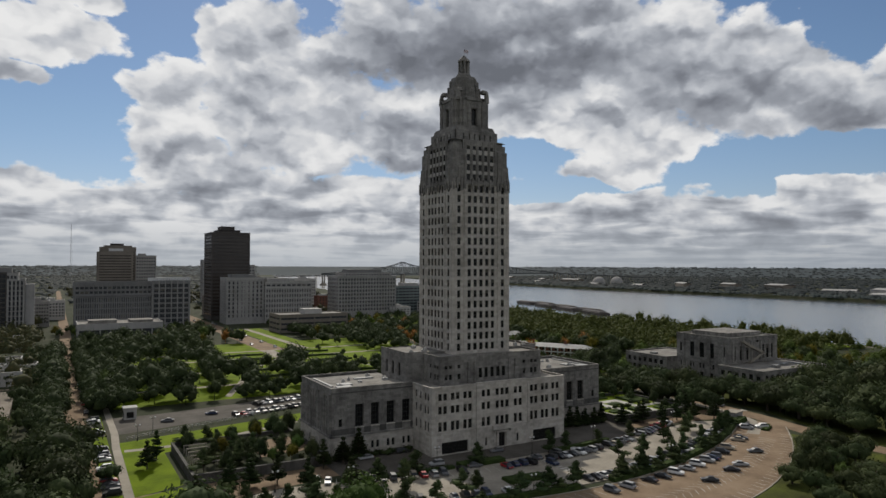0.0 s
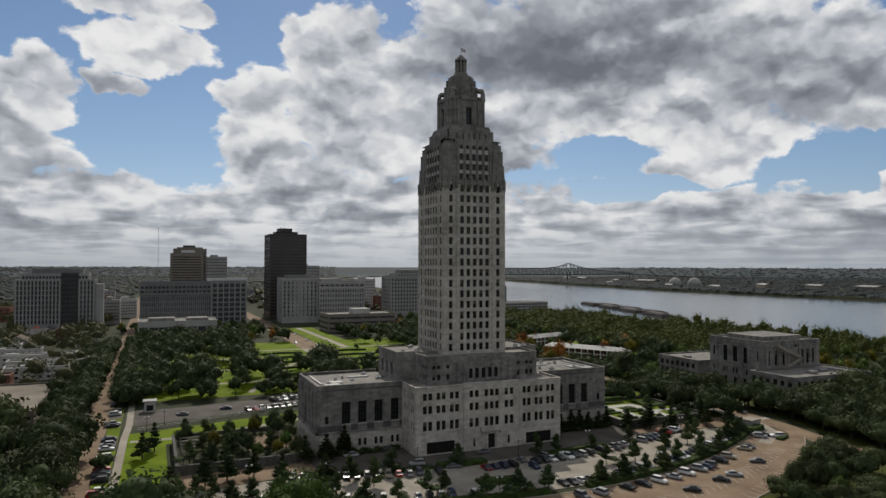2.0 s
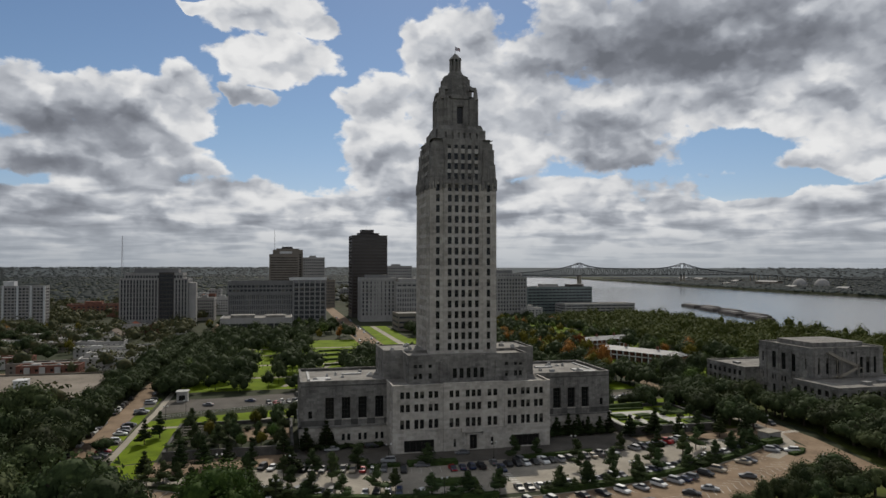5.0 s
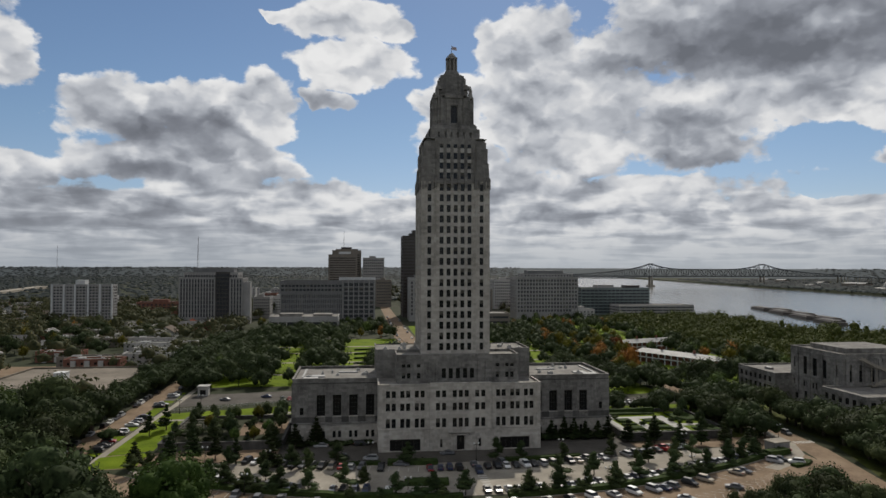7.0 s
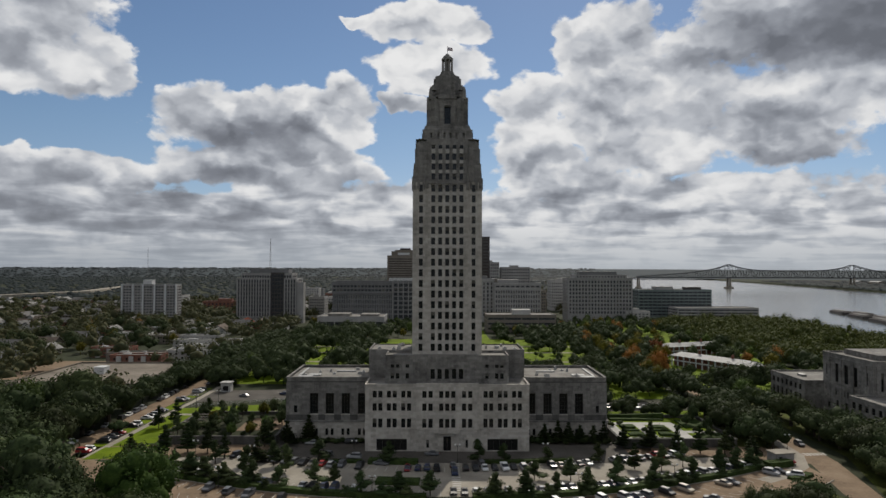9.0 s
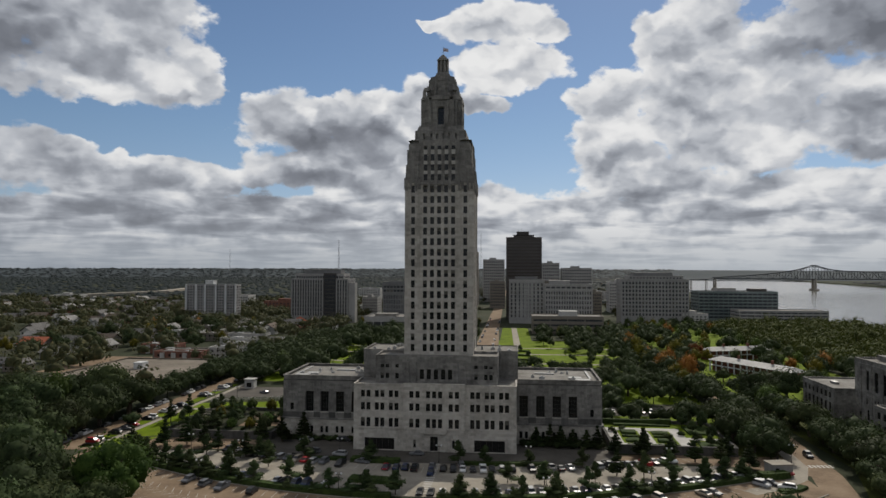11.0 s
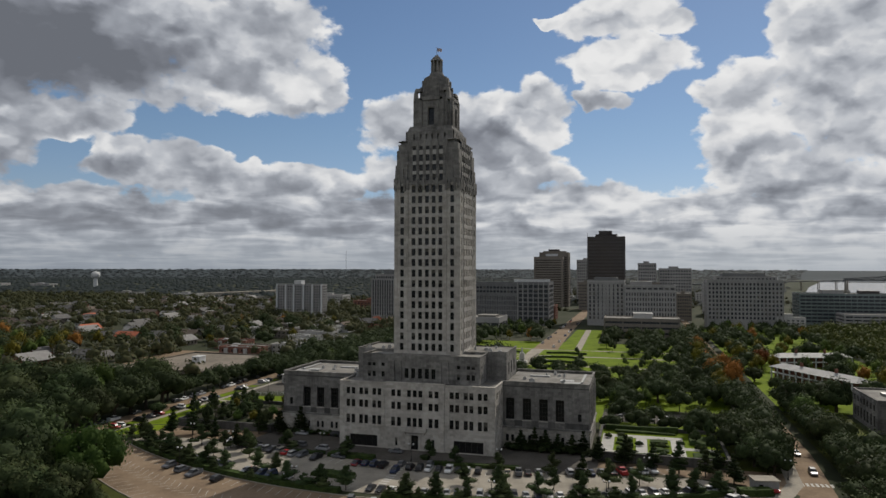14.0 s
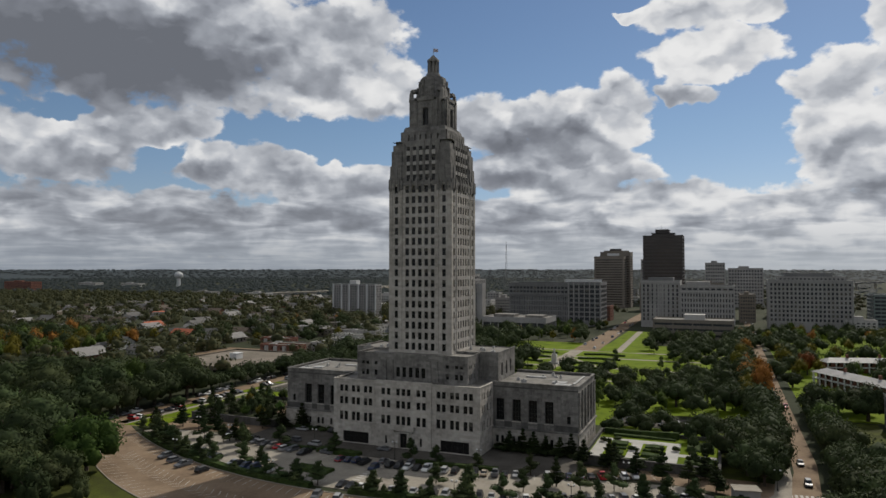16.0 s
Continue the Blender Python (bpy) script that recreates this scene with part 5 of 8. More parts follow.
def annex_block(x0, x1, y0, y1, h, nh, eh, name, base=0.0, wh=()):
    bm = bmesh.new()
    for side, o, w, hs in (("n", (x0, y0, base), x1 - x0, nh), ("e", (x0, y1, base), y1 - y0, eh), ("s", (x1, y1, base), x1 - x0, []), ("w", (x1, y0, base), y1 - y0, wh)):
        wall_with_holes(bm, o, side, w, h - base, hs, 0.5)
    edge = []
    for a, b_, c, d in ((x0, x1, y0, y0 + 0.5), (x0, x1, y1 - 0.5, y1), (x0, x0 + 0.5, y0 + 0.5, y1 - 0.5), (x1 - 0.5, x1, y0 + 0.5, y1 - 0.5)):
        edge.append((a - 0.15, b_ + 0.15, c - 0.15, d + 0.15, h, h + 0.45))
    ob = part(name, bm, WEATHERED, annex, weld=True)
    each_box("coping", edge, WEATHERED, ob)
    set_windows(ob, (x0, y0, base), "n", nh, 0.4, 2, 3)
    set_windows(ob, (x0, y1, base), "e", eh, 0.4, 2, 3)
    bm = bmesh.new()
    quad(bm, (x0, y0, h - 0.2), (x1, y0, h - 0.2), (x1, y1, h - 0.2), (x0, y1, h - 0.2))
    part("roof", bm, ROOFING, annex)


nh = [(c - 0.9, c + 0.9, 13, 20) for c in (3.2, 8.2, 13.2, 25.5, 29, 32.5)] + [(c - 0.9, c + 0.9, 21.2, 22.6) for c in (17, 21)]
eh = [(c - 1.4, c + 1.4, 13.0, 20.5) for c in (10, 16, 22)] + [(c - 0.9, c + 0.9, 15.0, 19.5) for c in (3, 29)] + [(c + d - 0.6, c + d + 0.6, 7.5, 10.0) for c in (4, 10, 16, 22, 28) for d in (-1, 1)] + [(c - 1.0, c + 1.0, 1.5, 5.5) for c in (4, 10, 16, 22, 28)]
annex_block(160, 197, 34, 67, 24, nh, eh, "main_block")
lo = [(c - 1.1, c + 1.1, z0, z1) for c in (2.6, 6.4, 10.2, 14.0, 17.8, 21.6, 25.4) for z0, z1 in ((1.5, 5.8), (7.4, 9.8))]
annex_block(152, 186, 67, 96, 11.5, [], [(a, b_, c, d) for a, b_, c, d in lo], "south_wing")
lon = [(c - 1.1, c + 1.1, z0, z1) for c in (3, 7, 11, 15, 19, 23, 27, 31, 35, 39, 43, 47) for z0, z1 in ((1.5, 5.8), (7.4, 9.8))]
annex_block(151, 200, 10, 34, 11.5, lon, [(a, b_, c, d) for a, b_, c, d in lo if b_ < 23], "north_wing")
# set-back attic, cornice bands and roof plant
plant_box(annex, 166, 192, 40, 62, 24, 25.6, WEATHERED, "attic")
for x0, x1, y0, y1, z in ((160, 197, 34, 67, 22.3), (160, 197, 34, 67, 12.0), (152, 186, 67, 96, 10.4), (151, 200, 10, 34, 10.4)):
    each_box("string_course", [(x0 - 0.25, x1 + 0.25, y0 - 0.25, y0, z, z + 0.5), (x0 - 0.25, x0, y0, y1, z, z + 0.5)], WEATHERED, annex)
each_box("roof_hatch", [(170, 173, 16, 19, 11.3, 12.6), (181, 186, 20, 22, 11.3, 12.2), (158, 160, 80, 84, 11.3, 12.3), (192, 194, 15, 26, 11.3, 11.8)], STEEL, annex)
bm = bmesh.new()
# zigzag outside stair on the low roof
for k, (xa, xb, za, zb) in enumerate(((172, 182, 11.8, 15.8), (182, 172, 15.8, 19.6), (172, 166, 19.6, 22.4))):
    n = 10
    for i in range(n):
        x = xa + (xb - xa) * i / n
        x2 = xa + (xb - xa) * (i + 1) / n
        z = za + (zb - za) * i / n
        box(bm, min(x, x2), max(x, x2), 31.2, 32.6, z, z + 0.35)
        box(bm, min(x, x2), max(x, x2), 31.1, 31.2, z, z + 1.3)
for x, z in ((171.5, 19.6), (182.5, 15.8), (171.5, 12.0)):
    box(bm, x - 1.2, x + 1.2, 31.0, 33.9, z - 0.25, z)
    for dx_ in (-1.1, 1.1):
        box(bm, x + dx_ - 0.1, x + dx_ + 0.1, 31.0, 31.2, 11.3, z)
part("outside_stair", bm, CONCRETE, annex, "pale zigzag outside stair")
each_box("pilaster", [(159.6, 160.0, 38.5 + i * 8 - 0.9, 38.5 + i * 8 + 0.9, 4, 22.5) for i in range(4)] + [(162 + i * 7.2 - 0.8, 162 + i * 7.2 + 0.8, 33.6, 34.0, 11.6, 22.5) for i in range(5)], WEATHERED, annex)

# ---- colonnaded barracks ----
ROOF_W = material("pale_metal_roof", [(0.17, 0.168, 0.165), (0.24, 0.237, 0.23), (0.29, 0.286, 0.275)], 0.15, 0.6, 8, 0.05)


def barracks(at, L, label):
    b = thing("barracks", label, "building", at, "old barracks")
    W = 10.5
    bm = bmesh.new()
    holes = [(2 + 4.4 * i, 3.3 + 4.4 * i, z0, z1) for i in range(int((L - 3) / 4.4)) for z0, z1 in ((0.8, 2.8), (4.0, 5.6))]
    wall_with_holes(bm, (0, 2.6, 0), "n", L, 6.2, holes, 0.4)
    box(bm, 0, L, 3.2, W, 0, 6.2)
    w = part("wall", bm, BRICK, b, "brick wall behind the porch")
    set_windows(w, (0, 2.6, 0), "n", holes, 0.3, joined=True)
    bm = bmesh.new()
    box(bm, -0.3, L + 0.3, -0.2, 2.6, 3.1, 3.4)
    part("gallery", bm, WHITE, b, "white upper gallery floor")
    for i in range(int(L / 4.4) + 1):
        bm = bmesh.new()
        prism(bm, 8, 0.42, 0.36, 0, 6.0, 0.5 + 4.4 * i, 0.3)
        box(bm, 0.0 + 4.4 * i, 1.0 + 4.4 * i, -0.2, 0.8, 5.8, 6.2)
        part("column", bm, WHITE, b)
    bm = bmesh.new()
    v = [bm.verts.new(p) for p in ((-0.6, -0.6, 6.2), (L + 0.6, -0.6, 6.2), (L + 0.6, W + 0.6, 6.2), (-0.6, W + 0.6, 6.2), (3.5, W / 2, 8.4), (L - 3.5, W / 2, 8.4))]
    for q in ((0, 1, 5, 4), (1, 2, 5), (2, 3, 4, 5), (3, 0, 4), (3, 2, 1, 0)):
        bm.faces.new([v[i] for i in q])
    part("roof", bm, ROOF_W, b, "pale hipped metal roof")
    for x in (L * 0.3, L * 0.7):
        bm = bmesh.new()
        box(bm, x - 0.6, x + 0.6, W / 2 - 0.5, W / 2 + 0.5, 7.6, 10.2)
        part("chimney", bm, BRICK, b, "red brick chimney")
    return b


ang = math.degrees(math.atan2(144.5 - 192.5, 166 - 138.5))
barracks(pose(138.5, 192.5, 0, 0, 0, ang), 56, "long colonnaded barracks with a pale roof")
barracks(pose(150, 232, 0, 0, 0, 18), 44, "colonnaded barracks end with a pale hipped roof")

# ---- parking deck and low flats to the east ----
b = thing("parking_deck", "low parking deck with a worn pale top", "parking garage")
office(b, -204, -143, 96, 166, 4.6, DECK, 12, 1, 0.85, 0.5, 0.8, 0.9, 12, blinds=0, roof=DECK)
plant_box(b, -178, -173, 128, 134, 4.3, 7.4, WHITE, "stair_head")


def flats(x, y, L, D, h, mat, turn):
    b = thing("low_flats", "two-storey flat-roofed apartment row", "apartment house", pose(x, y, 0, 0, 0, turn), "low flats")
    office(b, 0, L, 0, D, h, mat, max(3, int(L / 3.5)), 2, 0.4, 0.5, 0.5, 0.6, 3, joined="new", blinds=0.3)
    if mat is BRICK:
        each_box("bay", [(4.0 + 7.2 * k, 6.6 + 7.2 * k, -0.9, 0.0, 0, h - 0.4) for k in range(int((L - 4) / 7.2))], PALE, b, "pale projecting bay")
    each_box("roof_kerb", [(L * 0.2, L * 0.34, D * 0.3, D * 0.6, h - 0.3, h + 0.9), (L * 0.6, L * 0.66, D * 0.4, D * 0.55, h - 0.3, h + 0.7)], UNIT, b)
    return b


for a in ((-194, 178, 30, 10, 7, BRICK, 0), (-215, 318, 34, 12, 7, PALE, 3), (-255, 304, 30, 12, 7, PALE, 0), (-250, 350, 36, 12, 7, TAN, 0), (-214, 345, 26, 14, 7, PALE, -3), (-196, 290, 30, 12, 7, CAST, 0), (-205, 196, 34, 11, 6, TAN, 0), (-172, 205, 30, 12, 6.5, PALE, 4), (-228, 222, 26, 12, 6, BRICK, 0), (-176, 236, 40, 12, 6, PALE, 0), (-190, 262, 46, 12, 6.5, PALE, 0), (-240, 300, 38, 14, 6, TAN, 0)):
    flats(*a)

# ---- houses ----
SHINGLE = [material("grey_shingles", [(0.07, 0.068, 0.066), (0.14, 0.135, 0.13)], 0.4, 0.9, 8, 0.2), material("pale_shingles", [(0.15, 0.145, 0.14), (0.22, 0.215, 0.205)], 0.4, 0.9, 8, 0.2), material("brown_shingles", [(0.075, 0.06, 0.05), (0.12, 0.098, 0.08)], 0.4, 0.9, 8, 0.2), material("rust_roof", [(0.25, 0.075, 0.045), (0.34, 0.12, 0.07)], 0.4, 0.8, 8, 0.1)]
SIDING = [material("white_siding", [(0.28, 0.28, 0.27), (0.42, 0.42, 0.40)], 0.4, 0.8, 8, 0.1), TAN, BRICK]
ROOF_WORD = ("grey shingle", "pale shingle", "brown shingle", "rust-red")
HOUSES = {}


def house_meshes(ri, si):
    if (ri, si) not in HOUSES:
        L, W, H, R = 13.0, 9.0, 3.6, 3.0
        bm = bmesh.new()
        hs = [(1.5 + 3.2 * i, 2.7 + 3.2 * i, 0.9, 2.4) for i in range(4)]
        for side, o, w, hh in (("n", (-L / 2, -W / 2, 0), L, hs), ("s", (L / 2, W / 2, 0), L, hs), ("e", (-L / 2, W / 2, 0), W, hs[:2]), ("w", (L / 2, -W / 2, 0), W, hs[:2])):
            wall_with_holes(bm, o, side, w, H, hh, 0.2)
        for s in (-1, 1):
            bm.faces.new([bm.verts.new(p) for p in ((s * L / 2, -W / 2, H), (s * L / 2, W / 2, H), (s * L / 2, 0, H + R))])
        wall = mesh_of("wall", bm, SIDING[si])
        bm = bmesh.new()
        e = 0.7
        for s in (-1, 1):
            a = [(-L / 2 - e, s * (W / 2 + e), H - 0.3), (L / 2 + e, s * (W / 2 + e), H - 0.3), (L / 2 + e, 0, H + R), (-L / 2 - e, 0, H + R)]
            quad(bm, *a)
            quad(bm, *[(x, y, z - 0.2) for x, y, z in a])
        rf = mesh_of("roof", bm, SHINGLE[ri])
        bm = bmesh.new()
        for i in range(4):
            for s in (-1, 1):
                box(bm, -L / 2 + 1.5 + 3.2 * i, -L / 2 + 2.7 + 3.2 * i, s * (W / 2 - 0.2) - 0.03, s * (W / 2 - 0.2) + 0.03, 0.9, 2.4)
        wn_ = mesh_of("window_row", bm, GLASS)
        HOUSES[ri, si] = wall, rf, wn_
    return HOUSES[ri, si]


rng = random.Random(11)
spots = []
tries = 0
while len(spots) < 210 and tries < 6000:
    tries += 1
    x, y = rng.uniform(-760, -136), rng.uniform(90, 900)
    if x < 110 - (y + 215) * 1.5 or x > -142 - (y - 100) * 0.02 or (x > -240 and y < 320) or (-345 < x < -110 and 470 < y < 600):
        continue
    if any((x - a) ** 2 + (y - c) ** 2 < 20 ** 2 for a, c in spots):
        continue
    spots.append((x, y))
spots.append((-401, 286))
for x, y in spots:
    ri, si = rng.choices((0, 1, 2, 3), (5, 3, 3, 0.1))[0], rng.choices((0, 1, 2), (5, 3, 2))[0]
    ri = 3 if x == -401 else ri
    wall, rf, wn_ = house_meshes(ri, si)
    k = rng.uniform(0.9, 1.5)
    h = thing("house", "single-storey house with a %s gable roof" % ROOF_WORD[ri], "house", pose(x, y, 0, 0, 0, rng.choice((0, 90)) + rng.uniform(-6, 6)) @ Matrix.Diagonal((k, k, k * 0.95, 1)), "suburban houses")
    for nm, me in (("wall", wall), ("roof", rf), ("window_row", wn_)):
        piece(nm, me, h, Matrix())

# ---- far landmarks ----
BRIDGE_STEEL = material("grey_bridge_steel", [(0.045, 0.05, 0.053), (0.075, 0.08, 0.083)], 0.05, 0.7, 8, 0.0)
bridge = thing("bridge", "grey steel cantilever truss bridge over the river", "bridge")
PA, PB = Vector((905, 1895, 0)), Vector((1298, 1904, 0))
AX = (PB - PA).normalized()
SP = (PB - PA).length
SIDE = Vector((-AX.y, AX.x, 0))


def beam(bm, a, b_, r):
    d = (b_ - a).normalized()
    s = d.cross(Vector((0, 0, 1)))
    s = s.normalized() if s.length > 0.01 else Vector((1, 0, 0))
    u_ = s.cross(d)
    va = [bm.verts.new(a + s * i * r + u_ * j * r) for i, j in ((-1, -1), (1, -1), (1, 1), (-1, 1))]
    vb = [bm.verts.new(b_ + s * i * r + u_ * j * r) for i, j in ((-1, -1), (1, -1), (1, 1), (-1, 1))]
    for i in range(4):
        bm.faces.new((va[i], va[(i + 1) % 4], vb[(i + 1) % 4], vb[i]))


DECK_Z = 27.0


def chord(s):
    """Height of the upper chord at a distance s from the first tower."""
    d = min(abs(s), abs(s - SP))
    inside = 0 <= s <= SP
    return 47 + 21 * math.exp(-d / (48.0 if inside else 60.0)) - (0 if inside else 0.060 * d)


for side in (-1, 1):
    bm = bmesh.new()
    off = SIDE * (9 * side)
    step = 17.0
    pts = [PA + AX * (i * step) for i in range(-17, int(SP / step) + 18)]
    last = None
    for i, p in enumerate(pts):
        s = (p - PA).dot(AX)
        top_z = max(DECK_Z + 3, chord(s))
        lo_p, hi_p = p + off + Vector((0, 0, DECK_Z)), p + off + Vector((0, 0, top_z))
        beam(bm, lo_p, hi_p, 0.5)
        if last:
            beam(bm, last[1], hi_p, 0.9)
            beam(bm, last[0], lo_p, 0.9)
            beam(bm, last[0] if i % 2 else last[1], hi_p if i % 2 else lo_p, 0.5)
        last = lo_p, hi_p
    part("truss", bm, BRIDGE_STEEL, bridge)
bm = bmesh.new()
ends = [PA - AX * 900, PA - AX * 290, PB + AX * 290, PB + AX * 900]
for a, b_, za, zb in ((ends[0], ends[1], 4, DECK_Z), (ends[1], ends[2], DECK_Z, DECK_Z), (ends[2], ends[3], DECK_Z, 3)):
    for o1, o2 in ((-10, 10),):
        va = [a + SIDE * o1 + Vector((0, 0, za)), a + SIDE * o2 + Vector((0, 0, za)), b_ + SIDE * o2 + Vector((0, 0, zb)), b_ + SIDE * o1 + Vector((0, 0, zb))]
        quad(bm, *va)
        for k in range(4):
            p, q = va[k], va[(k + 1) % 4]
            quad(bm, p, q, q - Vector((0, 0, 2.2)), p - Vector((0, 0, 2.2)))
part("deck", bm, BRIDGE_STEEL, bridge)
for s, w in ((0, 6), (SP, 6), (-285, 4), (SP + 285, 4)):
    bm = bmesh.new()
    p = PA + AX * s
    for d in (-9, 9):
        q = p + SIDE * d
        prism(bm, 8, w * 0.75, w * 0.5, -9, DECK_Z - 1, q.x, q.y)
    box(bm, p.x - w * 1.6, p.x + w * 1.6, p.y - 15, p.y + 15, -9, -2, taper=0.8)
    part("pier", bm, CONCRETE, bridge)
for i in range(14):
    for a, d, z0, z1 in ((ends[1], -AX, DECK_Z, 4), (ends[2], AX, DECK_Z, 3)):
        p = a + d * (i * 44.0 + 20)
        z = z0 + (z1 - z0) * (i * 44 + 20) / 610
        bm = bmesh.new()
        for o_ in (-7, 7):
            q = p + SIDE * o_
            prism(bm, 6, 1.2, 1.0, -9, z - 1.5, q.x, q.y)
        part("viaduct_pier", bm, CONCRETE, bridge)

for x, y in ((1396, 1464), (1450, 1440)):
    d = thing("storage_dome", "pale grey storage dome on the far bank", "storage dome", pose(x, y, -2) @ Matrix.Diagonal((0.78, 0.78, 0.78, 1)), "storage domes")
    bm = bmesh.new()
    n = 8
    prism(bm, 20, 26, 26, 0, 4, caps=False)
    for i in range(n):
        a0, a1 = math.pi / 2 * i / n, math.pi / 2 * (i + 1) / n
        prism(bm, 20, 26 * math.cos(a0), max(0.3, 26 * math.cos(a1)), 4 + 27 * math.sin(a0), 4 + 27 * math.sin(a1), caps=False)
    prism(bm, 20, 0.3, 0.2, 31, 33, caps=False)
    part("shell", bm, CAST, d, weld=True)
wt = thing("water_tower", "white bulb-topped water tower", "water tower", pose(-1387, 1349, 0))
bm = bmesh.new()
prism(bm, 12, 6.5, 5.0, 0, 27)
part("stem", bm, WHITE, wt)
bm = bmesh.new()
prof = [(5, 27), (10.5, 31), (12, 36), (11, 41), (7, 45), (1, 47)]
for (r0, z0), (r1, z1) in zip(prof, prof[1:]):
    prism(bm, 16, r0, r1, z0, z1, caps=False)
part("bulb", bm, WHITE, wt)
for x, y, h in ((-86, 2033, 172), (-415, 1454, 126), (-1500, 3300, 150)):
    mast = thing("radio_mast", "thin lattice radio mast", "radio mast", pose(x, y, 0), "radio masts")
    bm = bmesh.new()
    n = 24
    for i in range(3):
        a = 2 * math.pi * i / 3
        c = Vector((math.cos(a), math.sin(a), 0))
        c2 = Vector((math.cos(a + 2.094), math.sin(a + 2.094), 0))
        for j in range(n):
            r0, r1 = 4.0 * (1 - j / n) + 0.4, 4.0 * (1 - (j + 1) / n) + 0.4
            p, q = c * r0 + Vector((0, 0, h * j / n)), c * r1 + Vector((0, 0, h * (j + 1) / n))
            beam(bm, p, q, 0.15)
            beam(bm, p, c2 * r1 + Vector((0, 0, h * (j + 1) / n)), 0.08)
    part("lattice", bm, STEEL, mast)
for k in range(7):
    bg = thing("barge", "dark flat river barge moored in a row", "barge", pose(515 + k * 11 + (k % 2) * 17, 520 + k * 40, -7, 0, 0, -14), "moored barges")
    bm = bmesh.new()
    box(bm, -8, 8, -29, 29, -0.5, 3.2, taper=0.6)
    box(bm, -6, 6, -24, 24, 3.2, 4.6, taper=0.9)
    part("hull", bm, DARK, bg)


# ---- trees ----
def card_arrays(centres, normals, sizes, seed):
    """Small leaf sprays: four corners for each."""
    r = np.random.RandomState(seed)
    n = len(centres)
    nrm = normals + r.normal(0, 0.45, (n, 3))
    nrm /= np.linalg.norm(nrm, axis=1)[:, None] + 1e-9
    t = np.cross(nrm, r.normal(0, 1, (n, 3)))
    t /= np.linalg.norm(t, axis=1)[:, None] + 1e-9
    b = np.cross(nrm, t)
    s = sizes[:, None]
    v = np.empty((n, 4, 3))
    v[:, 0] = centres - t * s * 0.5
    v[:, 3] = centres + b * s * 0.42 * r.uniform(0.6, 1.2, (n, 1)) + nrm * s * 0.18
    v[:, 2] = centres + t * s * 0.5
    v[:, 1] = centres - b * s * 0.42 * r.uniform(0.6, 1.2, (n, 1)) + nrm * s * 0.12
    # sprays take most of their shading from the clump that they clothe
    soft_n = normals * 0.9 + nrm * 0.45
    soft_n /= np.linalg.norm(soft_n, axis=1)[:, None] + 1e-9
    return np.hstack([v.reshape(-1, 3), np.repeat(soft_n, 4, axis=0)])


def foliage_mesh(name, cards, solid, tris, mats):
    """cards: corners of quads; solid and tris: the dark mass inside."""
    k = len(cards)
    me = bpy.data.meshes.new(name)
    faces = np.arange(k).reshape(-1, 4).tolist()
    verts, normals = cards[:, :3], cards[:, 3:]
    if solid is not None:
        verts = np.vstack([verts, solid])
        faces += (np.asarray(tris) + k).tolist()
        normals = np.vstack([normals, np.zeros((3 * len(tris), 3))])
    me.from_pydata(verts.tolist(), [], faces, shade_flat=False)
    me.normals_split_custom_set(normals.tolist())
    for m in mats:
        me.materials.append(m)
    return me


def card_mesh(name, centres, normals, sizes, seed, mats, extra=None):
    return foliage_mesh(name, card_arrays(centres, normals, sizes, seed), None if extra is None else extra[0], None if extra is None else extra[1], mats)


def ball(sub):
    bm = bmesh.new()
    bmesh.ops.create_icosphere(bm, subdivisions=sub, radius=1.0)
    v = np.array([x.co[:] for x in bm.verts])
    f = [[y.index for y in x.verts] for x in bm.faces]
    bm.free()
    return v, f


BALL1, BALL2 = ball(1), ball(2)


def crown_arrays(seed, lobes, cards, size, fill=0.7, core=None):
    r = np.random.RandomState(seed)
    bv, bf = core or BALL2
    cs, ns, ev, ef = [], [], [], []
    area = np.array([a[3] * a[4] for a in lobes])
    share = np.maximum(8, (cards * area / area.sum()).astype(int))
    k = 0
    for (x, y, z, rad, rz), m in zip(lobes, share):
        d = r.normal(0, 1, (m, 3))
        d[:, 2] = np.where(d[:, 2] < -0.35, -d[:, 2] * 0.6, d[:, 2])
        d /= np.linalg.norm(d, axis=1)[:, None]
        rr = r.uniform(0.7, 1.16, (m, 1))
        cs.append(np.array([x, y, z]) + d * rr * np.array([rad, rad, rz]))
        ns.append(d)
        jig = 1 + 0.12 * r.normal(0, 1, (len(bv), 1))
        ev.append(np.array([x, y, z]) + bv * jig * np.array([rad, rad, rz]) * fill)
        ef += [[i + k for i in f] for f in bf]
        k += len(bv)
    cs, ns = np.vstack(cs), np.vstack(ns)
    return card_arrays(cs, ns, size * r.uniform(0.6, 1.3, len(cs)), seed), np.vstack(ev), np.array(ef)


def crown_mesh(seed, lobes, cards, size, mat, fill=0.7):
    c, v, f = crown_arrays(seed, lobes, cards, size, fill)
    return foliage_mesh("crown", c, v, f, [mat])


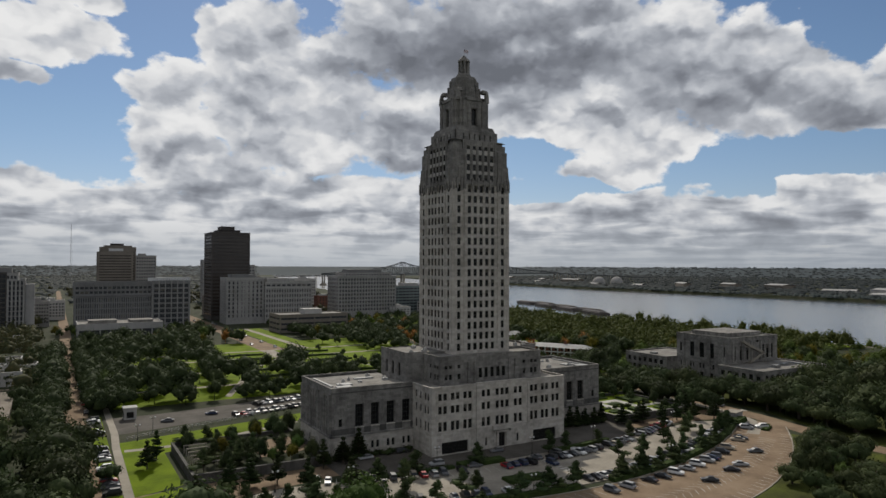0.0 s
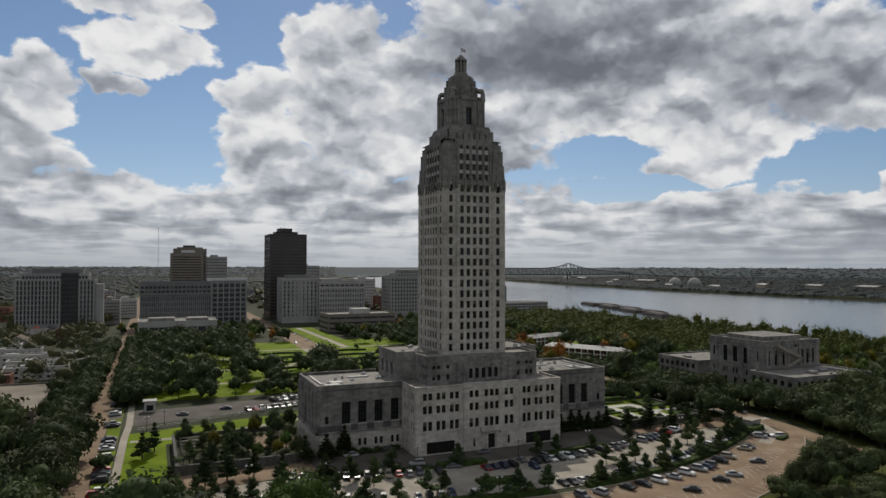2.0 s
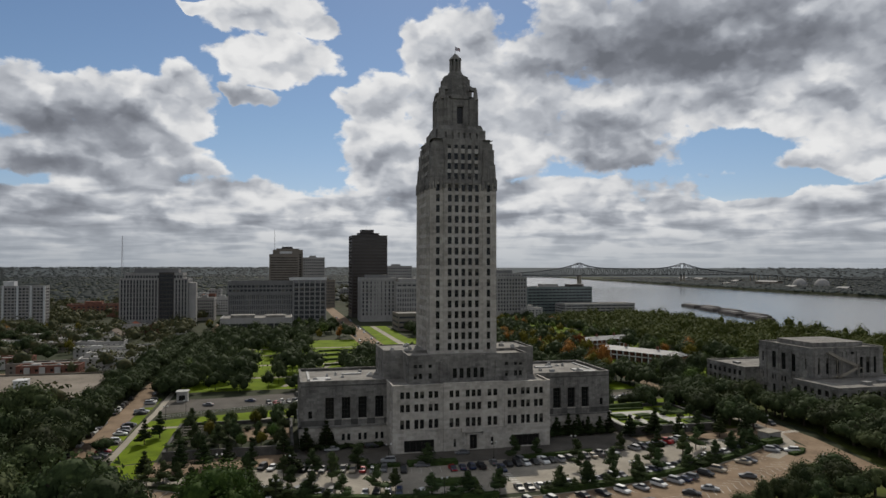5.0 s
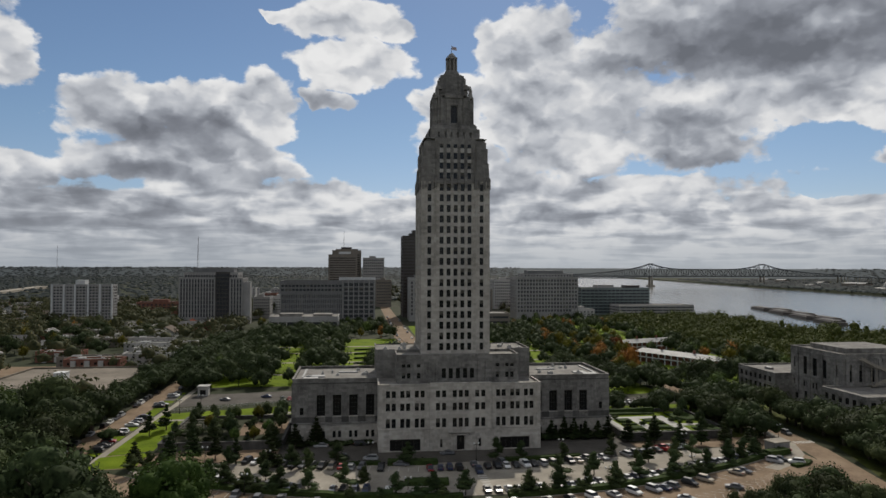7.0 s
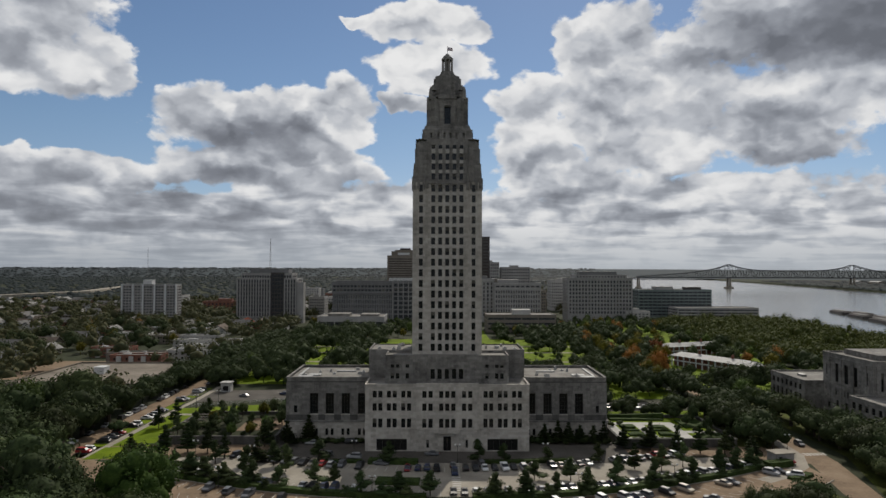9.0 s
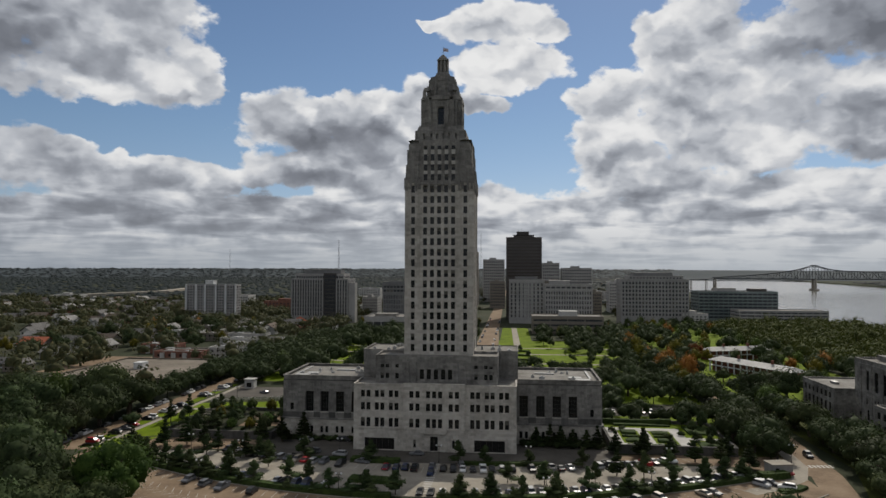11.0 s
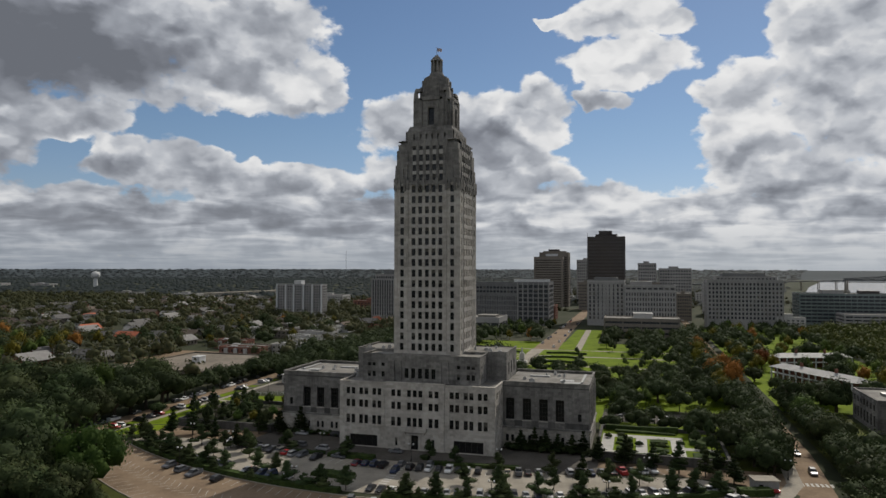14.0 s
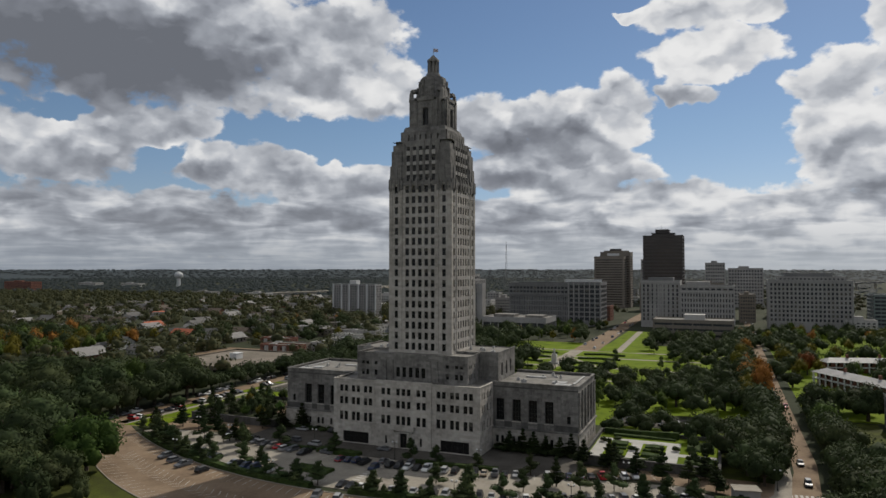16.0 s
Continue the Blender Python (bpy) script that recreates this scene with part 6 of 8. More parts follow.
def trunk_mesh(seed, h, r0, spread, limbs):
    rg = random.Random(seed)
    bm = bmesh.new()
    prism(bm, 7, r0 * 1.25, r0, 0, h * 0.25, caps=False)
    prism(bm, 7, r0, r0 * 0.7, h * 0.25, h * 0.55, caps=True)
    for i in range(limbs):
        a = 2 * math.pi * i / limbs + rg.uniform(-0.4, 0.4)
        p0 = Vector((0, 0, h * rg.uniform(0.22, 0.45)))
        p1 = p0 + Vector((math.cos(a) * spread * 0.4, math.sin(a) * spread * 0.4, h * 0.2))
        p2 = p1 + Vector((math.cos(a) * spread * 0.35, math.sin(a) * spread * 0.35, h * 0.16))
        beam(bm, p0, p1, r0 * 0.4)
        beam(bm, p1, p2, r0 * 0.24)
    return mesh_of("trunk", bm, BARK)


def oak_lobes(seed, R, H, n):
    rg = random.Random(seed)
    out = [(0, 0, H * 0.62, R * 0.66, H * 0.34)]
    for i in range(n):
        a = 2 * math.pi * i / n + rg.uniform(-0.3, 0.3)
        d = R * rg.uniform(0.45, 0.68)
        out.append((d * math.cos(a), d * math.sin(a), H * rg.uniform(0.36, 0.6), R * rg.uniform(0.38, 0.52), H * rg.uniform(0.22, 0.32)))
    return out


KINDS = {}


def ragged(seed, R, H):
    """An uneven young crown that starts low on the stem."""
    rg = random.Random(seed)
    return [(rg.uniform(-0.5, 0.5) * R * (1.1 - f), rg.uniform(-0.5, 0.5) * R * (1.1 - f), H * (0.26 + 0.66 * f), R * rg.uniform(0.3, 0.62) * (1.15 - 0.7 * f), H * rg.uniform(0.08, 0.15)) for f in [i / 8 for i in range(9)]]


MIDGREEN = leaves("mid_green_leaves", [(0.018, 0.028, 0.012), (0.042, 0.060, 0.024), (0.075, 0.096, 0.038)])


def kind(key, label, mat, variants):
    KINDS[key] = (label, [(trunk_mesh(s, h, r0, R, limbs), crown_mesh(s, lobes, cards, size, mat)) for s, h, r0, R, limbs, lobes, cards, size in variants])


kind("oak", "broad dark live oak with a spreading crown", OAK, [(s, 13, 0.55, 8.0, 6, oak_lobes(s, 8.0, 13.5, 8), 1050, 0.92) for s in (1, 2, 3, 4)])
kind("round", "round mid-green tree with a full crown", BRIGHT, [(s, 11, 0.3, 4.5, 5, oak_lobes(s, 4.6, 12.5, 6), 800, 0.7) for s in (5, 6, 7)])
VIVID = leaves("vivid_green_leaves", [(0.014, 0.026, 0.007), (0.034, 0.056, 0.012), (0.062, 0.090, 0.020)])
kind("vivid", "full bright green tree beside the car park", VIVID, [(s, 11, 0.35, 4.5, 6, oak_lobes(s, 6.0, 12.5, 8) + [(d * math.cos(a), d * math.sin(a), z, 2.6, 2.4) for d, a, z in ((4.2, 0.3, 4.2), (4.6, 1.5, 3.6), (4.0, 2.6, 4.6), (4.6, 3.9, 3.8), (4.2, 5.2, 4.4))], 2600, 0.55) for s in (24,)])
kind("dark", "dense dark green garden tree", OAK, [(s, 12, 0.32, 4.5, 5, oak_lobes(s, 4.8, 13.5, 6), 850, 0.7) for s in (8, 9, 10)])
kind("autumn", "rust-orange tree in late autumn leaf", AUTUMN, [(s, 11, 0.28, 4.2, 5, oak_lobes(s, 4.2, 13.0, 6), 700, 0.7) for s in (11, 12)])
kind("yellow", "yellowing tree in late autumn leaf", YELLOW, [(s, 11, 0.28, 4.2, 5, oak_lobes(s, 4.2, 12.0, 6), 700, 0.7) for s in (13, 14)])


def cone_lobes(seed, R, H):
    """Uneven tiers of boughs that narrow upwards."""
    rg = random.Random(seed)
    out = [(0, 0, H * 0.9, R * 0.22, H * 0.10)]
    for i in range(6):
        f = i / 6
        for k in range(4):
            a = rg.uniform(0, 6.28)
            d = R * (1 - f) * rg.uniform(0.35, 0.75)
            out.append((d * math.cos(a), d * math.sin(a), H * (0.2 + 0.68 * f), R * (0.52 - 0.38 * f), H * 0.055))
    return out


kind("conifer", "small dark conical evergreen tree", PINE, [(s, 8, 0.2, 1.0, 2, cone_lobes(s, 3.6, 9.4), 1000, 0.5) for s in (15, 16, 17)])
kind("slim", "young broadleaf tree in a car-park island", MIDGREEN, [(s, 6.5, 0.14, 1.8, 5, ragged(s, 4.0, 7.8), 900, 0.46) for s in (18, 19, 22, 23)])
kind("shrub", "low rounded dark garden shrub", OAK, [(s, 1.5, 0.1, 0.8, 2, [(0, 0, 0.9, 1.2, 0.9), (0.8, 0.3, 0.7, 0.9, 0.7), (-0.7, -0.4, 0.7, 0.9, 0.7)], 200, 0.4) for s in (20, 21)])
TREE_NAME = {"conifer": "evergreen_tree", "shrub": "shrub"}
placed = []


def plant(key, x, y, k=1.0, z=0.0):
    rg = random.Random(round(x * 10) * 7919 + round(y * 10))
    label, vs = KINDS[key]
    tr, cr = vs[rg.randrange(len(vs))]
    sx = k * rg.uniform(0.9, 1.12)
    m = pose(x, y, z, 0, 0, rg.uniform(0, 360)) @ Matrix.Diagonal((sx, sx, k * rg.uniform(0.88, 1.12), 1))
    t = thing(TREE_NAME.get(key, "tree"), label, "shrub" if key == "shrub" else "tree", m, key + " plants")
    piece("trunk", tr, t, Matrix())
    piece("crown", cr, t, Matrix())
    placed.append((x, y))
    return t


JOINED = {}


def grove(x0, x1, y0, y1, gap, mix, seed, keep=lambda x, y: True, size=(0.8, 1.15), most=400, stuff=False):
    rg = random.Random(seed)
    mine = []
    keys, ws = zip(*mix)
    for _ in range(int((x1 - x0) * (y1 - y0) / gap ** 2 * 6)):
        x, y = rg.uniform(x0, x1), rg.uniform(y0, y1)
        if not keep(x, y) or any((x - a) ** 2 + (y - b) ** 2 < gap * gap for a, b in mine):
            continue
        mine.append((x, y))
        key, k = rg.choices(keys, ws)[0], rg.uniform(*size)
        if stuff:
            JOINED.setdefault(key, []).append((x, y, k, rg.uniform(0, 6.283)))
        else:
            plant(key, x, y, k)
        if len(mine) >= most:
            break


def before_barracks(x, y):
    """The open ground on the porch side of the long barracks."""
    d = (x - 138.5) * 0.867 + (y - 192.5) * 0.498
    a = (x - 138.5) * 0.498 - (y - 192.5) * 0.867
    return -52 < d < 15 and -8 < a < 64


OAKS = (("oak", 6), ("dark", 2), ("round", 1))
MIXED = (("oak", 3), ("dark", 3), ("round", 2), ("yellow", 1), ("autumn", 0.2))
# east of the street, thick
rs = random.Random(77)
for i in range(24):
    y = -7 + i * 9.2
    (plant if y < 60 else lambda k_, x_, y_, z_: JOINED.setdefault(k_, []).append((x_, y_, z_, y_)))("oak", -131.0 + rs.uniform(-1.0, 1.4) + (2.5 if y < 40 else 0), y + rs.uniform(-1.5, 1.5), rs.uniform(0.85, 1.2) * (1.0 if y < 55 or y > 175 else 0.72) + (0.1 if y < 40 else 0))
grove(-190, -141, -75, 60, 11.5, OAKS, 31, size=(0.75, 1.5), most=75)
grove(-215, -141, 60, 92, 10.5, OAKS, 46, size=(0.5, 0.72), stuff=True)
grove(-230, -190, -75, 60, 12, OAKS, 47, size=(0.75, 1.45), stuff=True)
grove(-141, -131, 96, 330, 9.0, OAKS, 32, size=(0.55, 0.8), stuff=True)
grove(-111, -100, 118, 330, 10, OAKS, 33, size=(0.7, 1.0), stuff=True)
# oaks whose crowns meet over the east street
for i in range(24):
    y = 116 + i * 9.3
    for x in (-128.0, -113.5):
        JOINED.setdefault("oak", []).append((x + rs.uniform(-1.2, 1.2), y + rs.uniform(-1.5, 1.5), rs.uniform(0.66, 0.9), y + x))
# capitol gardens: glades left open
glade = lambda x, y: not (-46 < x < 78 and y > 182 and (x * 7 + y * 3) % 41 > 5) and not (-44 < x < -30 and 130 < y < 200) and not (24 < x < 36 and 140 < y < 200) and not (60 < x < 78 and 205 < y < 240) and not (abs(x) < 40 and y > 196) and not (-78 < x < -64 and 120 < y < 250) and abs(x) > 7 and not (48 < x < 56 and 120 < y < 240) and not (-100 < x < -80 and 190 < y < 225)
grove(-100, 6, 128, 330, 12.8, (("oak", 8), ("dark", 1)), 34, glade, (0.9, 1.3), stuff=True)
grove(6, 104, 126, 186, 10.8, (("oak", 8), ("dark", 2)), 63, lambda x, y: abs(x - 62 + (y - 130) * 0.2) > 4, (0.5, 0.74), stuff=True)
grove(67, 106, 186, 330, 12.0, (("oak", 8), ("dark", 3)), 64, lambda x, y: not 203 < y < 209, (0.6, 0.85), stuff=True)
grove(44, 106, 276, 388, 12.0, (("oak", 6), ("dark", 4)), 65, size=(0.62, 0.85), stuff=True)
grove(8, 66, 186, 274, 15.0, (("dark", 3), ("round", 1)), 66, lambda x, y: abs(x - 31) < 6 or y < 194 or x > 58, (0.3, 0.5), stuff=True)
grove(60, 108, 48, 126, 10.5, OAKS, 35, lambda x, y: not (61 < y < 84) and x > 60, (0.6, 0.82), stuff=True)
grove(32, 62, 86, 126, 8.5, OAKS, 62, size=(0.5, 0.68), stuff=True)
grove(-104, -36, 118, 130, 10, OAKS, 36, size=(0.6, 0.8), stuff=True)
# west side, round the annex and the street
grove(113, 127, -100, 8, 8.5, OAKS, 59, lambda x, y: x > 128.5 + min(0, y + 12) * 0.23, size=(0.75, 0.95))
grove(129, 149, -70, 130, 11, OAKS, 37, lambda x, y: not before_barracks(x, y) and not (x > 136 and 8 < y < 100), size=(0.7, 1.2))
grove(128, 205, 98, 185, 12, MIXED, 38, lambda x, y: not before_barracks(x, y), (0.8, 1.1), stuff=True)
grove(129, 200, -110, 6, 12.0, OAKS, 39, size=(0.7, 1.45), most=45)
grove(200, 260, -150, 6, 12.0, OAKS, 48, size=(0.7, 1.4), stuff=True)
grove(36, 90, -125, -50, 7.6, OAKS, 40, lambda x, y: -112 + 0.004 * x * x < y < (-81.5 if x > 62 else -88) + 0.004 * x * x, size=(0.48, 0.64), most=60)
grove(103, 110, -30, 130, 9, OAKS, 49, lambda x, y: not (60 < y < 86) and not -30 < y < 4, size=(0.7, 0.95), stuff=True)
grove(127, 136, -40, 130, 10, OAKS, 50, lambda x, y: not before_barracks(x, y) and not 20 < y < 100, size=(0.7, 1.1), stuff=True)
grove(103, 137, 135, 420, 12, (("oak", 3), ("autumn", 0.5), ("yellow", 1.2), ("round", 1)), 41, lambda x, y: not (110 < x < 128) and not (x > 110 and before_barracks(x, y)), (0.75, 1.0), stuff=True)
grove(138, 204, 190, 484, 13, (('oak', 2), ('dark', 2), ('round', 2), ('autumn', 0.4), ('yellow', 1.2)), 58, lambda x, y: not (abs((x - 138.5) + (y - 192.5) * 0.573) < 24 and y < 205) and not (146 < x < 200 and 228 < y < 262) and not (160 < x < 190 and 300 < y < 330), (0.75, 1.0), stuff=True)
# town streets and park edge
grove(-110, 128, 336, 384, 12, MIXED, 42, lambda x, y: not (-8 < x < 44), (0.7, 1.0), stuff=True)
grove(-128, 200, 430, 478, 12, MIXED, 43, lambda x, y: not (-10 < x < 44) and not (-52 > x > -113 and y < 434), (0.6, 0.85), stuff=True)
grove(-60, -20, 385, 440, 11, MIXED, 44, lambda x, y: x > -46, (0.6, 0.9), stuff=True)
grove(205, 300, 20, 130, 13, (("round", 2), ("yellow", 2), ("dark", 2)), 45, size=(0.8, 1.1), stuff=True)
# oaks that hang over the west street
for i in range(35):
    y = 42 + i * 8.4
    if y < 112 and not 66 < y < 80:
        JOINED.setdefault("oak", []).append((111.0 + rs.uniform(-1.0, 1.0), y, rs.uniform(0.85, 1.02), y))
    elif y > 112 and i % 2:
        JOINED.setdefault(rs.choice(("oak", "oak", "autumn", "yellow")), []).append((107.0 + rs.uniform(-2.5, 1.5), y, rs.uniform(0.8, 1.1), y))
    if y < 190 and not before_barracks(131, y):
        JOINED.setdefault("oak", []).append((130.0 + rs.uniform(-1.0, 1.0), y + 3, rs.uniform(0.65, 0.85), y * 2))
for x, y, k, key in ((113, 134, 1.25, "autumn"), (112.5, 146, 1.1, "autumn"), (110, 170, 1.1, "autumn"), (106, 246, 1.2, "yellow"), (110, 300, 1.1, "autumn"), (113.5, 182, 1.2, "autumn"), (112, 196, 0.9, "yellow"), (128, 228, 1.2, "yellow"), (139, 222, 1.1, "autumn"), (104, 216, 1.0, "yellow")):
    plant(key, x, y, k)
grove(-330, -190, 210, 460, 21, (("oak", 4), ("yellow", 1.6), ("dark", 3), ("autumn", 0.3)), 67, lambda x, y: x > 110 - (y + 215) * 1.3 and not (x > -240 and y < 240) and not any((x - a) ** 2 + (y - c) ** 2 < 90 for a, c in spots), (0.75, 1.15), most=110, stuff=True)
grove(-440, -300, 80, 200, 14, (("yellow", 2), ("autumn", 1.2), ("round", 2), ("oak", 1)), 61, size=(1.0, 1.45), stuff=True)
# shaded lawn in the corner near the eye
grove(-150, -72, -112, -30, 9.5, OAKS, 60, lambda x, y: y < -92 + 0.004 * x * x and (x + 74.5) ** 2 + (y + 57.5) ** 2 > 150 and (x + 96) ** 2 + (y + 62) ** 2 > 60 and (x + 105) ** 2 + (y + 49) ** 2 > 60, (0.85, 1.2), most=46)
# trees round the car park
for x, y, k, key in ((-96, -62, 1.25, "oak"), (-105, -49, 1.3, "oak"), (-121, -50, 1.35, "oak"), (-122, -76, 1.4, "oak"), (-140, -52, 1.3, "oak"), (-88, -84, 1.15, "oak"), (-82, -72, 0.8, "oak"), (-160, -80, 1.2, "oak"), (-106, -92, 1.3, "oak"), (-135, -100, 1.2, "oak"),
                     (-74.5, -57.5, 1.36, "vivid"), (-82, -64, 0.75, "dark"), (-70, -70, 0.8, "oak"), (-75, -76, 0.85, "oak"), (-60, -72, 0.5, "dark"), (-52, -78, 0.5, "dark"), (-66, -76, 0.72, "oak"), (-78, -80, 0.95, "oak"), (-89, -71, 1.1, "oak"), (-58, -86, 0.8, "dark"), (-92, -52, 0.9, "dark"), (-126, -36, 1.0, "oak"), (-115.5, 21, 0.42, "oak"), (-117, -47, 0.8, "dark"), (-150, -30, 1.2, "oak"), (-136, -17, 1.0, "oak"), (62, -70, 0.62, "dark"), (70, -64, 0.6, "dark"), (78, -60, 0.55, "dark")):
    plant(key, x, y, k)
# large old oaks between the west wing and the gardens
for x, y, k in ((56, 118, 0.7), (68, 134, 0.74), (62, 96, 0.72), (78, 104, 0.86), (90, 118, 0.86), (86, 140, 0.74), (97, 104, 0.85), (50, 140, 0.62), (74, 152, 0.66), (98, 150, 0.8), (60, 168, 0.55), (84, 170, 0.7), (99.5, 22, 0.82), (104, 33, 0.9), (103, 11, 0.75), (101, 45, 0.85), (92, 52, 0.66), (110, 20, 0.8), (109.5, 34, 0.85), (107, 3, 0.6), (60, 47, 0.5), (70, 49, 0.62), (81, 47, 0.58), (88, 46, 0.55),
                (146, 120, 0.8), (152, 132, 0.75), (138, 112, 0.8), (148, 104, 0.85), (134, 150, 0.55), (128, 176, 0.6), (122.5, 205, 0.8)):
    plant("oak", x, y, k)
# oaks on the far side of the west street
for x, y, k in ((128, -8, 0.8), (129.5, 4, 0.85), (124.5, -24, 0.8), (121.5, -37, 0.75), (128.5, 14, 0.8), (130, 25, 0.7), (134, -18, 1.05), (129, -33, 1.0), (118.5, -50, 0.8), (136, 8, 0.9)):
    plant("oak", x, y, k)
# a close row along the outer kerb of the car park
for i in range(7):
    x = 48 + i * 5.6
    plant("dark" if i % 3 else "oak", x, -79.5 + 0.004 * x * x - rs.uniform(0, 1.5), (0.62 if i % 3 else 0.5) + rs.uniform(-0.06, 0.14))
# evergreens and young trees of the forecourt
for x, y in ((-98, -8), (-89, -4), (-83, -1), (-76, -3), (-69, -8), (-101.5, 38), (-105, 30), (-58, -12), (-60, 5), (-53, 7), (-46.5, 10.5), (58, 4), (66, 1), (74, -1), (81, -2), (55, -19), (88, -4), (95, -8), (92, 3), (67, 4)):
    plant("conifer", x, y, 0.92)
for x, y in ((-38.8, -13), (-18, -13), (9, -13.5), (17, -12.5), (30, -13), (46, -12), (-52, -16), (-36.5, -34.4), (-31, -33.3), (-23, -41.9), (-47, -22), (-13, -41), (-5, -43), (12, -43), (20, -42.5), (28, -42), (37, -39), (45, -36), (56, -34), (68, -30), (78, -24), (84, -22), (90, -18), (62, -22), (48, -27), (34, -30),
             (-88, -17), (-84, -20), (-79, -22.5), (-73, -26), (-68.5, -28.5), (-62, -31), (-53, -35), (-45.5, -37.5), (-92, -14.5), (-60, -16), (-70, -14), (-96, -16), (24, -29), (70, -17), (-58, -25)):
    plant("slim", x, y, rs.uniform(0.72, 1.02))
for i in range(34):
    s = -1 if i % 2 else 1
    plant("shrub", s * (29 + (i // 2) * 1.55), 11.2 - (i % 3) * 0.8, 1.3 if s > 0 else 0.9)
for x in (33, 37.5, 41, 45, 49.5, 53):
    plant("conifer", x, 9.8, 0.75)

# bushes crowd the planted strip between the car parks
kind("bush", "bushy young tree in the car park's planted strip", MIDGREEN, [(s, 3.6, 0.12, 1.4, 4, ragged(s, 4.4, 4.9) + [(rg_.uniform(-1.6, 1.6), rg_.uniform(-1.0, 1.0), rg_.uniform(0.8, 2.0), 1.2, 0.9) for rg_ in [random.Random(s)] for _ in range(4)], 700, 0.42) for s in (31, 32, 33)])
rb = random.Random(91)
for i in range(40):
    x = -92 + i * 4.7
    if -8 < x < 6 or rb.random() < 0.42:
        continue
    plant("bush", x + rb.uniform(-1.2, 1.2), HEDGE_ARC[1] + 1.6 + HEDGE_ARC[0] * x * x + rb.uniform(-0.5, 0.7), rb.uniform(0.5, 0.95))
# low clipped hedges: a leafy shell over a solid core
def hedge(line, w, h, label, seed):
    r = np.random.RandomState(seed)
    bm = bmesh.new()
    rows = []
    for i, p in enumerate(line):
        a, b = Vector((*line[max(i - 1, 0)], 0)), Vector((*line[min(i + 1, len(line) - 1)], 0))
        d = (b - a).normalized()
        s = Vector((-d.y, d.x, 0)) * (w / 2 * r.uniform(0.85, 1.1))
        q = Vector((*p, 0))
        hh = h * r.uniform(0.85, 1.1)
        rows.append([bm.verts.new(q + s), bm.verts.new(q + s * 0.8 + Vector((0, 0, hh))), bm.verts.new(q - s * 0.8 + Vector((0, 0, hh))), bm.verts.new(q - s)])
    for a, b in zip(rows, rows[1:]):
        for k in range(3):
            bm.faces.new((a[k], b[k], b[k + 1], a[k + 1]))
    bm.faces.new(rows[0])
    bm.faces.new(rows[-1][::-1])
    t = thing("hedge", label, "hedge")
    part("core", bm, HEDGE, t)
    pts, nrm = [], []
    for (xa, ya), (xb, yb) in zip(line, line[1:]):
        L_ = math.hypot(xb - xa, yb - ya)
        m = int(L_ * 9)
        f = r.uniform(0, 1, m)
        u = r.uniform(-1, 1, m)
        nx, ny = -(yb - ya) / L_, (xb - xa) / L_
        top_ = r.uniform(0, 1, m) < 0.5
        off = np.where(top_, u, np.sign(u)) * w / 2
        z = np.where(top_, h, r.uniform(0.1, h, m))
        pts.append(np.stack([xa + (xb - xa) * f + nx * off, ya + (yb - ya) * f + ny * off, z], 1))
        nrm.append(np.stack([np.where(top_, 0, np.sign(u) * nx), np.where(top_, 0, np.sign(u) * ny), np.where(top_, 1.0, 0.3)], 1))
    pts, nrm = np.vstack(pts), np.vstack(nrm)
    piece("foliage", card_mesh("foliage", pts, nrm, r.uniform(0.3, 0.6, len(pts)), seed, [OAK]), t, Matrix())


hedge(arc(HEDGE_ARC[0], HEDGE_ARC[1] + 1.5, -92, -6, 22), 2.6, 1.3, "long dark clipped hedge round the car park", 51)
hedge(arc(HEDGE_ARC[0], HEDGE_ARC[1] + 1.5, 6, 92, 22), 2.6, 1.3, "long dark clipped hedge round the car park", 52)
hedge([(-24, -12.5), (-12, -13.2), (-9, -13.2)], 4.0, 1.2, "low planting bed by the forecourt", 53)
hedge([(10, -13.2), (22, -12.6), (36, -11.5)], 2.4, 1.0, "low planting bed by the forecourt", 54)
hedge([(-60, -9), (-40, -12.2), (-26, -12.6)], 2.2, 0.9, "low planting bed by the forecourt", 55)
hedge([(-20, -31), (-8, -32)], 5.0, 1.0, "planted island in the car park", 56)
for y in (150, 172, 196, 218, 240, 262):
    for s in (-1, 1):
        hedge([(s * 9, y), (s * 22, y + 3), (s * 36, y)], 1.6, 1.2, "clipped garden hedge on the lawn", 60 + y + s)

# woods too many to count: crowns of sprays over low domes
WOODS = leaves("mixed_woods", [(0.018, 0.022, 0.011), (0.033, 0.037, 0.018), (0.052, 0.048, 0.023), (0.078, 0.056, 0.029)])
RIVER_WOODS = leaves("river_woods", [(0.016, 0.028, 0.008), (0.034, 0.053, 0.013), (0.058, 0.076, 0.018), (0.090, 0.088, 0.020)])


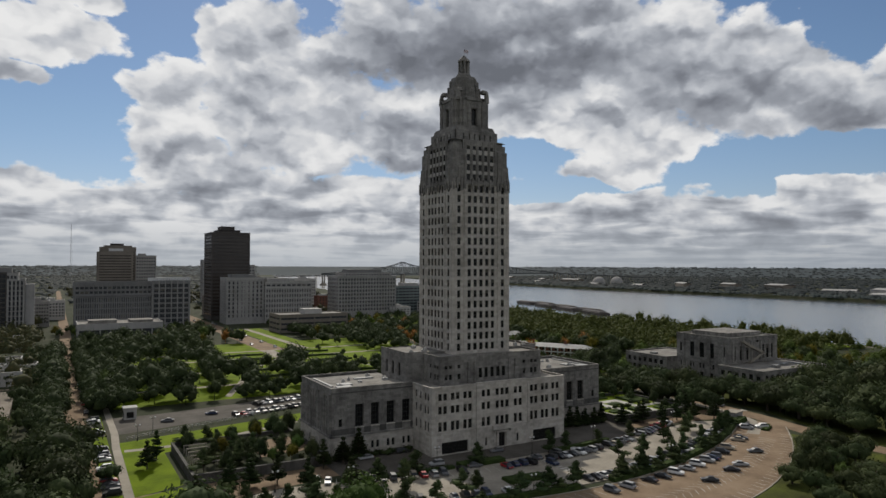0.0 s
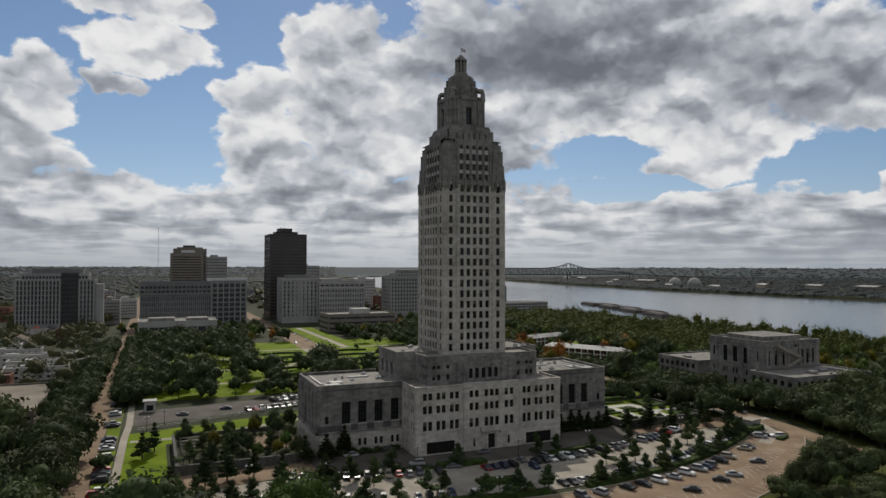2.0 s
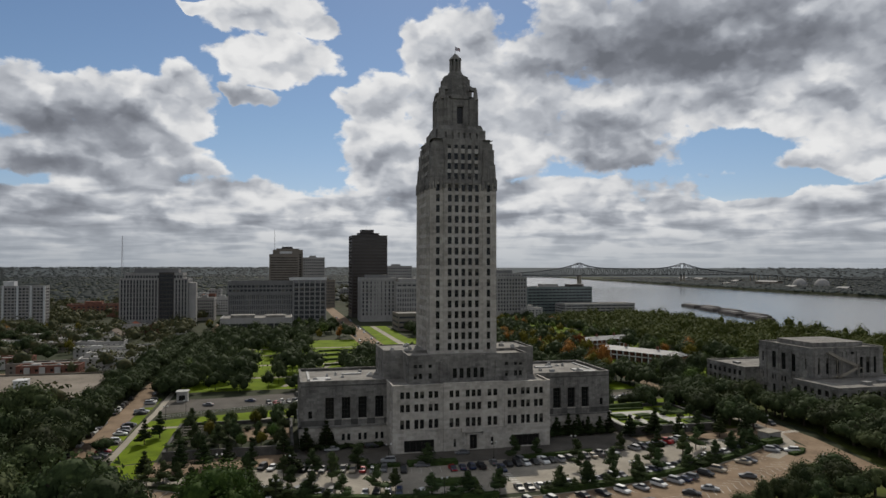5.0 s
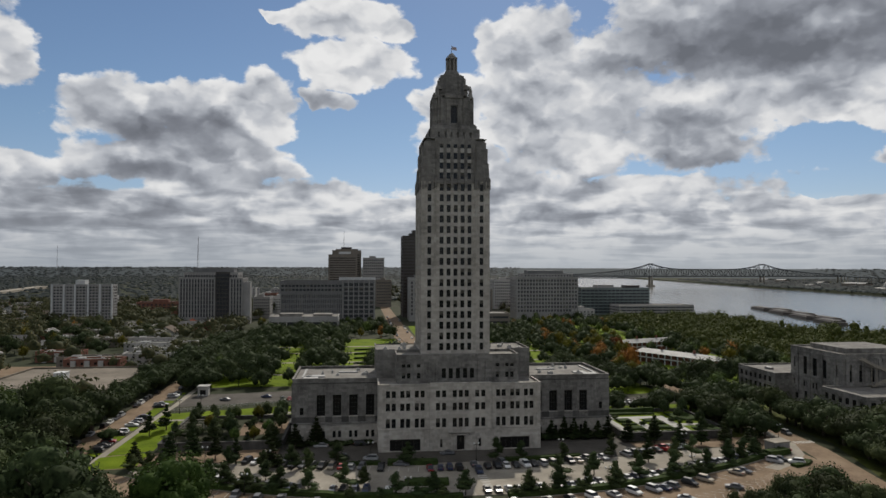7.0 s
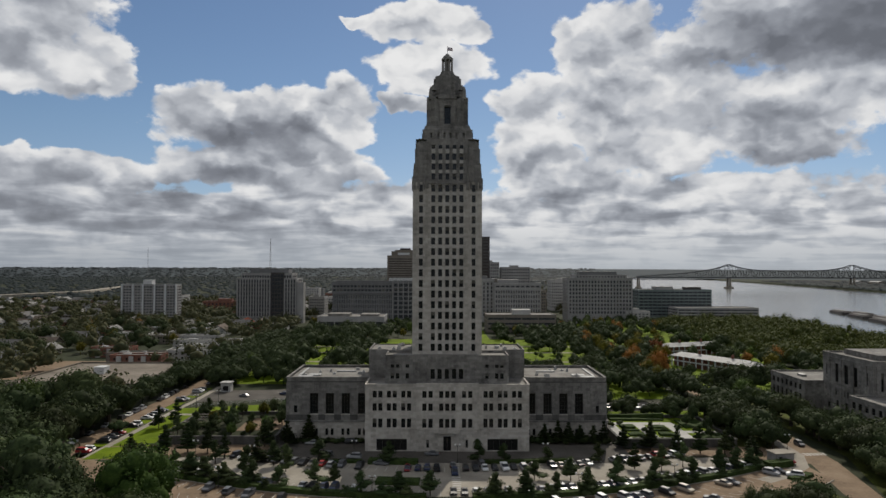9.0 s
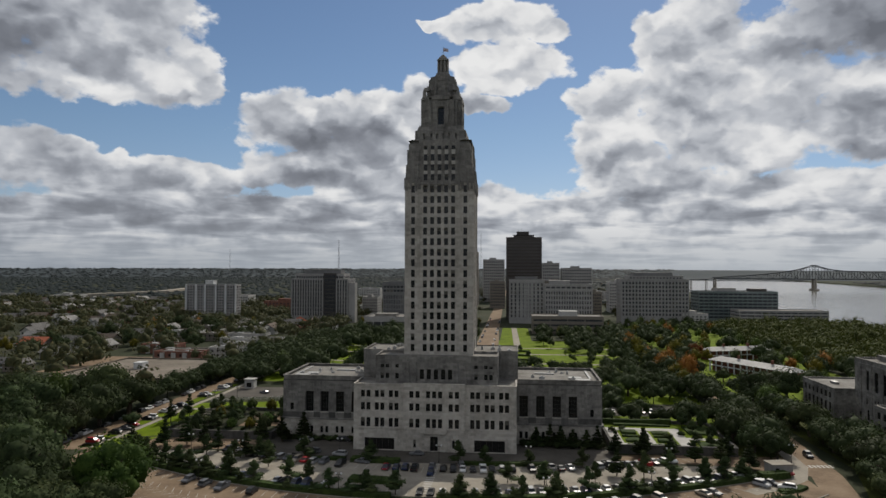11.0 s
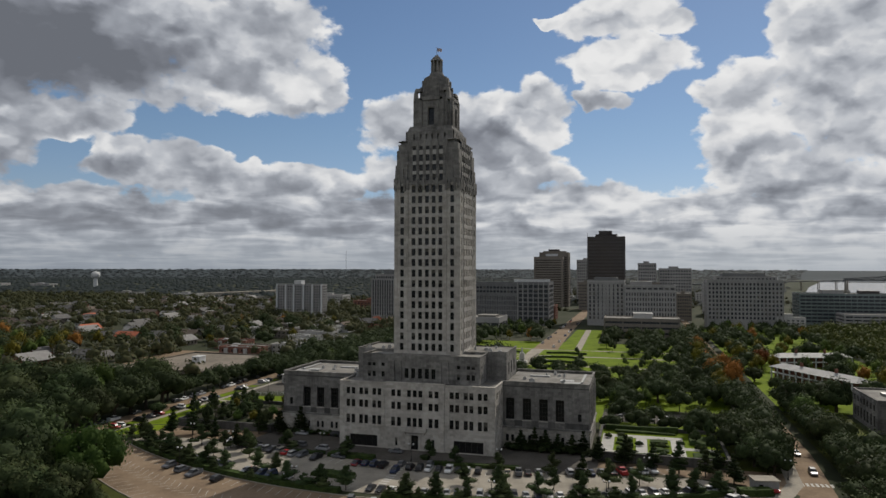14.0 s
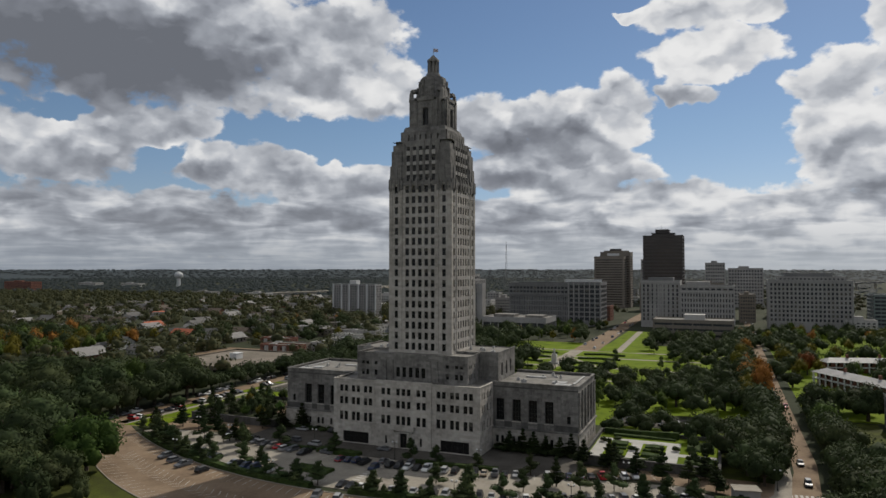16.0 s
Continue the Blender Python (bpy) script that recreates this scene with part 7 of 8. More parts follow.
def woods(name, spots, label, mat, seed, cards, size, detail=True):
    """spots: rows of x, y, z, radius, height."""
    r = np.random.RandomState(seed)
    S = np.array(spots)
    cs, ns, ss, ev, ef = [], [], [], [], []
    k = 0
    bv, bf = BALL1
    up = [f for f in bf if np.mean([bv[i][2] for i in f]) > -0.35]
    for x, y, z, rad, h in S:
        jig = 1 + 0.2 * r.normal(0, 1, (len(bv), 1))
        ev.append(np.array([x, y, z + h * 0.55]) + bv * jig * np.array([rad, rad, h * 0.45]) * (0.7 if cards else 1.0))
        ef += [[i + k for i in f] for f in up]
        k += len(bv)
    if cards:
        for x, y, z, rad, h in S:
            d = r.normal(0, 1, (cards, 3))
            d[:, 2] = np.abs(d[:, 2]) - 0.25
            d /= np.linalg.norm(d, axis=1)[:, None]
            cs.append(np.array([x, y, z + h * 0.55]) + d * r.uniform(0.85, 1.15, (cards, 1)) * np.array([rad, rad, h * 0.47]))
            ns.append(d)
            ss.append(r.uniform(0.6, 1.3, cards) * size * rad / 5)
        me = card_mesh(name, np.vstack(cs), np.vstack(ns), np.concatenate(ss), seed, [mat], (np.vstack(ev), ef))
    else:
        me = bpy.data.meshes.new(name)
        me.from_pydata(np.vstack(ev).tolist(), [], ef, shade_flat=False)
        me.materials.append(mat)
        # far off, a closed canopy shades as one soft sheet
        up_n = np.tile(bv * 0.3 + np.array([0, 0, 0.7]), (len(S), 1))
        up_n /= np.linalg.norm(up_n, axis=1)[:, None]
        me.normals_split_custom_set_from_vertices(up_n.tolist())
    return tagged(new(name, me), label, "trees", kind="stuff")


def scatter(n, seed, place, keep):
    r = random.Random(seed)
    out = []
    while len(out) < n:
        x, y = place(r)
        if keep(x, y, r):
            out.append((x, y, 0, r.uniform(3.2, 6.2), r.uniform(7, 14)))
    return out


def clear_of_town(x, y, r=None):
    if -116 < x < 132 and y < 1500 and (-130 < x < -108 or 108 < x < 132):
        return False
    for x0, x1, y0, y1 in ((-214, -140, 484, 524), (-340, -279, 498, 525), (-115, -14, 384, 524), (14, 108, 384, 528), (128, 203, 486, 530), (228, 356, 524, 614), (10, 60, 540, 592), (-80, -26, 778, 838), (-207, -132, 92, 169), (-12, 16, 280, 1500), (-128, -110, 60, 1500)):
        if x0 < x < x1 and y0 < y < y1:
            return False
    return not any((x - a) ** 2 + (y - c) ** 2 < 13 ** 2 for a, c in near_houses(x, y))


HGRID = {}
for a_, c_ in spots:
    HGRID.setdefault((int(a_ // 30), int(c_ // 30)), []).append((a_, c_))


def near_houses(x, y):
    i, j = int(x // 30), int(y // 30)
    return [p for di in (-1, 0, 1) for dj in (-1, 0, 1) for p in HGRID.get((i + di, j + dj), ())]


TEMPLATES = {key: [crown_arrays(s, oak_lobes(s, *(8.0, 13.5, 7) if key == "oak" else (4.7, 12.8, 5)), 620 if key == "oak" else 360, 0.95 if key == "oak" else 0.75, 0.7, BALL1) for s in (101, 102, 103)] for key in JOINED}
GROVE = {"oak": ("massed dark live oaks of the gardens and streets", OAK), "dark": ("dark green trees among the oaks", OAK), "round": ("mid-green trees among the oaks", BRIGHT), "autumn": ("rust-orange autumn trees along the street", AUTUMN), "yellow": ("yellowing autumn trees along the street", YELLOW)}
for key, rows_ in JOINED.items():
    cards_, solid_, tris_, n_ = [], [], [], 0
    for i, (x, y, k, a) in enumerate(rows_):
        c, v, f = TEMPLATES[key][i % 3]
        rot = np.array([[math.cos(a), -math.sin(a), 0], [math.sin(a), math.cos(a), 0], [0, 0, 1]]) * k
        cards_.append(np.hstack([c[:, :3] @ rot.T + np.array([x, y, 0]), c[:, 3:] @ rot.T / k]))
        tv = np.array([[0.3, 0, 0], [-0.15, 0.26, 0], [-0.15, -0.26, 0], [0, 0, 7.0 * k]])
        solid_ += [v @ rot.T + np.array([x, y, 0]), tv + np.array([x, y, 0])]
        tris_ += [f + n_, np.array([[0, 1, 3], [1, 2, 3], [2, 0, 3]]) + n_ + len(v)]
        n_ += len(v) + 4
    tagged(new(key + "_grove", foliage_mesh(key + "_grove", np.vstack(cards_), np.vstack(solid_), np.vstack(tris_), [GROVE[key][1]])), GROVE[key][0], "trees", kind="stuff")
woods("suburb_trees", [(x, y, z, rad * 1.2, h * 1.02) for x, y, z, rad, h in scatter(1900, 71, lambda r: (-(140 + 1300 * r.random() ** 1.3), r.uniform(60, 900)), lambda x, y, r: x > 110 - (y + 215) * 1.55 and clear_of_town(x, y) and not (x > -230 and y < 300 and r.random() < 0.75))], "scattered suburban trees in mixed late-autumn colours", WOODS, 71, 46, 1.45)
woods("river_woods", [(x, y, -1, rad * 0.9, h * (0.9 + (0.35 if x > 375 else 0.25 * math.sin(x * 0.13) * math.sin(y * 0.11)))) for x, y, _, rad, h in scatter(1500, 72, lambda r: (r.uniform(205, 425), r.uniform(95, 560)), lambda x, y, r: x > 214 - (y - 100) * 0.1 and not (x < 250 and y > 470) and not (x > 400 and 190 < y < 260) and not (225 < x < 356 and y > 505) and x < (380 if y < 330 else 352))], "thick woods on the river bank in green and yellow", RIVER_WOODS, 72, 72, 1.35)
woods("bank_trees", [(x, y, -3, rad * 0.8, h * 0.7) for x, y, _, rad, h in scatter(260, 73, lambda r: (r.uniform(255, 420), r.uniform(-260, 110)), lambda x, y, r: True)], "thin scrub and trees on the river bank", RIVER_WOODS, 73, 100, 1.1)
woods("town_trees", scatter(420, 74, lambda r: (r.uniform(-135, 330), r.uniform(530, 1500)), lambda x, y, r: clear_of_town(x, y) and not any(a - 4 < x < b + 4 and c - 4 < y < d + 4 for a, b, c, d, *_ in TAKEN) and x < 300 + (y - 600) * 0.2), "street trees among the town blocks", WOODS, 74, 60, 1.3)
# far leaves are greyed and blued: distance haze is put into their colour
FAR_WOODS = leaves("far_woods_haze_tint", [(0.020, 0.026, 0.027), (0.027, 0.034, 0.035), (0.036, 0.043, 0.042)])
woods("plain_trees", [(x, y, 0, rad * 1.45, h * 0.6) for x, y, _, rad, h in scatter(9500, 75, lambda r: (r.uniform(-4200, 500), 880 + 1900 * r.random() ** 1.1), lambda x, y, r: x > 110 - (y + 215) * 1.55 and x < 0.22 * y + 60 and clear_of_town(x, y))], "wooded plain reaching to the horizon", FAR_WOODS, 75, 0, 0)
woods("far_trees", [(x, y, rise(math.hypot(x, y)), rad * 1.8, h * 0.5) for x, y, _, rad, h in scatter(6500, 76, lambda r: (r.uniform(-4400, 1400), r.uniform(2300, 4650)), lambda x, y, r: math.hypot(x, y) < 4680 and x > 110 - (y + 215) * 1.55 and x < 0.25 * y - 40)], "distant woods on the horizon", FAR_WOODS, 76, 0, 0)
def bank_x(y):
    for (xa, ya), (xb, yb) in zip(FAR_BANK, FAR_BANK[1:]):
        if ya <= y <= yb:
            return xa + (xb - xa) * (y - ya) / (yb - ya)
    return FAR_BANK[-1][0]


def bank_spot(r):
    y = r.uniform(-400, 2300)
    return bank_x(y) + 2 + 45 * r.random() ** 1.5, y


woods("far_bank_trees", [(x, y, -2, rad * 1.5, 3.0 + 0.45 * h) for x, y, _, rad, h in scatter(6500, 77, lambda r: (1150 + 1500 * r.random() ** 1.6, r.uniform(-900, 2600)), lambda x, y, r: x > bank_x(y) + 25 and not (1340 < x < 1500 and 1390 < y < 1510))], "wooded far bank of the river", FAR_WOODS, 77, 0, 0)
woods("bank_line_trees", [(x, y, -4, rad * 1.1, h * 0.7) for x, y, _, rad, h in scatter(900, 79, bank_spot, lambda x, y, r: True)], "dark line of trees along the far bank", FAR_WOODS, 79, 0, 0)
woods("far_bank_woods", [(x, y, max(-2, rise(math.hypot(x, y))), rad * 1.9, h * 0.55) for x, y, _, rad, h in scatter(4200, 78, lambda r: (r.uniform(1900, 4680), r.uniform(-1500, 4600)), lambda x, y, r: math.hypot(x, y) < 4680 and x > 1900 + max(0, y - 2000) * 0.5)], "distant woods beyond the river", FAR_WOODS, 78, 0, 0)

# low sheds and tanks on the far bank
rg = random.Random(5)
for i in range(14):
    y = rg.uniform(500, 2300)
    x = bank_x(y) + 40 + rg.uniform(20, 260)
    w_, d_, h_ = rg.uniform(25, 80), rg.uniform(20, 40), rg.uniform(6, 14)
    s = thing("shed", "long low industrial shed on the far bank", "shed", pose(x, y, -2, 0, 0, rg.uniform(60, 110)), "far bank sheds")
    bm = bmesh.new()
    box(bm, -w_ / 2, w_ / 2, -d_ / 2, d_ / 2, 0, h_)
    part("wall", bm, CAST if i % 3 else TAN, s)
    bm = bmesh.new()
    for sy in (-1, 1):
        quad(bm, (-w_ / 2 - 0.5, sy * (d_ / 2 + 0.5), h_), (w_ / 2 + 0.5, sy * (d_ / 2 + 0.5), h_), (w_ / 2 + 0.5, 0, h_ + 3), (-w_ / 2 - 0.5, 0, h_ + 3))
    part("roof", bm, ROOF_W, s)

# ---- cars ----
RUBBER = material("tyre_rubber", [(0.012, 0.012, 0.012), (0.022, 0.022, 0.022)], 2.0, 0.8, 4, 0.0)
CARGLASS = material("car_glass", [(0.012, 0.014, 0.016), (0.02, 0.022, 0.025)], 1.0, 0.3, 3, 0.0, spec=0.35)
LAMP = material("lamp_lens", [(0.3, 0.3, 0.29), (0.4, 0.4, 0.39)], 2.0, 0.4, 3, 0.0, spec=0.4)
TAIL = material("tail_lens", [(0.25, 0.01, 0.01), (0.35, 0.02, 0.02)], 2.0, 0.25, 3, 0.0, spec=0.6)
PAINTS = {"white": (0.56, 0.56, 0.55), "silver": (0.26, 0.265, 0.27), "black": (0.012, 0.012, 0.013), "grey": (0.09, 0.093, 0.10), "dark blue": (0.015, 0.025, 0.06), "red": (0.26, 0.012, 0.015), "beige": (0.30, 0.26, 0.20)}
PAINTM = {k: material("car_paint_" + k.replace(" ", "_"), [tuple(c * 0.9 for c in v), v], 0.8, 0.38, 3, 0.0, spec=0.35) for k, v in PAINTS.items()}


def loft(bm, rings, mi=0):
    """Skins a list of rings with equal counts and closes both ends."""
    vs = [[bm.verts.new(p) for p in ring] for ring in rings]
    n = len(vs[0])
    for a, b in zip(vs, vs[1:]):
        for i in range(n):
            bm.faces.new((a[i], a[(i + 1) % n], b[(i + 1) % n], b[i])).material_index = mi
    bm.faces.new(vs[0][::-1])
    bm.faces.new(vs[-1])


def car_parts(shape):
    """Body, glass and roof along +y; sizes in metres."""
    L, W, H, belt, hood = {"sedan": (4.8, 1.82, 1.45, 0.92, 1.25), "suv": (4.7, 1.88, 1.72, 1.05, 1.05), "pickup": (5.7, 1.95, 1.85, 1.10, 1.25)}[shape]

    def ring(y, w, z0, z1):
        return [(-w / 2, y, z0), (w / 2, y, z0), (w / 2 + 0.02, y, (z0 + z1) / 2), (w / 2 - 0.06, y, z1), (-w / 2 + 0.06, y, z1), (-w / 2 - 0.02, y, (z0 + z1) / 2)]

    out = {}
    bm = bmesh.new()
    nose = belt * 0.82
    loft(bm, [ring(-L / 2, W * 0.82, 0.38, nose * 0.85), ring(-L / 2 + 0.18, W * 0.96, 0.28, nose), ring(-L / 2 + hood, W, 0.26, belt), ring(L / 2 - 0.7, W, 0.26, belt), ring(L / 2 - 0.15, W * 0.96, 0.3, belt * 0.97), ring(L / 2, W * 0.86, 0.42, belt * 0.85)])
    if shape == "pickup":
        box(bm, -W / 2 + 0.02, -W / 2 + 0.14, 0.75, L / 2 - 0.05, belt - 0.02, belt + 0.28)
        box(bm, W / 2 - 0.14, W / 2 - 0.02, 0.75, L / 2 - 0.05, belt - 0.02, belt + 0.28)
        box(bm, -W / 2 + 0.1, W / 2 - 0.1, L / 2 - 0.16, L / 2 - 0.05, belt - 0.02, belt + 0.28)
    out["body"] = bm
    c0, c1, r0, r1 = {"sedan": (-1.15, 1.75, -0.35, 0.95), "suv": (-1.30, 2.15, -0.55, 1.85), "pickup": (-1.60, 0.72, -0.85, 0.60)}[shape]
    bm = bmesh.new()
    lo_ = [(-W / 2 + 0.07, c0, belt - 0.03), (W / 2 - 0.07, c0, belt - 0.03), (W / 2 - 0.07, c1, belt - 0.03), (-W / 2 + 0.07, c1, belt - 0.03)]
    hi_ = [(-W / 2 + 0.24, r0, H - 0.06), (W / 2 - 0.24, r0, H - 0.06), (W / 2 - 0.24, r1, H - 0.06), (-W / 2 + 0.24, r1, H - 0.06)]
    loft(bm, [lo_, hi_])
    out["glazing"] = bm
    bm = bmesh.new()
    lo_ = [(x * 1.02, y + (-0.04 if i < 2 else 0.04), H - 0.07) for i, (x, y, z) in enumerate(hi_)]
    loft(bm, [lo_, [(x * 0.92, y * 0.94, H) for x, y, z in lo_]])
    out["roof"] = bm
    return out, L, W


def wheel_mesh():
    bm = bmesh.new()
    prism(bm, 12, 0.33, 0.33, -0.11, 0.11, mi=0)
    prism(bm, 8, 0.19, 0.17, 0.11, 0.125, mi=1)
    prism(bm, 8, 0.17, 0.19, -0.125, -0.11, mi=1)
    bmesh.ops.rotate(bm, verts=bm.verts, cent=(0, 0, 0), matrix=Matrix.Rotation(math.pi / 2, 3, "Y"))
    return mesh_of("wheel", bm, RUBBER, STEEL)


WHEEL = wheel_mesh()
bm = bmesh.new()
box(bm, -0.2, 0.2, -0.03, 0.03, -0.07, 0.07)
HEADLIGHT = mesh_of("headlight", bm, LAMP)
bm = bmesh.new()
box(bm, -0.18, 0.18, -0.03, 0.03, -0.08, 0.08)
TAILLIGHT = mesh_of("tail_light", bm, TAIL)
CAR = {}


def car(shape, colour, x, y, turn):
    if (shape, colour) not in CAR:
        parts_, L, W = car_parts(shape)
        CAR[shape, colour] = ({n: mesh_of(n, b, CARGLASS if n == "glazing" else PAINTM[colour]) for n, b in parts_.items()}, L, W)
    meshes, L, W = CAR[shape, colour]
    t = thing("pickup_truck" if shape == "pickup" else "car", "%s parked %s on the tarmac" % (colour, {"sedan": "sedan car", "suv": "tall estate car", "pickup": "pickup truck"}[shape]), "car", pose(x, y, 0.05, 0, 0, turn), "parked cars")
    for n, me in meshes.items():
        piece(n, me, t, Matrix())
    for sx in (-1, 1):
        for wy in (-L * 0.31, L * 0.30):
            piece("wheel", WHEEL, t, Matrix.Translation((sx * (W / 2 - 0.12), wy, 0.33)))
        if y > 100:
            continue
        piece("headlight", HEADLIGHT, t, Matrix.Translation((sx * W * 0.33, -L / 2 + 0.06, 0.66)))
        piece("tail_light", TAILLIGHT, t, Matrix.Translation((sx * W * 0.36, L / 2 - 0.04, 0.78)))


rc = random.Random(21)
COLS, CW = list(PAINTS), (7, 5, 9.5, 6, 2.6, 1.8, 0.6)


def any_car(x, y, turn):
    car(rc.choices(("sedan", "suv", "pickup"), (5, 4, 1.5))[0], rc.choices(COLS, CW)[0], x + rc.uniform(-0.15, 0.15), y + rc.uniform(-0.3, 0.3), turn + rc.uniform(-2, 2) + rc.choice((0, 180)))


def car_row(k, c, x0, x1, gap, fill, slant=0.0, skip=()):
    x = x0
    while x < x1:
        if rc.random() < fill and not any(a < x < b for a, b in skip):
            any_car(x, c + k * x * x, math.degrees(math.atan(2 * k * x)) + slant)
        x += gap


car_row(0.0031, -20.0, -66, 78, 2.85, 0.92, 0, ((-1, 5), (-24, -12), (44, 50)))
car_row(0.0031, -40.6, -80, 86, 2.9, 0.8, 0, ((-24, 1), (-48, -42)))
car_row(0.0031, -51.0, -70, -34, 3.0, 0.5, 12)
car_row(0.0031, -51.0, 0, 100, 3.0, 0.5, 12)
car_row(0.0040, -72.5, -40, 90, 3.2, 0.05, 0)
car_row(0.0035, -61.5, 30, 70, 3.4, 0.25, 35)
for x, y, t in ((-45, 8.2, 90), (-32, 9.2, 90), (-38, -6, 80), (-29, -8, 85), (-5, -4.5, 90), (1.5, -17, 0), (1.8, -24, 0), (10, -15.5, 8), (-12, -20, 0), (-20, -15, 80), (88, -18, 60), (94, -22, 65), (99, -26, 65), (104, -12, 20)):
    any_car(x, y, t)
for ya, yb in ((-4, 2), (9, 24), (31, 38), (44, 62), (78, 88), (93, 108), (120, 210)):
    y = ya + 1.5
    while y < yb - 1.2:
        if rc.random() < 0.85:
            any_car(-115.6 if y < 115 else -117.5, y, 90 if y < 115 else 0)
        y += 2.8 if y < 115 else 6.5
for i in range(22):
    if rc.random() < 0.6:
        any_car(-125.3 + (0.5 if i < 4 else 0), -4 + i * 6.1, 0)
for i in range(12):
    any_car(-66 + i * 2.8, 88.5 + i * 0.55, 12)
    if rc.random() < 0.8:
        any_car(-62 + i * 2.8, 103 + i * 0.7, 12)
any_car(-91, 91, 75)
any_car(-74, 96, 75)
for i in range(12):
    any_car(60 + i * 3.0, 66.5, 0)
for y in (8, 29, 70, 120, 150, 260):
    any_car(118 if y % 20 else 121, y, 0)
for i in range(16):
    any_car(rc.choice((-1.5, 9.5)), 300 + i * 17 + rc.uniform(-4, 4), 0)
for i in range(14):
    any_car(rc.choice((118, 123)), 330 + i * 22, 0)

# bay lines of the car parks
bm = bmesh.new()


def bay_line(x, y, L, turn, w=0.14):
    c, s = math.cos(radians(turn)), math.sin(radians(turn))
    p = [(x + a * c - b * s, y + a * s + b * c, 0.055) for a, b in ((-w / 2, -L / 2), (w / 2, -L / 2), (w / 2, L / 2), (-w / 2, L / 2))]
    quad(bm, *p)


for k, c, x0, x1, gap, L, sl in ((0.0031, -20.0, -68, 80, 2.85, 5, 0), (0.0031, -40.6, -82, 88, 2.9, 5, 0), (0.0031, -50.4, -98, 102, 3.0, 4.6, 12), (0.00355, -60.6, -80, 86, 2.8, 3.4, 40), (0.00355, -63.8, -80, 86, 2.8, 3.4, -40), (0.0040, -73.2, -96, 98, 3.0, 4.4, -14)):
    x = x0
    while x < x1:
        bay_line(x + gap / 2, c + k * x * x, L, math.degrees(math.atan(2 * k * x)) + sl)
        x += gap
tagged(part("bay_lines", bm, PAINT_LINE), "worn white parking-bay lines", "road marking", kind="stuff")
bm = bmesh.new()
for i in range(15):
    box(bm, 1.0, 3.4, -14 - i * 1.9, -13.2 - i * 1.9, 0.05, 0.062)
tagged(part("crosswalk", bm, PAINT_LINE), "striped crossing up to the entrance", "road marking", kind="structure")

# kerbs
for nm, pts, h in (("kerb", arc(HEDGE_ARC[0], HEDGE_ARC[1] - 0.2, -98, 98, 40), 0.16), ("kerb", arc(HEDGE_ARC[0], HEDGE_ARC[1] + 3.2, -92, 92, 40), 0.16), ("kerb", arc(*OUTER_ARC, -112, 108, 40), 0.18)):
    ribbon(nm, pts, 0.35, 0.02, CONCRETE, "pale concrete kerb", "kerb", h)

# street lamps with two globes
GLOBE = material("white_lamp_globe", [(0.45, 0.45, 0.44), (0.55, 0.55, 0.53)], 1.0, 0.5, 3, 0.0)


def lamp_post(x, y):
    t = thing("street_lamp", "dark lamp post with two white globes", "street lamp", pose(x, y, 0.03), "forecourt lamps")
    bm = bmesh.new()
    prism(bm, 8, 0.2, 0.16, 0, 0.8)
    prism(bm, 6, 0.09, 0.07, 0.8, 5.2)
    box(bm, -0.75, 0.75, -0.05, 0.05, 5.0, 5.12)
    part("pole", bm, FRAME, t)
    for s in (-1, 1):
        b = bmesh.new()
        bmesh.ops.create_icosphere(b, subdivisions=2, radius=0.28, matrix=Matrix.Translation((s * 0.7, 0, 5.4)))
        part("globe", b, GLOBE, t)


for x, y in ((-59, -14), (-29, -8), (30, -11), (34, -41), (-20, -43.5), (72, -8), (-78, -8), (62, -33), (110, 0), (-62, -36), (3, -12.5), (-104, 66), (-98, 76)):
    lamp_post(x, y)

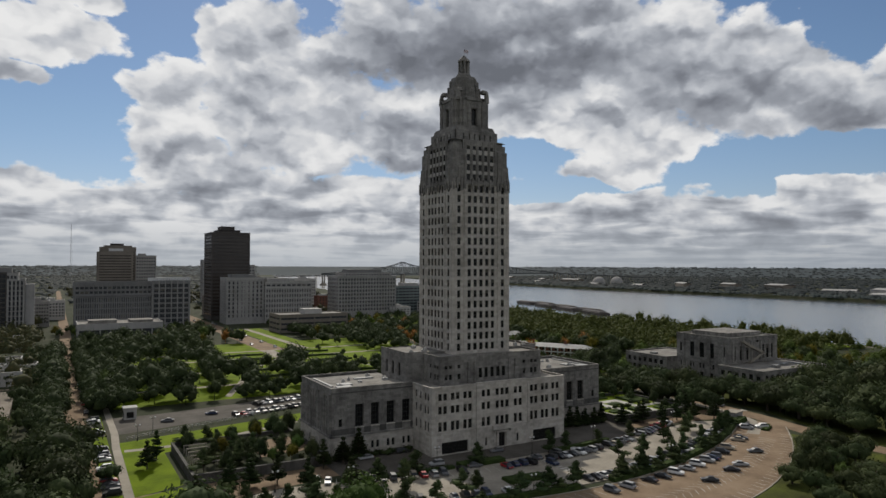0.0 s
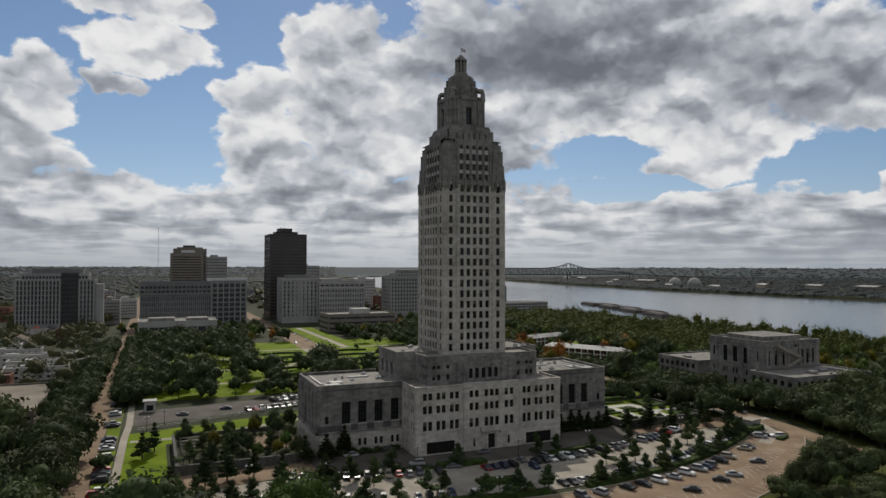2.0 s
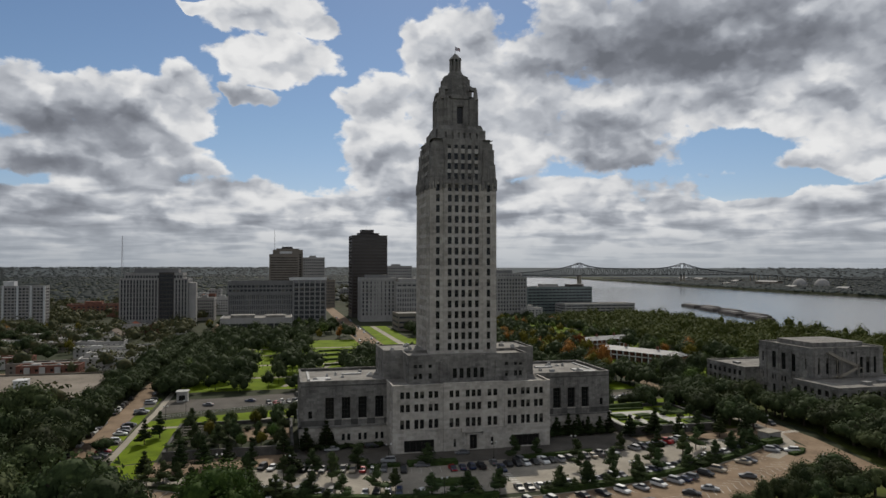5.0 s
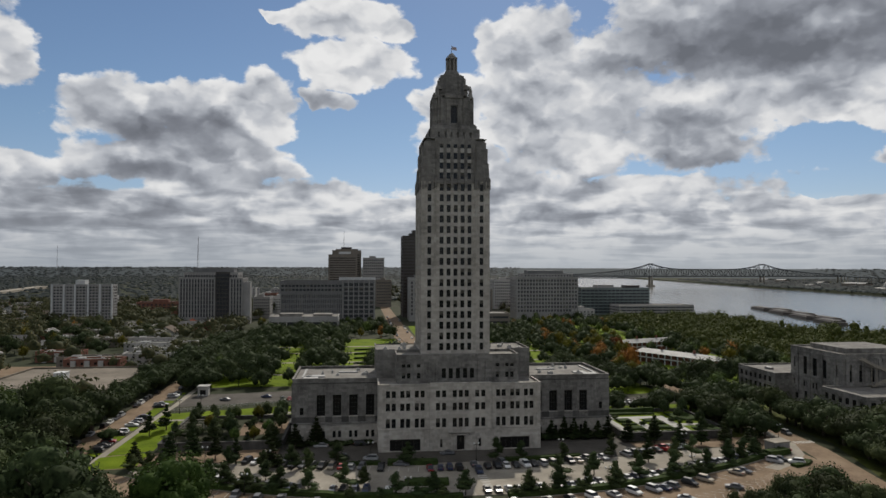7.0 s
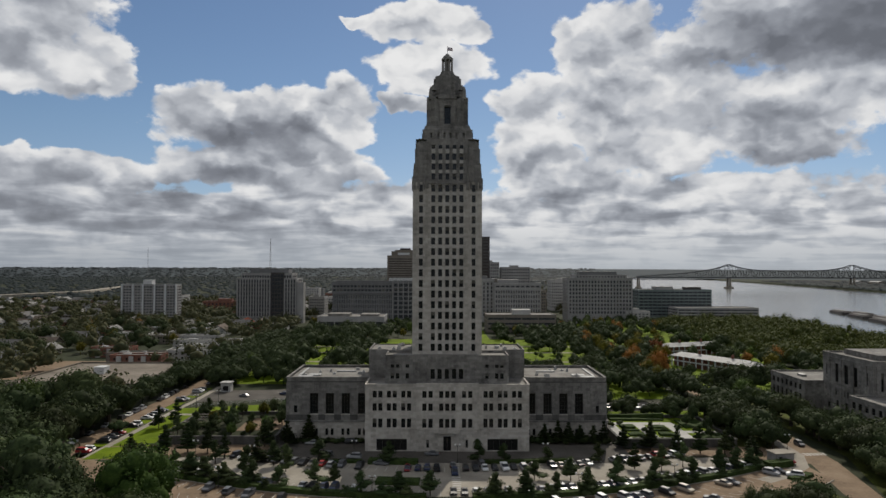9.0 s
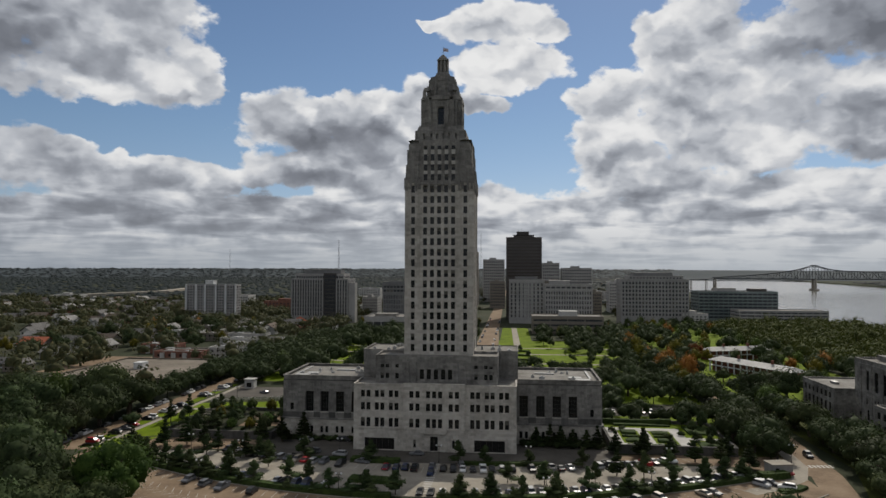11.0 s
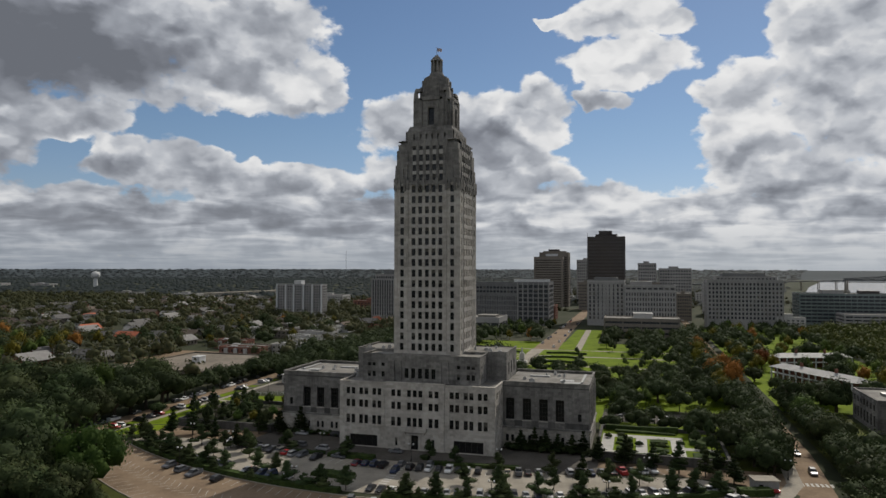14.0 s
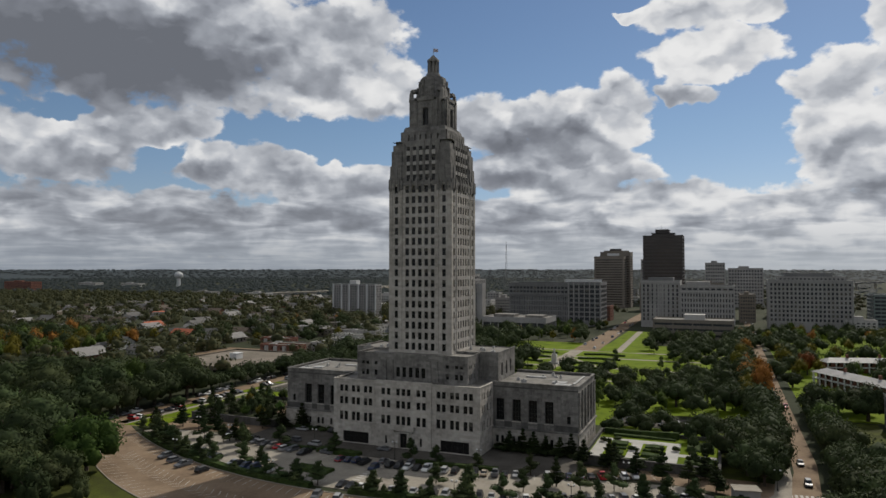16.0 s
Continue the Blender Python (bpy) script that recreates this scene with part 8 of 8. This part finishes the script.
# ---- terraces beside the wings ----
for s, nm in ((-1, "east"), (1, "west")):
    x0, x1 = sorted((s * 57, s * 96))
    y0, y1 = (8, 47) if s < 0 else (5, 42)
    wall = thing("terrace_wall", "dark stained stone terrace wall", "wall")
    for a, b_, c, d in ((x0, x1, y0, y0 + 0.6), (x0, x1, y1 - 0.6, y1), (x0, x0 + 0.6, y0 + 0.6, y1 - 0.6), (x1 - 0.6, x1, y0 + 0.6, y1 - 0.6)):
        bm = bmesh.new()
        box(bm, a, b_, c, d, 0, 2.6)
        box(bm, a - 0.15, b_ + 0.15, c - 0.15, d + 0.15, 2.6, 2.85)
        part("wall_run", bm, STAINED, wall)
    sheet("terrace_" + nm, [(x0 + 0.5, y0 + 0.5), (x1 - 0.5, y0 + 0.5), (x1 - 0.5, y1 - 0.5), (x0 + 0.5, y1 - 0.5)], 1.6, GRASS if s > 0 else EARTH, "planted terrace inside low walls", "terrace")
    if s > 0:
        for k, (a, b_, c, d) in enumerate(((58, 84, 30, 34), (58, 62, 8, 30), (80, 84, 8, 30), (62, 80, 8, 12), (69, 72.5, 12, 30), (84, 95, 18, 21))):
            bm = bmesh.new()
            box(bm, a, b_, c, d, 1.55, 1.66 + 0.004 * k)
            tagged(part("terrace_paving", bm, WHITE_STONE), "white stone terrace paving", "paving", kind="structure")
        for (a, b_, c, d) in ((63, 68, 24, 29), (73.5, 79, 24, 29), (63, 68, 13, 17), (73.5, 79, 13, 17), (86, 94, 24, 38), (86, 94, 8, 16), (62, 82, 36.5, 39)):
            hedge([(a, (c + d) / 2), ((a + b_) / 2, (c + d) / 2), (b_, (c + d) / 2)], d - c, 2.3, "clipped low planting in a terrace bed", int(a * 3 + c))
        for x, y, k in ((88, 29, 0.42), (92, 20, 0.4), (86.5, 38, 0.45), (93, 36, 0.5), (89, 11, 0.36)):
            plant("dark", x, y, k, 1.6)
        hedge([(58.5, 40.4), (70, 40.4), (83, 40.4)], 1.8, 3.6, "tall dark hedge along the terrace wall", 71)
        hedge([(62.6, 21.0), (65.3, 21.0), (68.2, 21.0)], 1.6, 2.2, "clipped low planting in a terrace bed", 72)
        hedge([(73.2, 21.0), (76.3, 21.0), (79.4, 21.0)], 1.6, 2.2, "clipped low planting in a terrace bed", 73)
        hedge([(62.6, 9.4), (68, 9.4), (79.4, 9.4)], 1.1, 2.1, "clipped low planting in a terrace bed", 74)
        for x, y in ((60, 28), (64, 31.5), (70, 20), (77, 20), (83, 24), (88, 20), (66, 9), (77, 9), (92, 12)):
            plant("shrub", x, y, 0.9, 1.6)
    else:
        sheet("terrace_court", [(-74, 20), (-58, 22), (-58, 40), (-74, 40)], 1.7, BROWN, "sunlit paved court", "paving")
        for i in range(6):
            b = thing("pergola_bay", "pale open pergola frame over planting", "pergola", pose(-94, 15 + i * 4.2, 1.6), "pergola bays")
            bm = bmesh.new()
            box(bm, 0, 7.0, 0, 0.3, 2.2, 2.5)
            for x in (0.1, 6.7):
                box(bm, x, x + 0.25, 0, 0.25, 0, 2.2)
            part("beam", bm, CONCRETE, b)
        for i in range(30):
            plant("shrub", rc.uniform(-94, -60), rc.uniform(10, 44), rc.uniform(0.6, 1.1), 1.6)
        for i, (x, y) in enumerate(((-92, 14), (-86, 12), (-80, 13), (-73, 11.5), (-67, 13), (-61, 12), (-88, 20), (-81, 20), (-75, 18), (-68, 19), (-63, 20), (-84, 28), (-78, 27), (-79, 35), (-84, 37), (-92, 40), (-86, 43), (-78, 43), (-70, 43), (-62, 42), (-92, 46), (-76, 23), (-60, 30))):
            plant(("slim", "dark", "slim", "round", "yellow", "dark", "slim")[i % 7], x, y, 0.85 if i % 7 in (0, 2, 6) else 0.48, 1.6)
        for x, y, k in ((-62, 50, 0.7), (-56, 53, 0.62), (-68, 52, 0.5)):
            plant("dark", x, y, k)

# low plant house by the west walk
kiosk = thing("plant_house", "small grey concrete plant house by the walk", "kiosk", pose(102, -11.5, 0, 0, 0, 12))
bm = bmesh.new()
wall_with_holes(bm, (-3, -2.2, 0), "n", 6.0, 3.0, [(0.8, 2.0, 0.1, 2.2)], 0.2)
box(bm, -3, 3, -1.98, 2.2, 0, 3.0)
part("wall", bm, CAST, kiosk)
bm = bmesh.new()
box(bm, -2.2, -1.0, -2.02, -1.985, 0.1, 2.2)
part("door", bm, BRONZE, kiosk, "dark metal door")
bm = bmesh.new()
box(bm, -3.3, 3.3, -2.5, 2.5, 3.0, 3.3)
part("roof", bm, CONCRETE, kiosk)
hedge([(95, -17), (99, -16), (103, -14.5)], 4.0, 1.8, "rounded dark planting beside the plant house", 57)
hedge([(96, -29), (101, -27), (104, -24)], 2.6, 0.8, "low planting bed beside the walk", 58)
# guard booth and roof plant
booth = thing("guard_booth", "pale stone guard booth by the drive", "booth", pose(-103, 104, 0))
bm = bmesh.new()
wall_with_holes(bm, (-2.2, -2.2, 0), "n", 4.4, 4.2, [(0.9, 3.5, 0.6, 2.9)], 0.3)
box(bm, -2.2, 2.2, -1.85, 2.2, 0, 4.2)
part("wall", bm, PALE, booth)
# dark panes added in place of the booth's unlit inside
for x0, x1, y0, y1 in ((-1.3, 1.3, -1.95, -1.87), (-2.24, -2.21, -1.3, 1.3)):
    bm = bmesh.new()
    box(bm, x0, x1, y0, y1, 0.6, 2.9)
    part("window", bm, GLASS, booth, "dark pane standing in for the unlit booth opening")
bm = bmesh.new()
box(bm, -2.6, 2.6, -2.6, 2.6, 4.2, 4.6)
part("roof", bm, PALE, booth)
rp = random.Random(9)
for x, y, z in [(s * rp.uniform(30, 52), rp.uniform(17, 38), 20.8) for s in (-1, 1) for _ in range(7)] + [(s * rp.uniform(14, 25), rp.uniform(19, 34), 30.05) for s in (-1, 1) for _ in range(5)]:
    u = thing("roof_unit", "small grey ventilation unit on the flat roof", "ventilation unit", pose(x, y, z, 0, 0, rp.choice((0, 90))), "roof units")
    w_, d_, h_ = rp.uniform(0.7, 2.2), rp.uniform(0.6, 1.4), rp.uniform(0.5, 1.1)
    bm = bmesh.new()
    box(bm, -w_ / 2, w_ / 2, -d_ / 2, d_ / 2, 0, h_, taper=0.04)
    part("casing", bm, UNIT, u)
    bm = bmesh.new()
    prism(bm, 8, 0.22, 0.22, h_, h_ + 0.3)
    part("cowl", bm, UNIT, u)
# statue on its plinth in the gardens, as a plain shape
st = thing("statue", "tall pale monument on a plinth in the gardens", "monument", pose(0, 213, 0))
bm = bmesh.new()
box(bm, -3, 3, -3, 3, 0, 1.2)
box(bm, -1.6, 1.6, -1.6, 1.6, 1.2, 6.0, taper=0.2)
prism(bm, 8, 0.7, 0.35, 6.0, 9.4)
part("figure", bm, PALE, st)
# slender fence of the east drive
fence = thing("fence", "low pale post-and-rail fence along the drive", "fence")
fl = [Vector((-107, 69, 0)), Vector((-72, 81, 0)), Vector((-41, 92.5, 0))]
for a, b_ in zip(fl, fl[1:]):
    n = int((b_ - a).length / 2.5)
    for i in range(n):
        p = a + (b_ - a) * i / n
        bm = bmesh.new()
        box(bm, p.x - 0.1, p.x + 0.1, p.y - 0.1, p.y + 0.1, 0, 1.3)
        part("post", bm, PALE, fence)
    bm = bmesh.new()
    for z in (0.6, 1.1):
        beam(bm, a + Vector((0, 0, z)), b_ + Vector((0, 0, z)), 0.06)
    part("rail", bm, PALE, fence)
